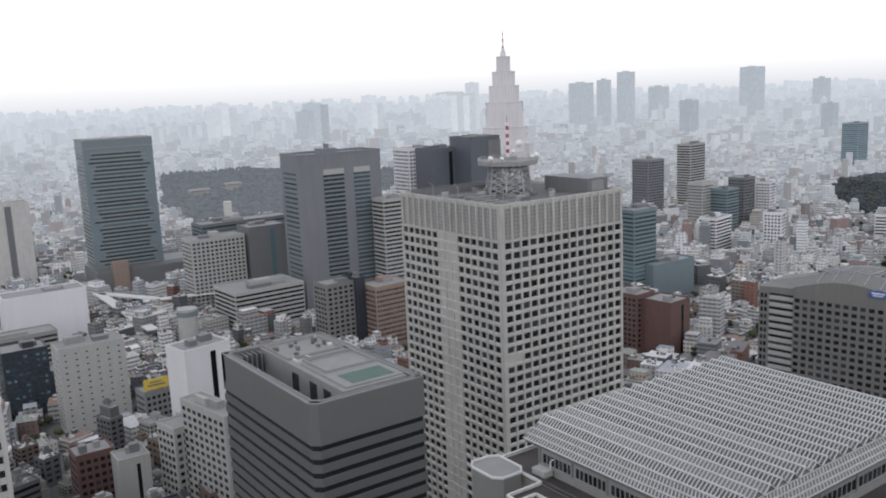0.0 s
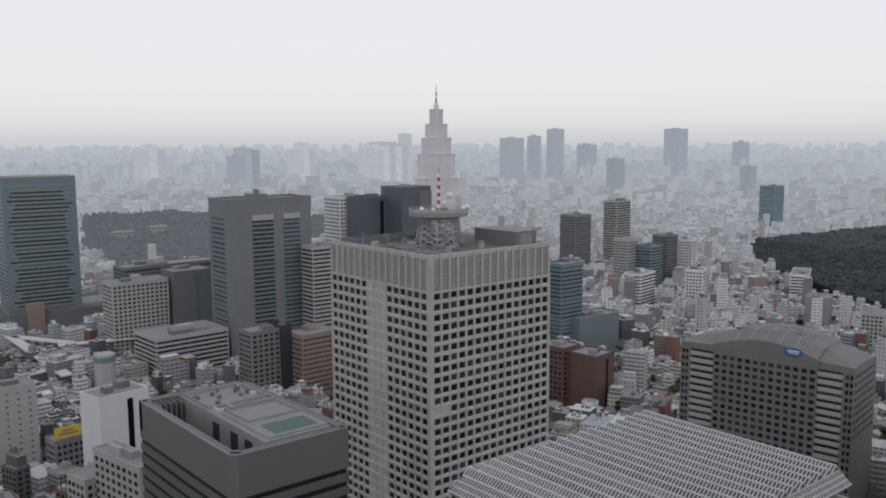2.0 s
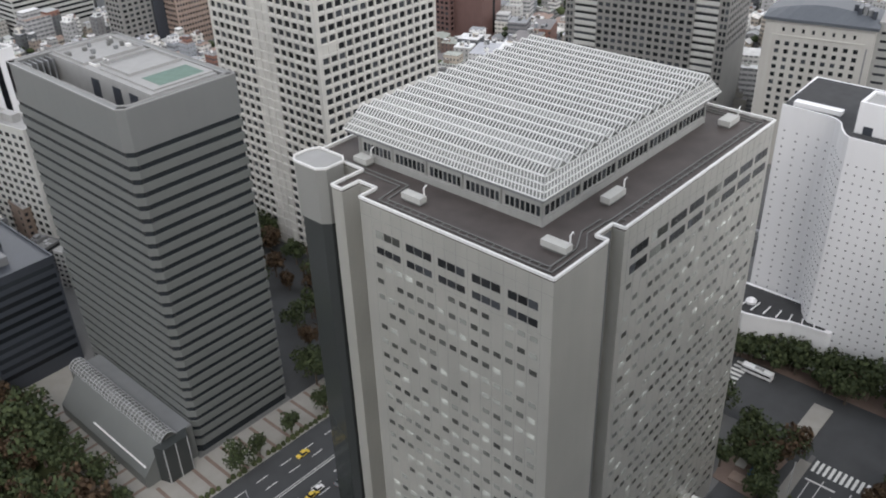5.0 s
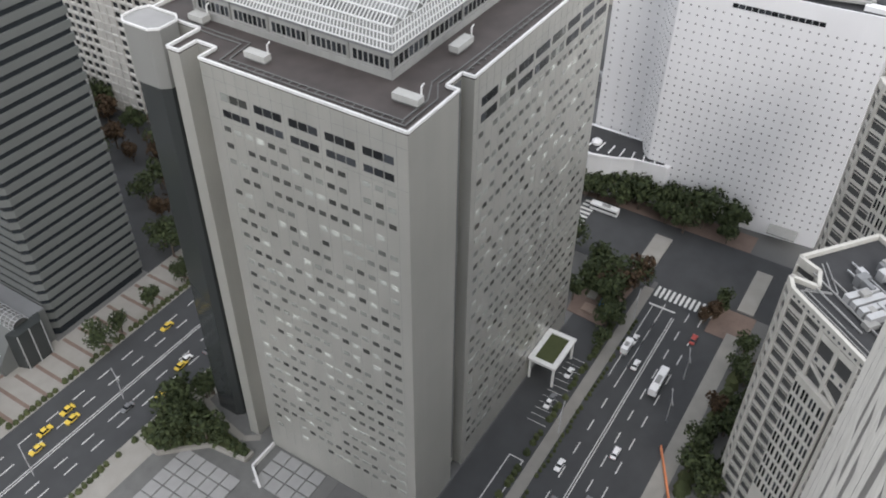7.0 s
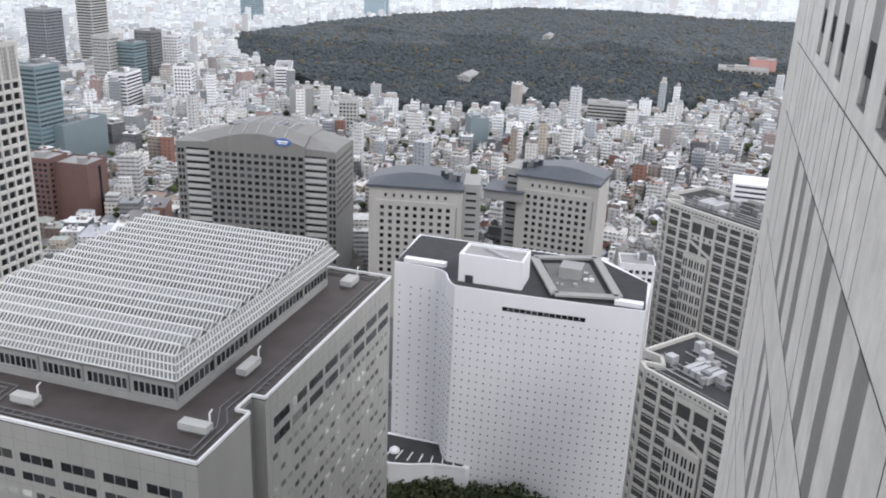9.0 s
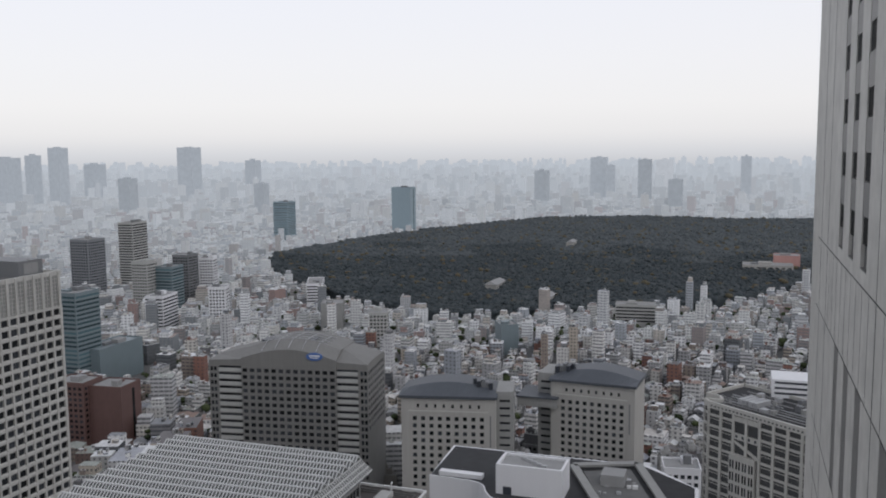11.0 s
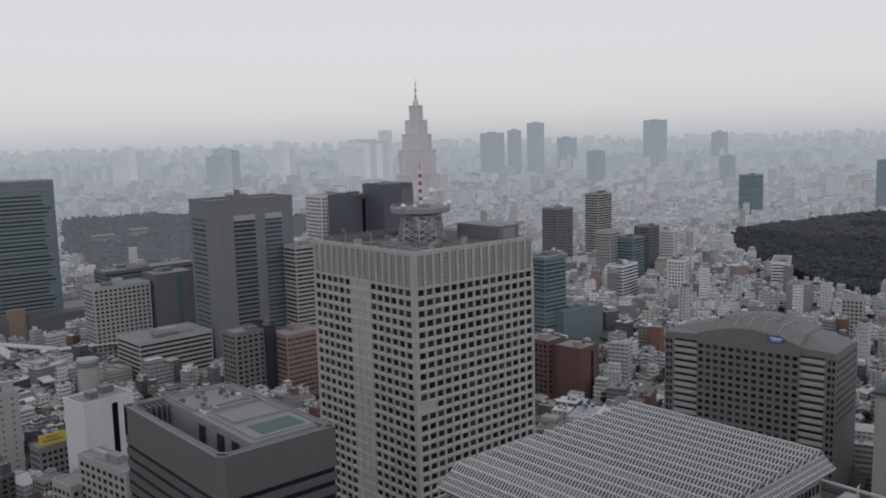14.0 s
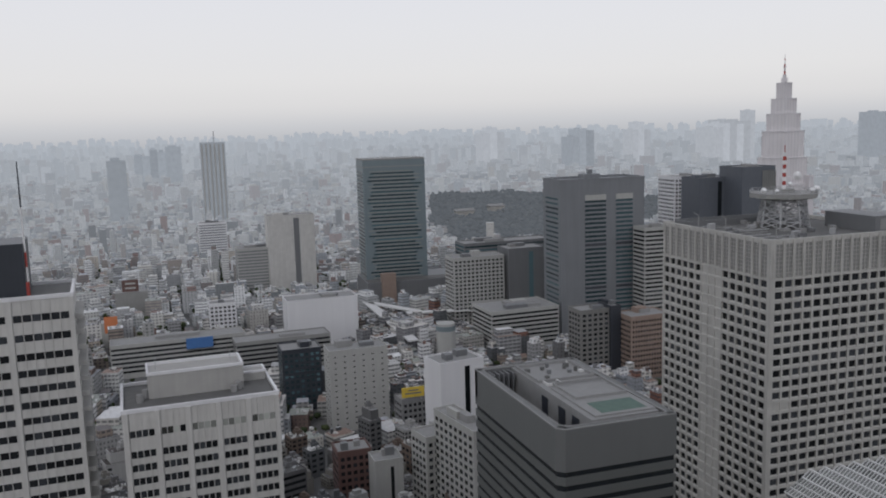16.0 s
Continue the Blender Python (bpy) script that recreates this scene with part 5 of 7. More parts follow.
office(90, 622, 28, 24, 45, 0, NAVY, TEAL_GLASS, "grid", "navy glass office block with grid", cols=7)
office(88, 436, 18, 16, 35, 0, BRICK_RED, GLASS, "grid", "red-brown tiled apartment block with windows", cols=5)
office(102, 418, 15, 14, 34, 0, PALE_BAND, GLASS, "slots", "pale grey small office block")
office(127, 412, 19, 16, 46, 12, PALE_BAND, GLASS, "grid", "white apartment block with square windows", cols=5)
office(134, 386, 12, 40, 60, 10, PALE_BAND, GLASS, "grid", "narrow white office slab with a framed roof", cols=8)
office(8, 765, 110, 26, 28, 2, PALE_BAND, GLASS, "bands", "long low pale station building")
office(92, 735, 80, 24, 27, 2, LOUVRE, GLASS, "bands", "long low grey station building")
b = single("billboard", Solid().box(14, 36, 750, 751, 20, 29), BLUE_PAINT, 25, 750, "blue billboard on the station building", "billboard")
office(147, 527, 18, 14, 28, 6, HOUSE_GREY, GLASS, "grid", "grey corner block below a yellow hoarding", cols=5)
b = thing("yellow_hoarding", 147, 519.5, 28, "yellow rooftop advertising hoarding on a frame", "hoarding")
part("board", Solid().box(139, 154, 519.2, 519.8, 30, 36.5), YELLOW, b)
part("frame", Solid().beam((141, 519.9, 28), (141, 519.9, 36), 0.4).beam((152, 519.9, 28), (152, 519.9, 36), 0.4), STEEL, b)
part("lettering_bar", Solid().box(141, 152, 519.1, 519.2, 32, 33).box(143, 150, 519.1, 519.2, 34, 34.8), GREY_PANEL, b)
b = thing("orange_sign_block", -51, 876, 0, "narrow block with an orange and white sign", "building")
part("wall", Solid().box(-60, -42, 870, 884, 0, 24), PALE_BAND, b)
part("sign", Solid().box(-57, -45, 869.5, 870, 14, 30), ORANGE, b)
b = thing("red_sign_block", -35, 1000, 0, "grey block with a red rooftop sign", "building")
part("wall", Solid().box(-52, -18, 995, 1012, 0, 30), LOUVRE, b)
part("sign", Solid().box(-44, -27, 994, 994.6, 31, 44), BRICK_RED, b)
part("sign_bar", Solid().box(-41, -30, 993.8, 994, 39, 41).box(-41, -30, 993.8, 994, 34, 36), PALE_BAND, b)
b = thing("round_tower_block", 221, 676, 0, "round-fronted pale block with a blue crown", "building")
part("wall", Solid().cyl(221, 676, 8, 0, 38, 20), PALE_BAND, b)
part("crown", Solid().cyl(221, 676, 8.2, 32, 36, 20), TEAL_WALL, b)
for x0, y0, x1, y1 in ((203, 900, 201, 705), (226, 815, 296, 800), (279, 835, 300, 770), (205, 880, 240, 815)):
    single("station_canopy", Solid().beam((x0, y0, 18), (x1, y1, 18), 9, 1.2), WHITE_EDGE, x0, y0, "long pale station platform canopy roof", "canopy", "station canopies", z=17.4)
    for k in range(4):
        f = (k + 0.5) / 4
        single("canopy_pillar", Solid().cyl(x0 + (x1 - x0) * f, y0 + (y1 - y0) * f, 0.8, 0, 17.4, 8), LOUVRE, x0 + (x1 - x0) * f, y0 + (y1 - y0) * f, "grey concrete pillar under the platform canopy", "pillar", "canopy pillars")
office(155, 1096, 58, 30, 95, 0, PALE_RIB, GREY_PANEL, "slots", "wide grey tower with a dark slot")
office(77, 1395, 42, 26, 60, 0, WHITE_TILE, TOWER_GREY, "bands", "pale banded city office block")
office(52, 862, 26, 18, 36, 0, WHITE_TILE, GLASS, "grid", "white apartment block with grid windows", cols=6)
office(117, 1108, 58, 30, 55, 0, PALE_BAND, TOWER_GREY, "bands", "grey terraced office block with bands")
office(611, 556, 30, 28, 85, 0, TEAL_WALL, TEAL_GLASS, "bands", "teal glass office tower with a slanted front")
office(640, 545, 58, 26, 33, 0, TEAL_WALL, PALE_ROOF, "blank", "low block with a green-blue roof", roof=TEAL_WALL)
office(488, 446, 22, 26, 45, 5, BRICK_RED, GLASS, "grid", "brown tiled block with balconies", cols=6)
office(497, 421, 24, 26, 42, 5, BRICK_RED, GLASS, "slots", "red brick block with a sloped roof line")
office(870, 580, 22, 20, 50, 20, WHITE_TILE, GLASS, "grid", "white apartment tower with window grid", cols=6)
office(1026, 700, 18, 20, 62, 15, WHITE_TILE, GLASS, "grid", "slim white apartment tower with windows", cols=5)
office(1071, 860, 38, 24, 105, 5, PALE_BAND, GLASS, "bands", "tall pale tower with dark bands")
office(842, 640, 38, 22, 42, 10, WHITE_TILE, GLASS, "bands", "white balconied apartment block with bands")
office(911, 716, 24, 22, 70, 5, PALE_BAND, GLASS, "grid", "pale apartment tower with window grid", cols=6)
office(964, 850, 34, 30, 90, 0, TOWER_GREY, GLASS, "grid", "brown-grey apartment tower with window grid", cols=8)
office(934, 696, 28, 24, 62, 5, TEAL_WALL, TEAL_GLASS, "bands", "grey-green glazed office block")
office(991, 712, 26, 24, 70, 5, GREY_PANEL, GLASS, "grid", "dark grey apartment tower with windows", cols=7)
office(1062, 553, 64, 22, 30, 25, WHITE_TILE, GLASS, "bands", "white terraced apartment block with bands")
office(888, 441, 30, 24, 35, 20, LOUVRE, GLASS, "slots", "plain grey windowless city block")
office(844, 365, 26, 20, 36, 20, PALE_BAND, GLASS, "grid", "pale tall city apartment block", cols=7)
office(848, 225, 26, 18, 30, 30, TEAL_WALL, BLUE_PAINT, "slots", "small block with blue front panels")
office(1029, 116, 22, 46, 25, 5, PALE_BAND, GLASS, "bands", "long pale block with dark window bands")
office(591, 72, 20, 20, 30, 10, BRICK_RED, GLASS, "grid", "red-brown apartment block with windows", cols=5)
office(440, 26, 16, 18, 46, 10, WHITE_TILE, GLASS, "grid", "white block with a grid of dark openings", cols=5)
office(1747, 984, 38, 36, 97, 0, FAR_TEAL, TEAL_GLASS, "bands", "dark blue glass tower beyond the houses")
office(2048, 812, 40, 50, 118, 0, FAR_TEAL, TEAL_GLASS, "slots", "dark blue-grey tower behind the forest")
SALMON = paint("salmon_tile", (0.42, 0.235, 0.21), 0.7, 0.1, 0.1)
# gymnasium block at the edge of the forest
office(1522, -70, 36, 40, 32, 0, SALMON, GLASS, "blank", "salmon pink block at the forest edge")
office(1480, -40, 40, 76, 21, 0, CREAM, GLASS, "grid", "low cream institute building at the forest edge")


# ---- the two pale towers with ribbed fronts ----
def ribbed_block(x, y, w, d, h, bay, panes, rows, label, tall):
    """Bays of windows between broad piers, counted from the east corner; rows: how far each storey's windows lie below the roof."""
    t = thing("ribbed_office_tower", x, y, 0, label, "office tower", "pale ribbed towers", local=True)
    t.rotation_euler = (0, 0, radians(3 if tall else 2))
    part("wall", Solid().box(-w / 2, w / 2, -d / 2, d / 2, 0, h), PALE_RIB, t)
    part("parapet", parapet(-w / 2 - 0.3, w / 2 + 0.3, -d / 2 - 0.3, d / 2 + 0.3, h, h + 1.3, 1.0), WHITE_TILE, t)
    part("roof_deck", Solid().box(-w / 2 + 0.7, w / 2 - 0.7, -d / 2 + 0.7, d / 2 - 0.7, h, h + 0.1), GREY_ROOF, t)
    o, u, n = (-w / 2, -d / 2), SOUTH, (0, -1)
    ribs, glass, made = Solid(), Solid(), 0
    floor = rows[-1] - rows[-2]
    step = (bay - 2.0) / panes
    for c in range(int((w - 0.6) // bay)):
        a0 = w - 1.4 - (c + 1) * bay + 2.0
        for k in range(panes):
            a = a0 + (k + 0.5) * step
            for r, below in enumerate(rows):
                zc = h - below
                if made < 150 and r < 10:
                    pane(t, o, u, n, a, zc, step - 0.3, 2.35, 0.03, GLASS_LIT if r == 0 and not tall else GLASS)
                    made += 1
                else:
                    glass.slab(o, u, n, a - step / 2 + 0.15, a + step / 2 - 0.15, zc - 1.18, zc + 1.18, -0.05, 0.09)
            ribs.slab(o, u, n, a - step / 2 - 0.1, a - step / 2 + 0.1, 2, h, 0, 0.25)
        ribs.slab(o, u, n, max(0, a0 - 2.0), a0 - 0.15, 2, h, 0, 0.55)
    ribs.slab(o, u, n, w - 1.4, w, 2, h, 0, 0.55)
    part("window_field", glass, GLASS, t, kind="stuff")
    part("rib", ribs, PALE_RIB, t)
    for r in range(20):
        part("side_balcony", Solid().box(w / 2, w / 2 + (2.6 if tall else 0.6), -d / 2 + 2, d / 2 - 4, h - 8 - r * floor, h - 6.4 - r * floor), CONCRETE, t)
    if tall:
        part("lift_house", Solid().box(-w / 2 + 6, w / 2 - 14, -d / 2 + 6, d / 2 - 3, h, h + 18), NAVY, t, "black rooftop plant tower")
        part("red_edge", Solid().box(w / 2 - 14.1, w / 2 - 13.4, -d / 2 + 5.9, -d / 2 + 6.5, h, h + 5), RED_PAINT, t)
        for k in range(9):
            part("mast_section", Solid().cyl(w / 2 - 13.5, -d / 2 + 7, 0.45 - 0.03 * k, h + 5 * k, h + 5 * k + 5, 8), RED_PAINT if k % 2 == 0 and k < 4 else (MAST_WHITE if k < 6 else NAVY), t)
    else:
        part("lift_house", Solid().box(-17, 16, -3.5, 11, h, h + 8.5), CONCRETE, t)
        part("lift_parapet", parapet(-17.3, 16.3, -3.8, 11.3, h + 8.5, h + 9.6, 0.8), WHITE_TILE, t)
        part("plinth", Solid().box(16, 25, 4, 12, h, h + 3), CONCRETE, t)
        part("plinth_rim", parapet(16, 25.3, 3.8, 12.3, h + 3, h + 3.8, 0.7), WHITE_TILE, t)
        for xx, yy, zz in ((-20, -6, 3), (12, -7, 2.4), (-18, -2, 3.4), (14, -5, 3)):
            part("tank", Solid().cyl(xx, yy, 1.2, h, h + zz, 10), PALE_ROOF, t)
        for xx in (-14, 12):
            part("lightning_rod", Solid().cyl(xx, 0, 0.12, h + 9.6, h + 14, 5), STEEL, t)


ribbed_block(8.8, 318, 52.4, 34, 110, 10.2, 4, [7.4] + [14.6 + 4.78 * k for k in range(19)], "pale ribbed concrete office block with a raised lift house", False)
ribbed_block(-62, 322, 64, 30, 150, 19.2, 6, [6.0, 12.6, 19.0] + [24.6 + 5.4 * k for k in range(22)], "tall pale ribbed concrete tower with red mast", True)


# ---- streets round the near towers ----
def plate(name, x0, x1, y0, y1, z, material, label, category, kind="structure"):
    return single(name, Solid().box(x0, x1, y0, y1, -0.5, z), material, (x0 + x1) / 2, (y0 + y1) / 2, label, category, kind=kind)


plate("road", -60, 430, 155, 186, 0.06, ASPHALT, "dark asphalt avenue between the towers", "road")
plate("road", -10, 258, 24.5, 52, 0.06, ASPHALT, "dark asphalt avenue beside the atrium tower", "road")
plate("road", 226, 258, -80, 420, 0.066, ASPHALT, "dark asphalt cross street", "road")
plate("road", 60, 226, 53.5, 70.5, 0.05, ASPHALT, "asphalt service road with parking bays", "road")
plate("pavement", -60, 226, 186, 203, 0.16, PAVING, "pale banded paving at the tower's foot", "pavement")
plate("pavement", -60, 226, 146, 155, 0.16, PAVING, "pale paving beside the avenue", "pavement")
plate("garden_soil", 20, 68, 190, 300, 0.19, LAWN, "dark planted ground under the trees", "garden")
plate("pavement", 60, 97, 203, 285, 0.17, PAVING, "pale banded forecourt paving", "pavement")
plate("pavement", -10, 222, 52, 55.5, 0.18, PAVING, "pale kerbed footway", "pavement")
plate("pavement", -10, 215, 19.5, 24.5, 0.18, PAVING, "pale kerbed footway", "pavement")
plate("pavement", 212, 226, 18, 31, 0.17, BRICK_PAVING, "brown brick street corner", "pavement")
plate("pavement", 258, 268, 30, 110, 0.17, BRICK_PAVING, "brown paving before the hotel", "pavement")
plate("forecourt", 135.5, 203, 203, 330, 0.15, ASPHALT, "grey shaded forecourt between the towers", "forecourt")
plate("plaza", 60, 112, 96, 152.4, 0.14, GREY_ROOF, "grey paved plaza with square planters", "plaza")
marks = Solid()
for y in (33.2, 37.6, 46.0):
    for k in range(16):
        marks.box(70 + 9.5 * k, 74.5 + 9.5 * k, y, y + 0.3, 0, 0.075)
for y in (41.2, 41.9):
    marks.box(20, 212, y, y + 0.25, 0, 0.075)
for y in (46.0, 49.4):
    marks.box(178, 214, y, y + 0.25, 0, 0.075)
marks.box(214.5, 215.2, 42, 51, 0, 0.075)
for y in (161, 165, 175.5, 180):
    for k in range(24):
        marks.box(-40 + 9.5 * k, -35.5 + 9.5 * k, y, y + 0.3, 0, 0.075)
for y in (169.8, 170.6):
    marks.box(-60, 225, y, y + 0.25, 0, 0.075)
for k in range(14):
    marks.box(219, 224.5, 27.5 + 1.75 * k, 28.4 + 1.75 * k, 0, 0.08)
for k in range(12):
    marks.box(228 + 2.4 * k, 229.2 + 2.4 * k, 88, 93, 0, 0.08)
    marks.box(229 + 2.4 * k, 230.2 + 2.4 * k, 2, 6, 0, 0.08)
for k in range(12):
    marks.box(150 + 2.6 * k, 150.15 + 2.6 * k, 57, 63, 0, 0.07)
for y0 in (56.8, 61.0):
    marks.box(106, 136, y0, y0 + 0.3, 0, 0.07)
marks.box(106, 106.3, 56.8, 61.3, 0, 0.07).box(136, 136.3, 56.8, 61.3, 0, 0.07)
single("road_markings", marks, ROAD_WHITE, 150, 100, "white lane lines, crossings and parking bays", "road markings", kind="structure")
for y0, y1 in ((56.0, 62.5), (19.5, 25.0)):
    single("footway_deck", Solid().box(227, 250, y0, y1, -0.2, 0.5), PAVING, 238, y0, "pale concrete footway deck across the side street", "footway", kind="structure")
for k in range(13):
    part("paving_band", Solid().box(69, 79, 205 + 6 * k, 206.2 + 6 * k, 0.17, 0.186), BRICK_PAVING, bpy.data.objects["pavement"])
for k in range(20):
    part("paving_band", Solid().box(62 + 6 * k, 63.2 + 6 * k, 187, 202.5, 0.165, 0.18), BRICK_PAVING, bpy.data.objects["pavement"])
hedge = Solid()
for x0, x1, y0, y1, h in ((0, 200, 56, 58.2, 1.6), (0, 205, 50.5, 51.8, 1.2), (-50, 200, 152.5, 154.6, 1.4), (-50, 200, 186.3, 188.4, 1.4), (100, 205, 14, 18.5, 2.5)):
    k = int((x1 - x0) / 2)
    rng = random.Random(int(x0 + y0))
    for i in range(k):
        a = x0 + (x1 - x0) * i / k
        if rng.random() < 0.75:
            hedge.cyl(a + 1, (y0 + y1) / 2 + rng.uniform(-0.3, 0.3), (y1 - y0) / 2 * rng.uniform(0.8, 1.2), 0.05, h * rng.uniform(0.7, 1.2), 7, (y1 - y0) / 2 * 0.6)
single("hedge", hedge, LAWN, 100, 100, "low dark green clipped hedges along the streets", "hedge", kind="stuff")
plaza = bpy.data.objects["plaza"]
for k in range(6):
    for j in range(5):
        part("roof_light", Solid().box(64 + 4.2 * k, 67.8 + 4.2 * k, 119 + 4.2 * j, 122.8 + 4.2 * j, 0.14, 0.5), PALE_ROOF, plaza)
for k in range(3):
    for j in range(4):
        part("roof_light", Solid().box(90.5 + 4.1 * k, 94.2 + 4.1 * k, 100 + 4.1 * j, 103.7 + 4.1 * j, 0.14, 0.5), PALE_ROOF, plaza)
bed = [(84.5, 153), (83, 144.5), (93, 134), (94.5, 122), (97.5, 122), (99, 134), (102.5, 146), (100, 153.5)]
g = thing("garden_bed", 92, 143, 0.14, "dark green planted garden bed with a pale low wall", "garden bed")
part("planting", Solid().prism(bed[::-1], 0.14, 1.1), LAWN, g)
for (ax, ay), (bx, by) in zip(bed[:4], bed[1:5]):
    part("low_wall", Solid().beam((ax, ay, 0.8), (bx, by, 0.8), 0.9, 1.4), PAVING, g)
shrub, rs = Solid(), random.Random(9)
for _ in range(260):
    x, y = rs.uniform(84, 102), rs.uniform(123, 153)
    odd = False
    for (ax, ay), (bx, by) in zip(bed, bed[1:] + bed[:1]):
        if (ay > y) != (by > y) and x < (bx - ax) * (y - ay) / (by - ay) + ax:
            odd = not odd
    if odd:
        r = rs.uniform(0.5, 1.2)
        shrub.cyl(x, y, r, 0.9, 1.2 + r, 7, r * 0.45)
part("shrub", shrub, LEAF, g, kind="stuff")
path = [(106, 150), (104.5, 146), (101.5, 137), (100, 128), (103, 124)]
for (ax, ay), (bx, by) in zip(path, path[1:]):
    part("path", Solid().beam((ax, ay, 0.15), (bx, by, 0.15), 2.0, 0.12), PAVING, plaza)
part("terrace_wall", Solid().beam((94, 119, 0.8), (103, 119, 0.8), 0.6, 1.4).beam((94, 119, 0.8), (90, 113, 0.8), 0.6, 1.4), WHITE_EDGE, plaza)


def street_lamp(x, y, turn):
    t = thing("street_lamp", x, y, 0.1, "grey twin-armed steel street lamp by the road", "street lamp", "street lamps", local=True)
    t.rotation_euler = (0, 0, radians(turn))
    part("pole", Solid().cyl(0, 0, 0.16, 0, 10, 8, 0.1), STEEL, t)
    for s in (-1, 1):
        part("arm", Solid().beam((0, 0, 10), (s * 2.6, 0, 10.7), 0.14), STEEL, t)
        part("lamp_head", Solid().box(s * 2.6 - 0.5, s * 2.6 + 0.5, -0.2, 0.2, 10.6, 10.8), PALE_ROOF, t)


for x, y, a in ((189, 29.5, 20), (171, 28.2, 20), (92, 168, 70), (140, 168, 70), (60, 168, 70), (205, 52.5, 10), (150, 52.8, 10), (120, 29, 20), (190, 186, 0)):
    street_lamp(x, y, a)
b = single("roadworks_barrier", Solid().beam((161, 26, 0.6), (146, 18, 0.6), 0.5, 1.1), ORANGE, 153, 22, "orange roadworks barrier beside the footway", "barrier", z=0.1)
yard = thing("works_yard", 206, 66, 0.05, "fenced works yard with blue and tan sheets", "works yard")
part("yard_floor", Solid().prism([(196, 60), (218, 58), (222, 66), (206, 74), (197, 73)], 0.05, 0.25), BRICK_PAVING, yard)
part("sheet", Solid().box(204, 208, 62, 65, 0.25, 1.2), BLUE_PAINT, yard)
part("sheet", Solid().box(199, 203, 64, 69, 0.25, 1.0), BROWN_TILE, yard)
part("sheet", Solid().box(206, 210, 67, 70, 0.25, 0.9), CREAM, yard)


# ---- trees ----
def tree_kind(seed, h, r, leaf, label):
    rng = random.Random(seed)
    t = thing("tree", 0, 0, -60, label, "tree", "street trees", local=True)
    tr = Solid().cyl(0, 0, 0.3, 0, h * 0.45, 7, 0.17)
    for k in range(5):
        a = k * 1.26 + rng.uniform(-0.3, 0.3)
        tr.beam((0, 0, h * (0.3 + 0.03 * k)), (math.cos(a) * r * 0.55, math.sin(a) * r * 0.55, h * (0.6 + 0.05 * k)), 0.14)
    part("trunk", tr, BARK, t)
    cr = Solid()
    lobes = [(rng.uniform(-0.6, 0.6) * r, rng.uniform(-0.6, 0.6) * r, h * rng.uniform(0.5, 0.85), r * rng.uniform(0.35, 0.6)) for _ in range(11)]
    for x, y, z, q in lobes:
        for _ in range(46):
            d = Vector((rng.gauss(0, 1), rng.gauss(0, 1), rng.gauss(0, 0.8))).normalized() * q * rng.uniform(0.75, 1.08)
            c = Vector((x, y, z)) + d
            e = Vector((rng.gauss(0, 1), rng.gauss(0, 1), rng.gauss(0, 1))).normalized() * rng.uniform(0.3, 0.62)
            f = d.cross(e).normalized() * rng.uniform(0.3, 0.55)
            cr.quad(c - e, c + f, c + e, c - f)
    part("crown", cr, leaf, t)
    return t


kinds = [tree_kind(1, 9, 3.6, LEAF, "dark evergreen street tree with uneven crown"), tree_kind(2, 7.5, 3.0, LEAF, "small dark green street tree"), tree_kind(3, 10, 4.2, LEAF, "broad dark green plaza tree"), tree_kind(4, 8, 3.2, LEAF_DRY, "brownish autumn street tree")]
rng = random.Random(11)


def grove(n, x0, x1, y0, y1, dry=0.1, big=1.0):
    for _ in range(n):
        q = kinds[3] if rng.random() < dry else kinds[rng.randrange(3)]
        s = rng.uniform(0.8, 1.3) * big
        copy_thing(q, pose(rng.uniform(x0, x1), rng.uniform(y0, y1), 0.1, 0, 0, rng.uniform(0, 360)) @ Matrix.Scale(s, 4))


grove(52, 34, 70, 196, 290, 0.25, 1.5)
grove(12, 86, 100, 132, 152, 0.0, 1.1)
grove(3, 105, 110, 146, 152, 0.0)
grove(10, 100, 200, 187, 192, 0.1)
grove(30, 256, 267, 36, 108, 0.05, 1.35)
grove(8, 222, 228, 84, 110, 0.3)
grove(16, 196, 224, 56, 74, 0.2, 1.25)
grove(4, 214, 224, 27, 33, 0.8)
grove(20, 150, 214, 6, 18, 0.1)
grove(5, 186, 205, 56, 60, 0.05)
grove(12, 188, 202, 214, 250, 0.8)
grove(44, 139, 200, 206, 318, 0.6, 1.35)
grove(14, 138, 196, 195, 210, 0.2)
for q in kinds:
    q.location = (64 + 5 * kinds.index(q), 296, 0.1)


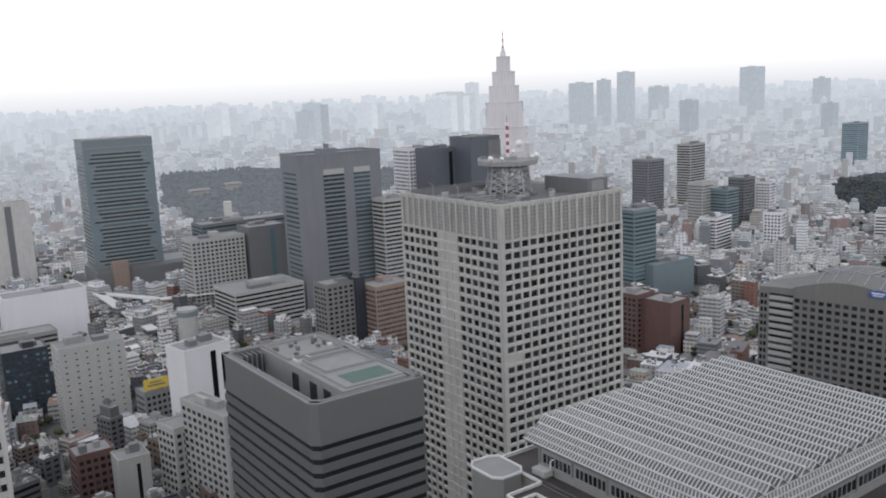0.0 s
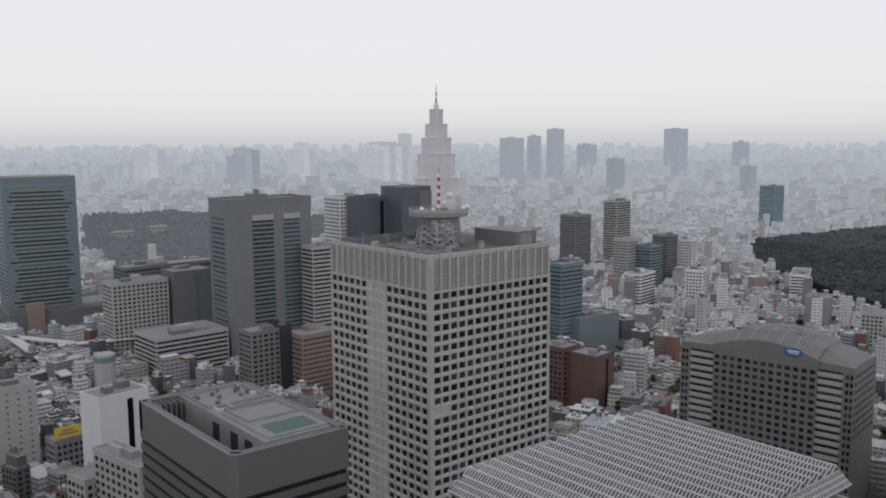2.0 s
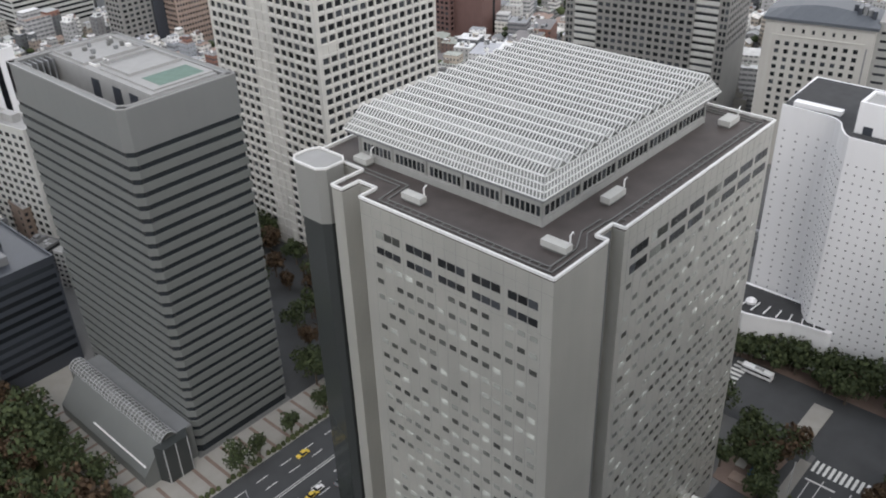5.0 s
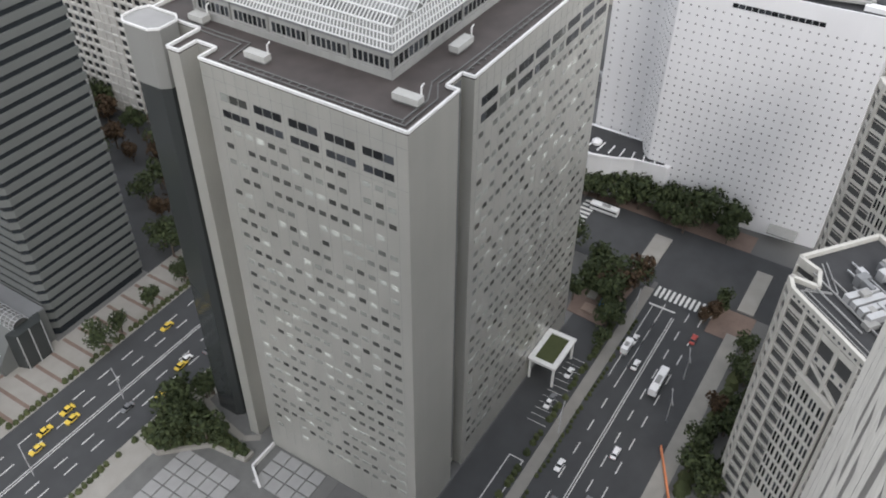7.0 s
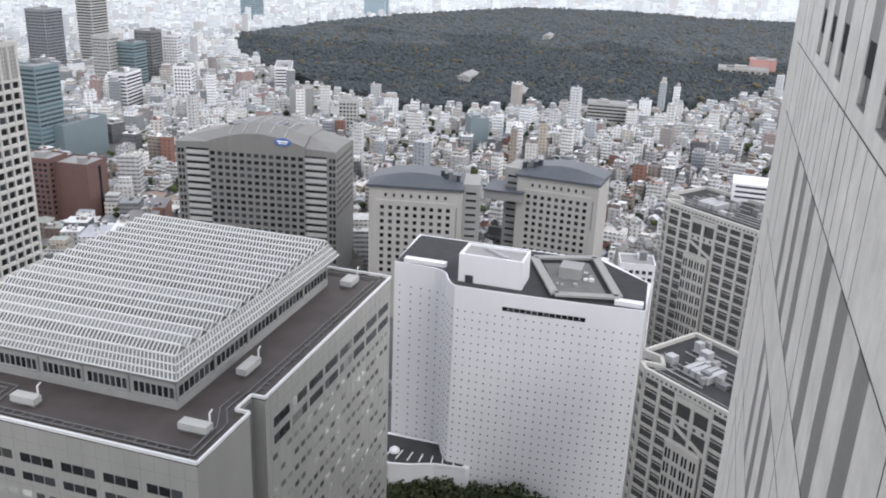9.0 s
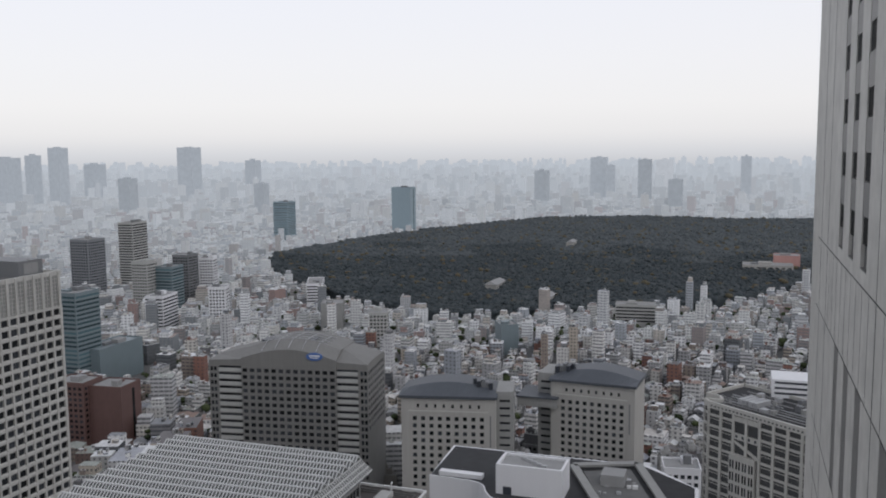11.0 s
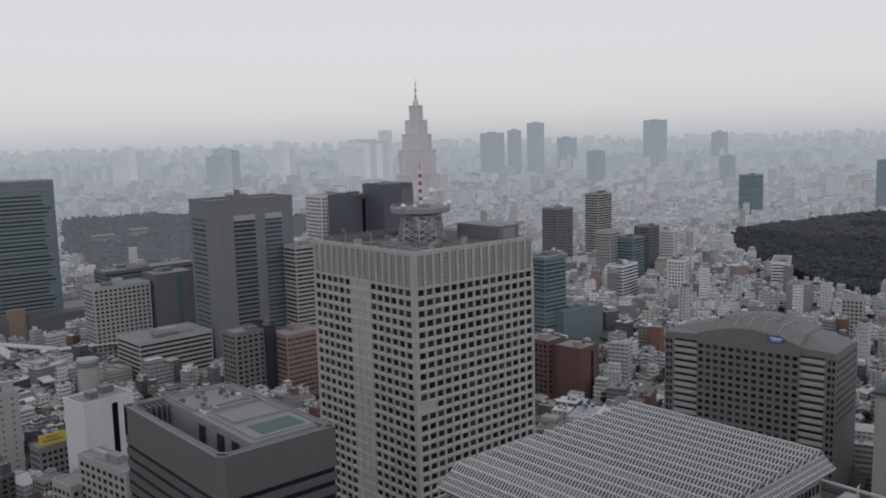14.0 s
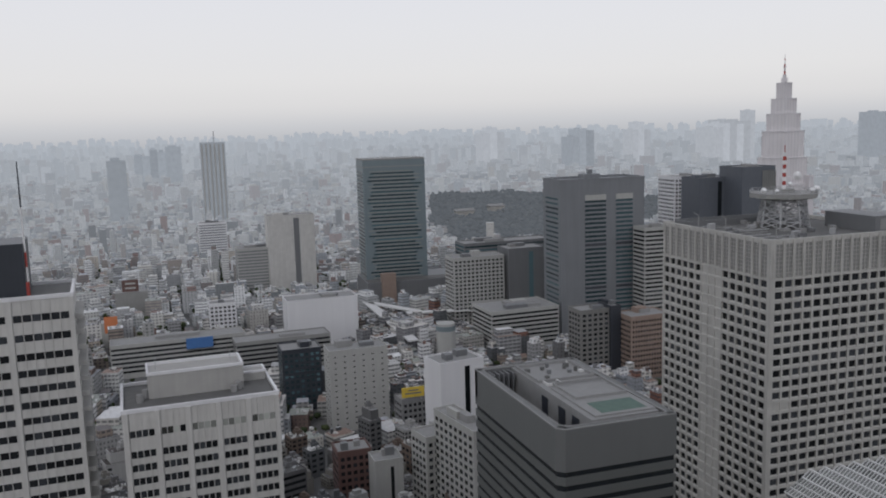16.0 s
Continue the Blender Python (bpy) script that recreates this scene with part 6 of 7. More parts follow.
# ---- vehicles ----
def vehicle(kind, paint_m, label, L, W, H, cab):
    v = thing(kind, 0, 0, 0.07, label, kind, local=True)
    hood = H * 0.52
    if kind == "car":
        part("body", Solid().prism([(-L / 2, -W / 2), (L / 2, -W / 2), (L / 2, W / 2), (-L / 2, W / 2)], 0.3, hood), paint_m, v)
        part("cabin", Solid().prism([(-L * 0.32, -W * 0.47), (L * 0.22, -W * 0.47), (L * 0.22, W * 0.47), (-L * 0.32, W * 0.47)], hood, H - 0.05, [(-L * 0.22, -W * 0.4), (L * 0.1, -W * 0.4), (L * 0.1, W * 0.4), (-L * 0.22, W * 0.4)]), GLASS, v)
        part("roof", Solid().box(-L * 0.22, L * 0.1, -W * 0.4, W * 0.4, H - 0.05, H), paint_m, v)
    else:
        part("body", Solid().box(-L / 2, L / 2, -W / 2, W / 2, 0.4, H), paint_m, v)
        part("window_band", Solid().box(-L / 2 + 0.3, L / 2 + 0.03, -W / 2 - 0.03, W / 2 + 0.03, H * 0.5, H * 0.75), GLASS, v)
        part("roof_unit", Solid().box(-L * 0.2, L * 0.1, -W * 0.3, W * 0.3, H, H + 0.25), PALE_ROOF, v)
    for x in (-L * 0.3, L * 0.3):
        for y in (-W / 2, W / 2):
            w = Solid()
            w.v = [(x + 0.33 * math.cos(a * 0.6283), y + s, 0.33 + 0.33 * math.sin(a * 0.6283)) for s in (-0.1, 0.1) for a in range(10)]
            w.f = [list(range(10)), [19 - k for k in range(10)]] + [[k, (k + 1) % 10, 10 + (k + 1) % 10, 10 + k] for k in range(10)]
            part("wheel", w, TYRE, v)
    for y in (-W * 0.35, W * 0.35):
        part("headlight", Solid().box(L / 2, L / 2 + 0.03, y - 0.15, y + 0.15, 0.55, 0.75), MAST_WHITE, v)
        part("tail_light", Solid().box(-L / 2 - 0.03, -L / 2, y - 0.15, y + 0.15, 0.55, 0.75), LAMP_RED, v)
    return v


taxi = vehicle("car", YELLOW, "yellow taxi saloon on the avenue", 4.6, 1.7, 1.5, 0)
taxi.location = (71.4, 177.3, 0.07)
white_car = vehicle("car", MAST_WHITE, "white car on the avenue", 4.4, 1.7, 1.45, 0)
white_car.location = (186, 44, 0.07)
grey_car = vehicle("car", GREY_PANEL, "dark grey car on the avenue", 4.4, 1.7, 1.45, 0)
grey_car.location = (120, 160, 0.07)
red_car = vehicle("car", RED_PAINT, "red car waiting at the crossing", 4.4, 1.7, 1.45, 0)
red_car.location = (206, 32.5, 0.07)
truck = vehicle("truck", MAST_WHITE, "white box truck on the avenue", 5.6, 2.2, 2.8, 0)
truck.location = (191, 49.2, 0.07)
bus = vehicle("bus", MAST_WHITE, "white city bus on the avenue", 11, 2.5, 3.1, 0)
bus.location = (182.5, 35.3, 0.07)
for x, y in ((79.9, 178), (110.4, 162.5), (78.5, 174.2), (120, 178.4), (66, 174), (99, 159)):
    copy_thing(taxi, pose(x, y, 0.07, 0, 0, 180 if y > 170 else 0))
for x, y in ((196, 48.5), (113, 163), (152, 36), (140, 47.5), (242, 96), (205, 60), (158, 60), (172, 60)):
    copy_thing(white_car, pose(x, y, 0.07, 0, 0, 180 if y > 42 else 0))
for x, y in ((128, 44), (133, 36), (160, 60), (90, 164), (200, 164)):
    copy_thing(grey_car, pose(x, y, 0.07, 0, 0, 180 if y > 42 else 0))
copy_thing(bus, pose(252, 84, 0.07, 0, 0, 90))


# ---- the near houses, each a thing of its own ----
def roof_clutter(s, r, x0, x1, y0, y1, z, n):
    """Cooling units, pipes, hatches and frames scattered over a roof."""
    for _ in range(n):
        a, e = r.uniform(x0, x1), r.uniform(y0, y1)
        w, d, q = r.uniform(0.6, 1.9), r.uniform(0.6, 1.9), r.random()
        if q < 0.62:
            s.box(a - w / 2, a + w / 2, e - d / 2, e + d / 2, z, z + r.uniform(0.6, 1.7))
        elif q < 0.8:
            k = r.uniform(2, 5)
            p = (min(x1, a + k), e, z + 0.45) if r.random() < 0.5 else (a, min(y1, e + k), z + 0.45)
            s.beam((a, e, z + 0.45), p, 0.3)
        elif q < 0.9:
            s.cyl(a, e, w / 2, z, z + r.uniform(1, 2.2), 8)
        else:
            s.beam((a, e, z), (a, e, z + r.uniform(2.5, 5)), 0.16)
    return s


def house_kind(i, w, d, h, wall, style, label):
    t = thing("town_building", 0, 0, -80, label, "building", "small town buildings", local=True)
    r = random.Random(i)
    body = Solid().box(-w / 2, w / 2, -d / 2, d / 2, 0, h)
    top, tw, td = h, w, d
    if i % 3 == 1:                     # the upper storeys step back from the street
        tw, td, top = w - 3.2, d - 3.0, h + 6.2
        body.box(w / 2 - tw, w / 2, d / 2 - td, d / 2, h, top)
    part("wall", body, wall, t)
    part("parapet", parapet(-w / 2, w / 2, -d / 2, d / 2, h, h + 0.9, 0.35), wall, t)
    deck = Solid().box(-w / 2 + 0.35, w / 2 - 0.35, -d / 2 + 0.35, d / 2 - 0.35, h, h + 0.06)
    if top > h:
        deck.box(w / 2 - tw + 0.3, w / 2 - 0.3, d / 2 - td + 0.3, d / 2 - 0.3, top, top + 0.06)
    part("roof_deck", deck, [PALE_ROOF, GREY_ROOF, DARK_ROOF, GREY_ROOF][i % 4], t)
    hut = Solid().box(w * 0.02, w * 0.4, d * 0.05, d * 0.42, top + 0.06, top + r.uniform(2.4, 4))
    hut.box(w * 0.06, w * 0.26, d * 0.12, d * 0.3, top + 2.4, top + r.uniform(4.2, 5.6))
    part("stair_hut", hut, wall, t)
    part("roof_clutter", roof_clutter(Solid(), r, w / 2 - tw + 0.8, w / 2 - 1, d / 2 - td + 0.8, d / 2 - 1, top + 0.06, 16), [STEEL, PALE_ROOF, WHITE_EDGE][i % 3], t, kind="stuff")
    s = Solid()
    for o, u, L in (((-w / 2, d / 2), WEST, d), ((-w / 2, -d / 2), SOUTH, w)):
        n = (u[1], -u[0])
        fl = int(h / 3.3)
        k = max(2, int(L / (2.6 + (i % 3) * 0.7)))
        for f in range(fl):
            zc = h - 1.9 - f * 3.3
            if style == "bands":
                s.slab(o, u, n, 0.8, L - 0.8, zc - 0.7, zc + 0.7, -0.05, 0.06)
            else:
                for c in range(k):
                    if style == "sparse" and (c + f // 9) % 3:
                        continue
                    a = (c + 0.5) * L / k
                    s.slab(o, u, n, a - L / k * 0.28, a + L / k * 0.28, zc - 0.75, zc + 0.75, -0.05, 0.06)
        if style == "balcony":
            bl = Solid()
            for f in range(fl):
                bl.slab(o, u, n, 0.4, L - 0.4, h - 3.6 - f * 3.3, h - 2.5 - f * 3.3, 0, 0.9)
            part("balcony", bl, wall, t, kind="stuff")
    part("window_field", s, GLASS, t, kind="stuff")
    return t


HW = [paint("house_white", (0.32, 0.32, 0.312), 0.8, 0.12, 0.2, 0.15, 0.1, 0, 0.15), paint("house_cream", (0.22, 0.21, 0.19), 0.8, 0.12, 0.2, 0.15, 0.1, 0, 0.2), paint("house_grey", (0.13, 0.13, 0.132), 0.8, 0.12, 0.2, 0.15, 0.1, 0, 0.25), paint("house_brown", (0.13, 0.098, 0.08), 0.8, 0.12, 0.2, 0.15, 0.1, 0, 0.3), paint("house_dark", (0.09, 0.095, 0.10), 0.7, 0.12, 0.2, 0.1, 0.1, 0, 0.3)]
specs = [(14, 12, 24, 0, "grid", "white"), (12, 16, 26, 0, "balcony", "white balconied"), (10, 12, 20, 1, "grid", "cream tiled"), (16, 14, 25, 2, "bands", "grey banded"), (9, 14, 27, 2, "grid", "slim grey"), (12, 12, 22, 3, "grid", "brown tiled"), (14, 18, 22, 0, "bands", "white banded"), (11, 10, 12, 1, "balcony", "low cream balconied"), (13, 13, 28, 4, "bands", "dark glass-fronted"), (10, 10, 10, 2, "grid", "low grey"), (18, 12, 16, 0, "sparse", "wide white"), (9, 9, 16, 4, "grid", "small dark"), (13, 15, 20, 3, "sparse", "brown blank-walled"), (8, 11, 14, 1, "sparse", "small cream"), (15, 11, 13, 2, "bands", "low grey banded")]
protos = [house_kind(i, w, d, h, HW[m], st, n + " town building with rooftop plant") for i, (w, d, h, m, st, n) in enumerate(specs)]

KEEP = []          # footprints kept clear: x, y, radius
for ob in list(scene.objects):
    if ob.parent is None and ob.type == 'EMPTY' and ob.get("category") in ("building", "office tower", "office building", "hotel", "skyscraper", "building wing") and ob.location.z > -1:
        zs = [c for c in ob.children if c.name.startswith(("wall", "tier", "podium"))]
        r = max((max(c.dimensions.x, c.dimensions.y) for c in zs), default=20) * 0.58
        KEEP.append((ob.location.x, ob.location.y, r))
FOREST_PLAN = [(1302, 765), (1134, 603), (1034, 475), (979, 360), (981, 275), (1058, 187), (1119, 67), (1208, -16), (1342, -103), (1500, -330), (2700, -420), (2592, -178), (2560, 64), (2629, 229), (2518, 545), (2087, 742), (1794, 825), (1462, 859)]
GARDEN_PLAN = [(483, 1558), (456, 1347), (603, 1301), (898, 1402), (1153, 1800), (952, 2052), (922, 2310), (699, 2246)]


def inside(x, y, poly):
    odd = False
    for (ax, ay), (bx, by) in zip(poly, poly[1:] + poly[:1]):
        if (ay > y) != (by > y) and x < (bx - ax) * (y - ay) / (by - ay) + ax:
            odd = not odd
    return odd


def free(x, y, pad):
    if -80 < x < 445 and y < 300 and not (x > 300 and y > 120 and y < 300 and x < 400):
        return False
    if -110 < x < 40 and y < 345 or (150 < y < 190 and x < 440):
        return False
    if x < 300 and 196 < y < 330 and x > 190 or x < 80 and y < 300:
        return False
    if inside(x, y, FOREST_PLAN) or inside(x, y, GARDEN_PLAN):
        return False
    for a, b2, r in KEEP:
        if (x - a) ** 2 + (y - b2) ** 2 < (r + pad) ** 2:
            return False
    return True


# districts, each with its own street grid
rng = random.Random(21)
CELL = 210.0
HEART = {(i, j): (i * CELL + rng.uniform(-70, 70), j * CELL + rng.uniform(-70, 70), rng.uniform(-16, 26), rng.uniform(10.2, 13.2), rng.uniform(0.75, 1.3)) for i in range(-8, 18) for j in range(-8, 18)}
spots = []
for (i, j), (hx, hy, turn, plot, tall) in HEART.items():
    ca, sa = math.cos(radians(turn)), math.sin(radians(turn))
    around = [HEART[(i + p, j + q)] for p in (-1, 0, 1) for q in (-1, 0, 1) if (p or q) and (i + p, j + q) in HEART]
    big = 17.0 if math.hypot(hx, hy) < 640 else plot
    for p in range(-14, 15):
        for q in range(-14, 15):
            gx, gy = p * big + (p // 3) * 4.5 + rng.uniform(-1.3, 1.3), q * big + (q // 2) * 4.5 + rng.uniform(-1.3, 1.3)
            x, y = hx + gx * ca - gy * sa, hy + gx * sa + gy * ca
            d = math.hypot(x, y)
            if d < 300 or d > 2350 or not -14 < math.degrees(math.atan2(x, y)) < 99:
                continue
            mine = (x - hx) ** 2 + (y - hy) ** 2
            if any((x - o[0]) ** 2 + (y - o[1]) ** 2 < mine for o in around) or not free(x, y, 7) or rng.random() < 0.05:
                continue
            spots.append((d, x, y, turn, tall, big))
spots.sort()
near, rest = 0, []
for d, x, y, turn, tall, plot in spots:
    if near < 255:
        q = protos[rng.randrange(len(protos))]
        s = rng.uniform(0.8, 1.15)
        copy_thing(q, pose(x, y, 0, 0, 0, turn + rng.uniform(-3, 3)) @ Matrix.Diagonal((s, s, s * rng.uniform(0.55, 1.15), 1)))
        near += 1
    else:
        rest.append((d, x, y, turn, tall, plot))
for k, q in enumerate(protos):
    q.location = (-60 + 16 * k, 385 + 4 * (k % 2), 0)


def city_mesh(name, items, material, label, category="buildings", kind="stuff"):
    """Town blocks: a body, often a lower or stepped-back wing, a hut and plant on the roof, or a pitched roof."""
    V, F = [], []
    r = random.Random(31)

    def block(x, y, ca, sa, bx, by, ww, ee, z0, z1, ridge=0.0):
        k = len(V)
        for z in (z0, z1):
            for sx, sy in ((-1, -1), (1, -1), (1, 1), (-1, 1)):
                lx, ly = bx + sx * ww, by + sy * ee
                V.append((x + lx * ca - ly * sa, y + lx * sa + ly * ca, z))
        F.extend([(k, k + 1, k + 5, k + 4), (k + 1, k + 2, k + 6, k + 5), (k + 2, k + 3, k + 7, k + 6), (k + 3, k, k + 4, k + 7)])
        if ridge:
            for sx in (-1, 1):
                lx = bx + sx * ww * 0.96
                V.append((x + lx * ca - by * sa, y + lx * sa + by * ca, z1 + ridge))
            F.extend([(k + 4, k + 5, k + 9, k + 8), (k + 6, k + 7, k + 8, k + 9), (k + 5, k + 6, k + 9), (k + 7, k + 4, k + 8)])
        else:
            F.append((k + 4, k + 5, k + 6, k + 7))
    for d, x, y, turn, tall, plot in items:
        w, e = plot * r.uniform(0.30, 0.47), plot * r.uniform(0.30, 0.47)
        h = r.choice((5.5, 6, 6, 6.5, 7, 8, 9, 10, 12, 15, 18)) * r.uniform(0.85, 1.2) * tall
        q = r.random()
        if q < 0.07:
            w, e, h = w * r.uniform(1.2, 2.2), e * r.uniform(1.1, 1.7), r.uniform(14, 28)
        elif q < 0.085:
            h = r.uniform(28, 48)
        a = radians(turn + r.uniform(-4, 4))
        ca, sa = math.cos(a), math.sin(a)
        if h < 9.5 and r.random() < 0.55:
            block(x, y, ca, sa, 0, 0, w, e, 0, h, r.uniform(1.2, 2.4))
            continue
        block(x, y, ca, sa, 0, 0, w, e, 0, h)
        if r.random() < 0.4:
            block(x, y, ca, sa, r.uniform(-0.3, 0.3) * w, r.uniform(-0.3, 0.3) * e, w * r.uniform(0.5, 0.75), e * r.uniform(0.5, 0.8), h - 0.1, h + r.uniform(2.5, 6))
        if d < 1700:
            for _ in range(r.randrange(1, 3) + (d < 1100) * 2):
                block(x, y, ca, sa, r.uniform(-w, w) * 0.75, r.uniform(-e, e) * 0.75, r.uniform(0.5, 1.7), r.uniform(0.5, 1.7), h - 0.1, h + r.uniform(0.8, 3.2))
        if r.random() < 0.35:
            block(x, y, ca, sa, w * r.uniform(0.9, 1.2), e * r.uniform(-0.4, 0.4), w * 0.4, e * 0.5, 0, h * r.uniform(0.4, 0.8))
    me = bpy.data.meshes.new(name)
    me.from_pydata(V, [], F)
    me.materials.append(material)
    return tagged(new(name, me), label, category, kind=kind)


PAL = [(0.627, 0.627, 0.61), (0.448, 0.437, 0.409), (0.314, 0.314, 0.308), (0.72, 0.72, 0.72), (0.403, 0.358, 0.302), (0.213, 0.213, 0.218), (0.538, 0.532, 0.515), (0.179, 0.129, 0.112), (0.582, 0.56, 0.515), (0.28, 0.297, 0.319), (0.72, 0.72, 0.72), (0.112, 0.118, 0.123), (0.37, 0.37, 0.358), (0.269, 0.224, 0.19), (0.493, 0.493, 0.493), (0.224, 0.112, 0.084), (0.672, 0.661, 0.638), (0.336, 0.336, 0.336)]
CITY = city_paint("town_walls", PAL)
city_mesh("town", [q for q in rest if q[0] < 900], CITY, "dense low white and grey town buildings")
# From 900 m on, haze is painted into the walls as emission.
city_mesh("town", [q for q in rest if 900 <= q[0] < 1350], city_paint("far_town_walls_hazed", PAL, 0.7, 0.12), "dense distant white and grey town buildings")
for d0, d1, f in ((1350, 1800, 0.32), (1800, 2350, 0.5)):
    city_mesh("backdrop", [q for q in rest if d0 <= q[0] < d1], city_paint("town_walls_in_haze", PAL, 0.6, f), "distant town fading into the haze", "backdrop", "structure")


# ---- woods ----
def canopy(name, plan, n, r0, r1, h0, h1, material, label, seed, keep=None, flat=0.8):
    r = random.Random(seed)
    bm = bmesh.new()
    bmesh.ops.create_icosphere(bm, subdivisions=1, radius=1)
    base = [v.co.copy() for v in bm.verts]
    tri = [[v.index for v in f.verts] for f in bm.faces]
    bm.free()
    xs, ys = [p[0] for p in plan], [p[1] for p in plan]
    V, F, k = [], [], 0
    while k < n:
        x, y = r.uniform(min(xs), max(xs)), r.uniform(min(ys), max(ys))
        if not inside(x, y, plan) or (keep and not keep(x, y)):
            continue
        k += 1
        q, h = r.uniform(r0, r1), r.uniform(h0, h1) * (1 + 0.12 * noise.noise((x / 90, y / 90, seed)))
        o = len(V)
        for c in base:
            j = r.uniform(0.68, 1.22)
            V.append((x + c.x * q * j, y + c.y * q * j, h + (c.z * q * j - q) * flat))
        F += [[o + i for i in t_] for t_ in tri]
    me = bpy.data.meshes.new(name)
    me.from_pydata(V, [], F)
    me.polygons.foreach_set("use_smooth", [True] * len(F))
    me.materials.append(material)
    return tagged(new(name, me), label, "trees", kind="stuff")


canopy("forest", FOREST_PLAN, 30000, 1.8, 5.2, 13.0, 18, FOREST, "dark green dense shrine forest canopy", 3, lambda x, y: math.hypot(x, y) < 1700 + 330 * noise.noise((x / 160, y / 160, 1)), 0.8)
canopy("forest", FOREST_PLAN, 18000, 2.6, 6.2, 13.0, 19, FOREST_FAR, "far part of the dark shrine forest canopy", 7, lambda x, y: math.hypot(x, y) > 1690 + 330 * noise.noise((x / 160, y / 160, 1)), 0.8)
canopy("forest", FOREST_PLAN, 900, 3, 6, 16, 19.5, FOREST_DRY, "brownish turning trees in the forest", 4, None, 0.6)
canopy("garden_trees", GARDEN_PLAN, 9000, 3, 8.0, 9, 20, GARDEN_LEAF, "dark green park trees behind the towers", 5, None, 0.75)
town_plan = [(-100, 400), (300, 340), (460, 300), (500, 60), (700, -60), (1200, -60), (1000, 400), (1300, 900), (600, 1300), (-200, 1400)]
canopy("town_trees", town_plan, 3600, 1.8, 4.2, 6, 12, LEAF, "dark green trees scattered among the houses", 6, lambda x, y: free(x, y, 0))
# added fill under the crowns, raised in the forest so gaps stay light
f = Solid()
f.prism(FOREST_PLAN, -0.4, 13.6)
f.prism(GARDEN_PLAN[::-1], -0.4, 5)
single("woodland_floor", f, FOREST, 1700, 300, "leaf-coloured fill under the tree crowns", "ground", kind="structure")
# pale halls and glass houses in the woods
for x, y, w, d, h in ((1760, 330, 40, 14, 21), (1090, 235, 30, 12, 20), (1180, 330, 46, 16, 20), (690, 1740, 34, 18, 24), (600, 1690, 40, 14, 23)):
    s = thing("shrine_hall", x, y, 0, "pale roofed hall among the trees", "hall", local=True)
    part("hall_wall", Solid().box(-w / 2, w / 2, -d / 2, d / 2, 0, h), CREAM, s)
    part("hall_roof", Solid().prism([(-w / 2 - 2, -d / 2 - 2), (w / 2 + 2, -d / 2 - 2), (w / 2 + 2, d / 2 + 2), (-w / 2 - 2, d / 2 + 2)], h, h + 4, [(-w / 2, -1), (w / 2, -1), (w / 2, 1), (-w / 2, 1)]), PALE_ROOF, s)

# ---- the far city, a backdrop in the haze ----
# Three depths of painted haze, each emitting more and reflecting less.
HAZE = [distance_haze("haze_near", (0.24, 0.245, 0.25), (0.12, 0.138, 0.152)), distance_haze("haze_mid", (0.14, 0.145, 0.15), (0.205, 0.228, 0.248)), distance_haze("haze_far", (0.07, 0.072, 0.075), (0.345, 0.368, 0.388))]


def far_city(d0, d1, n, haze, seed, low=0, high=0):
    """One band of the far city: its ground and blocks that thin out towards the horizon."""
    r = random.Random(seed)
    items = []
    for _ in range(n):
        az, d = radians(r.uniform(-17, 101)), 1 / r.uniform(1 / d1, 1 / d0)
        x, y = d * math.sin(az), d * math.cos(az)
        if not inside(x, y, FOREST_PLAN):
            items.append((d, x, y, r.uniform(-20, 30), r.choice((0.8, 1.0, 1.2, 1.6, 2.0, 2.6)) * (1 + d / 9000), 12 + d / 190))
    # Haze emission sits in the wall colour, brighter in the last bands.
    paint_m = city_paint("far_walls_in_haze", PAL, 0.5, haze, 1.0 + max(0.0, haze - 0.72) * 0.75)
    if high:
        far = Solid()
        for d, x, y, turn, tall, plot in items:
            w, e = r.uniform(5, 17), r.uniform(5, 17)
            h = low + (high - low) * r.random() ** 1.7
            far.box(x - w, x + w, y - e, y + e, 0, h)
            if r.random() < 0.4:
                far.box(x - w * 0.5, x + w * 0.4, y - e * 0.5, y + e * 0.5, h, h + r.uniform(3, 9))
        me = bpy.data.meshes.new("backdrop")
        me.from_pydata(far.v, [], far.f)
        me.materials.append(paint_m)
        tagged(new("backdrop", me), "pale hazy high-rise skyline along the horizon", "backdrop", kind="structure")
    else:
        city_mesh("backdrop", items, paint_m, "pale hazy distant city to the horizon", "backdrop", "structure")
    # Ground sheet that emits painted haze between the far blocks.
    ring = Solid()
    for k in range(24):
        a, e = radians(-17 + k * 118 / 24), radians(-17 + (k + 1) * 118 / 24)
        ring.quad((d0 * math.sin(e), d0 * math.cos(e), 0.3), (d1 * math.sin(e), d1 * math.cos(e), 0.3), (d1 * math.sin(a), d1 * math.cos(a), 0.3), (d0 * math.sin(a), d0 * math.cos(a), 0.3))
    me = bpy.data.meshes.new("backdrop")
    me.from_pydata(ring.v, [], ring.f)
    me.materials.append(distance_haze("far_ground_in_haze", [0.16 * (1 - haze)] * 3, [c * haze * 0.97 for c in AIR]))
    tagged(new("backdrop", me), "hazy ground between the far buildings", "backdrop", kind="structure")


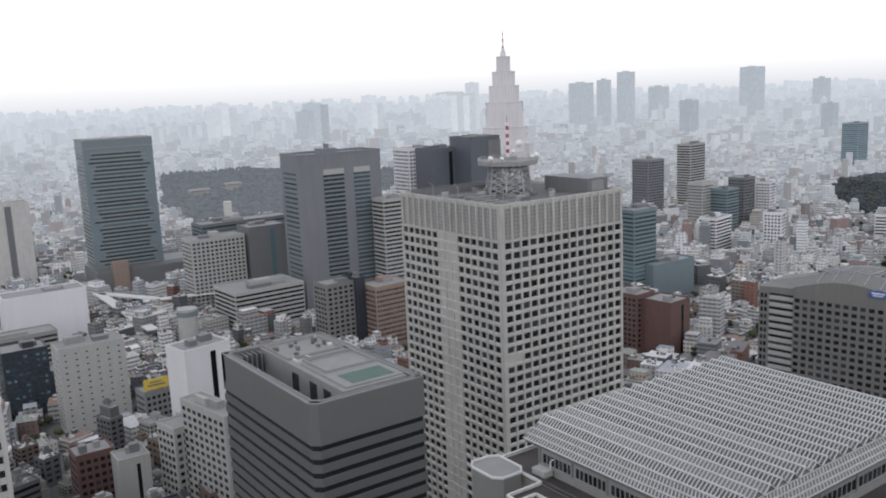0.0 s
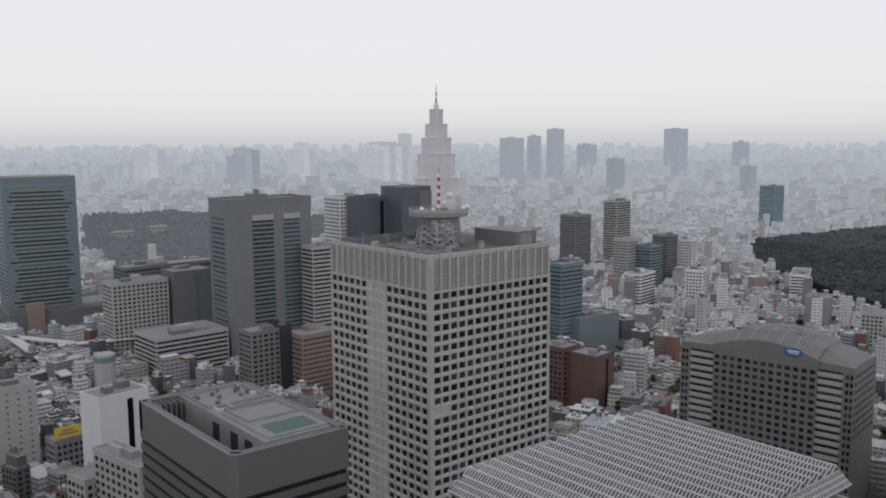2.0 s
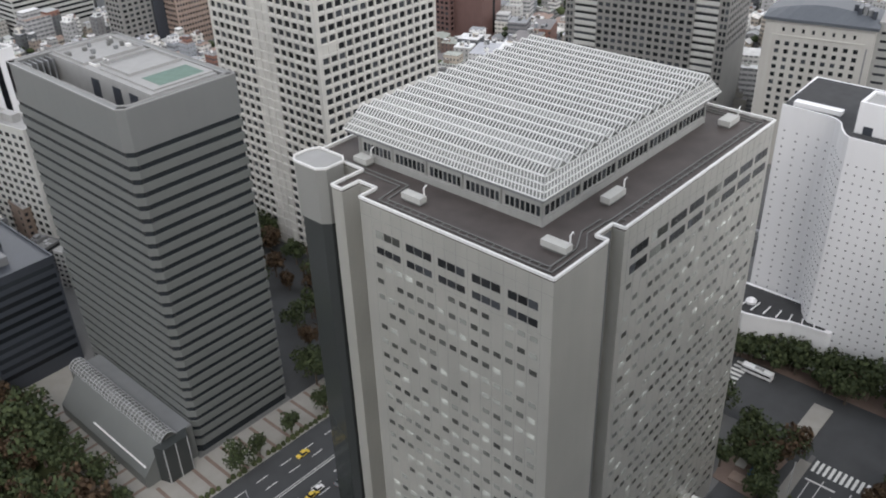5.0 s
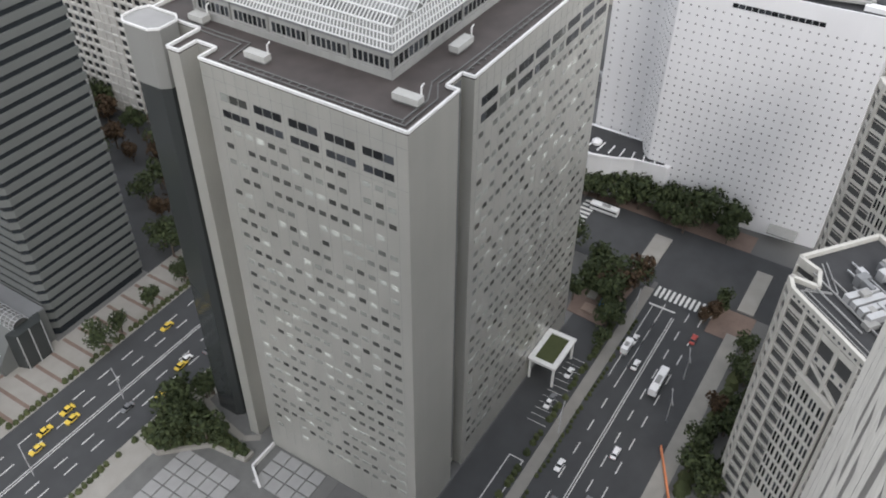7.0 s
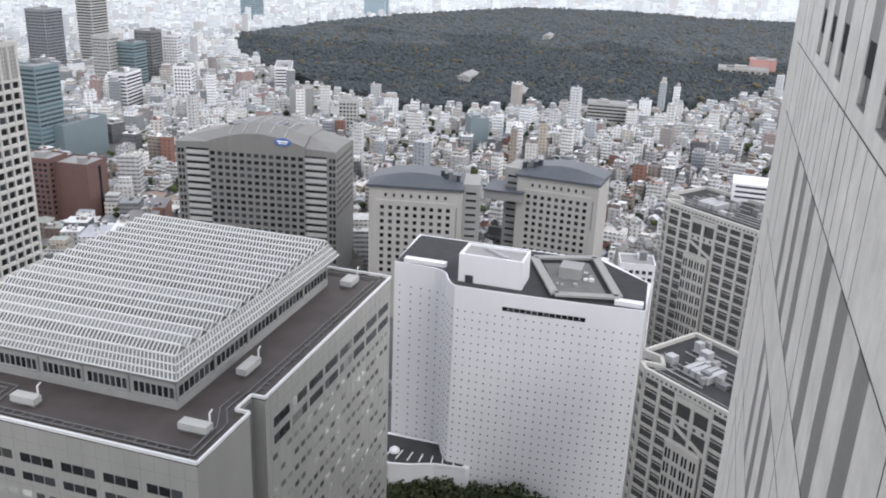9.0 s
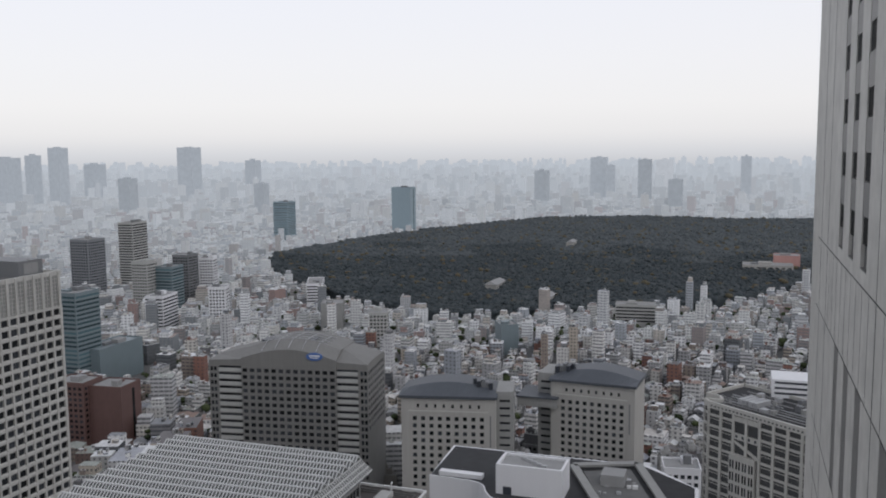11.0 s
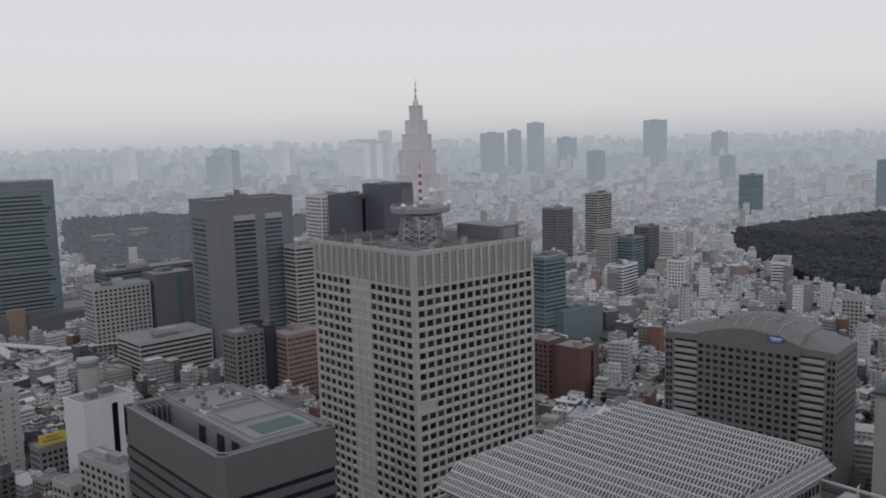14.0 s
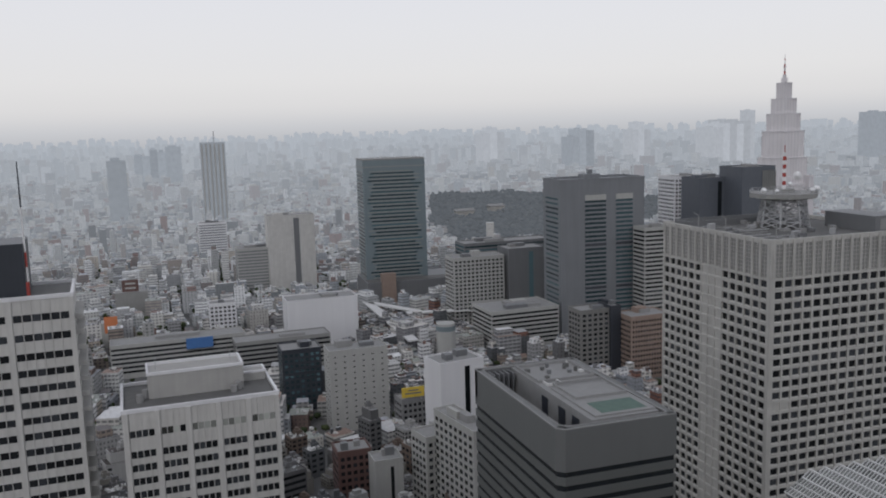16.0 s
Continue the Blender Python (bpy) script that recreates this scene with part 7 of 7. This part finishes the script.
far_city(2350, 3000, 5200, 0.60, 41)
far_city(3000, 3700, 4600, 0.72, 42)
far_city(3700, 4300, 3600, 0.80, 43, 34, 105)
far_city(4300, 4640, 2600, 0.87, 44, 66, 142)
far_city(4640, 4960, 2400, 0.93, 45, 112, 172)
# single far towers on the skyline
def far_tower(x, y, w, h):
    """Stepped slabs of unequal height, the wider the more of them."""
    r, s = random.Random(int(x + 3 * y)), Solid()
    n = 1 if w < 72 else 3 if w < 100 else 5
    for k in range(n):
        a, q = x - w / 2 + k * w / n, h * (1 if k == n // 2 else r.uniform(0.8, 0.97))
        s.box(a, a + w / n - (n > 1), y - w / 2 - 4 * k, y + w / 2, 0, q).box(a + w / n * 0.2, a + w / n * 0.7, y - w / 8, y + w / 8, q, q + r.uniform(3, 8))
    return s


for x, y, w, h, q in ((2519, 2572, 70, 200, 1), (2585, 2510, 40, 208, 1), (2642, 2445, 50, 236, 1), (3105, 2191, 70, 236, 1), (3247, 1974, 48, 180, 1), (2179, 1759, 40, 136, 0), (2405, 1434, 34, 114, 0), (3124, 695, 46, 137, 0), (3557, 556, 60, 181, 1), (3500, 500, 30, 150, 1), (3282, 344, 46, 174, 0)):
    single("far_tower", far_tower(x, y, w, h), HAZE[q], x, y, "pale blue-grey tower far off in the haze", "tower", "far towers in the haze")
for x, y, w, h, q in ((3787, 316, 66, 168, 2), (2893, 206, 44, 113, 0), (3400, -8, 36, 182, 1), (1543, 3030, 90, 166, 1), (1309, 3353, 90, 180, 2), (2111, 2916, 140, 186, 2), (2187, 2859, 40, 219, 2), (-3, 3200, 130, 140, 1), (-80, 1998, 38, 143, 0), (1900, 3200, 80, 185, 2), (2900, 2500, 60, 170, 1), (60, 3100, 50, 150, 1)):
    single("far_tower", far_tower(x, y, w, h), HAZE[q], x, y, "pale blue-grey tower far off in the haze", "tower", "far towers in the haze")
s = thing("ribbed_high_rise", 122, 1996, 0, "tall pale ribbed apartment high-rise in the haze", "high-rise")
# The wall carries painted haze; the ribs and mast do not.
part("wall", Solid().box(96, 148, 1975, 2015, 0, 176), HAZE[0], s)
for k in range(6):
    part("rib", Solid().box(97 + 9 * k, 100 + 9 * k, 1973.5, 1975, 0, 172), CONCRETE, s)
part("mast", Solid().box(125, 127, 1994, 1996, 176, 200), STEEL, s)
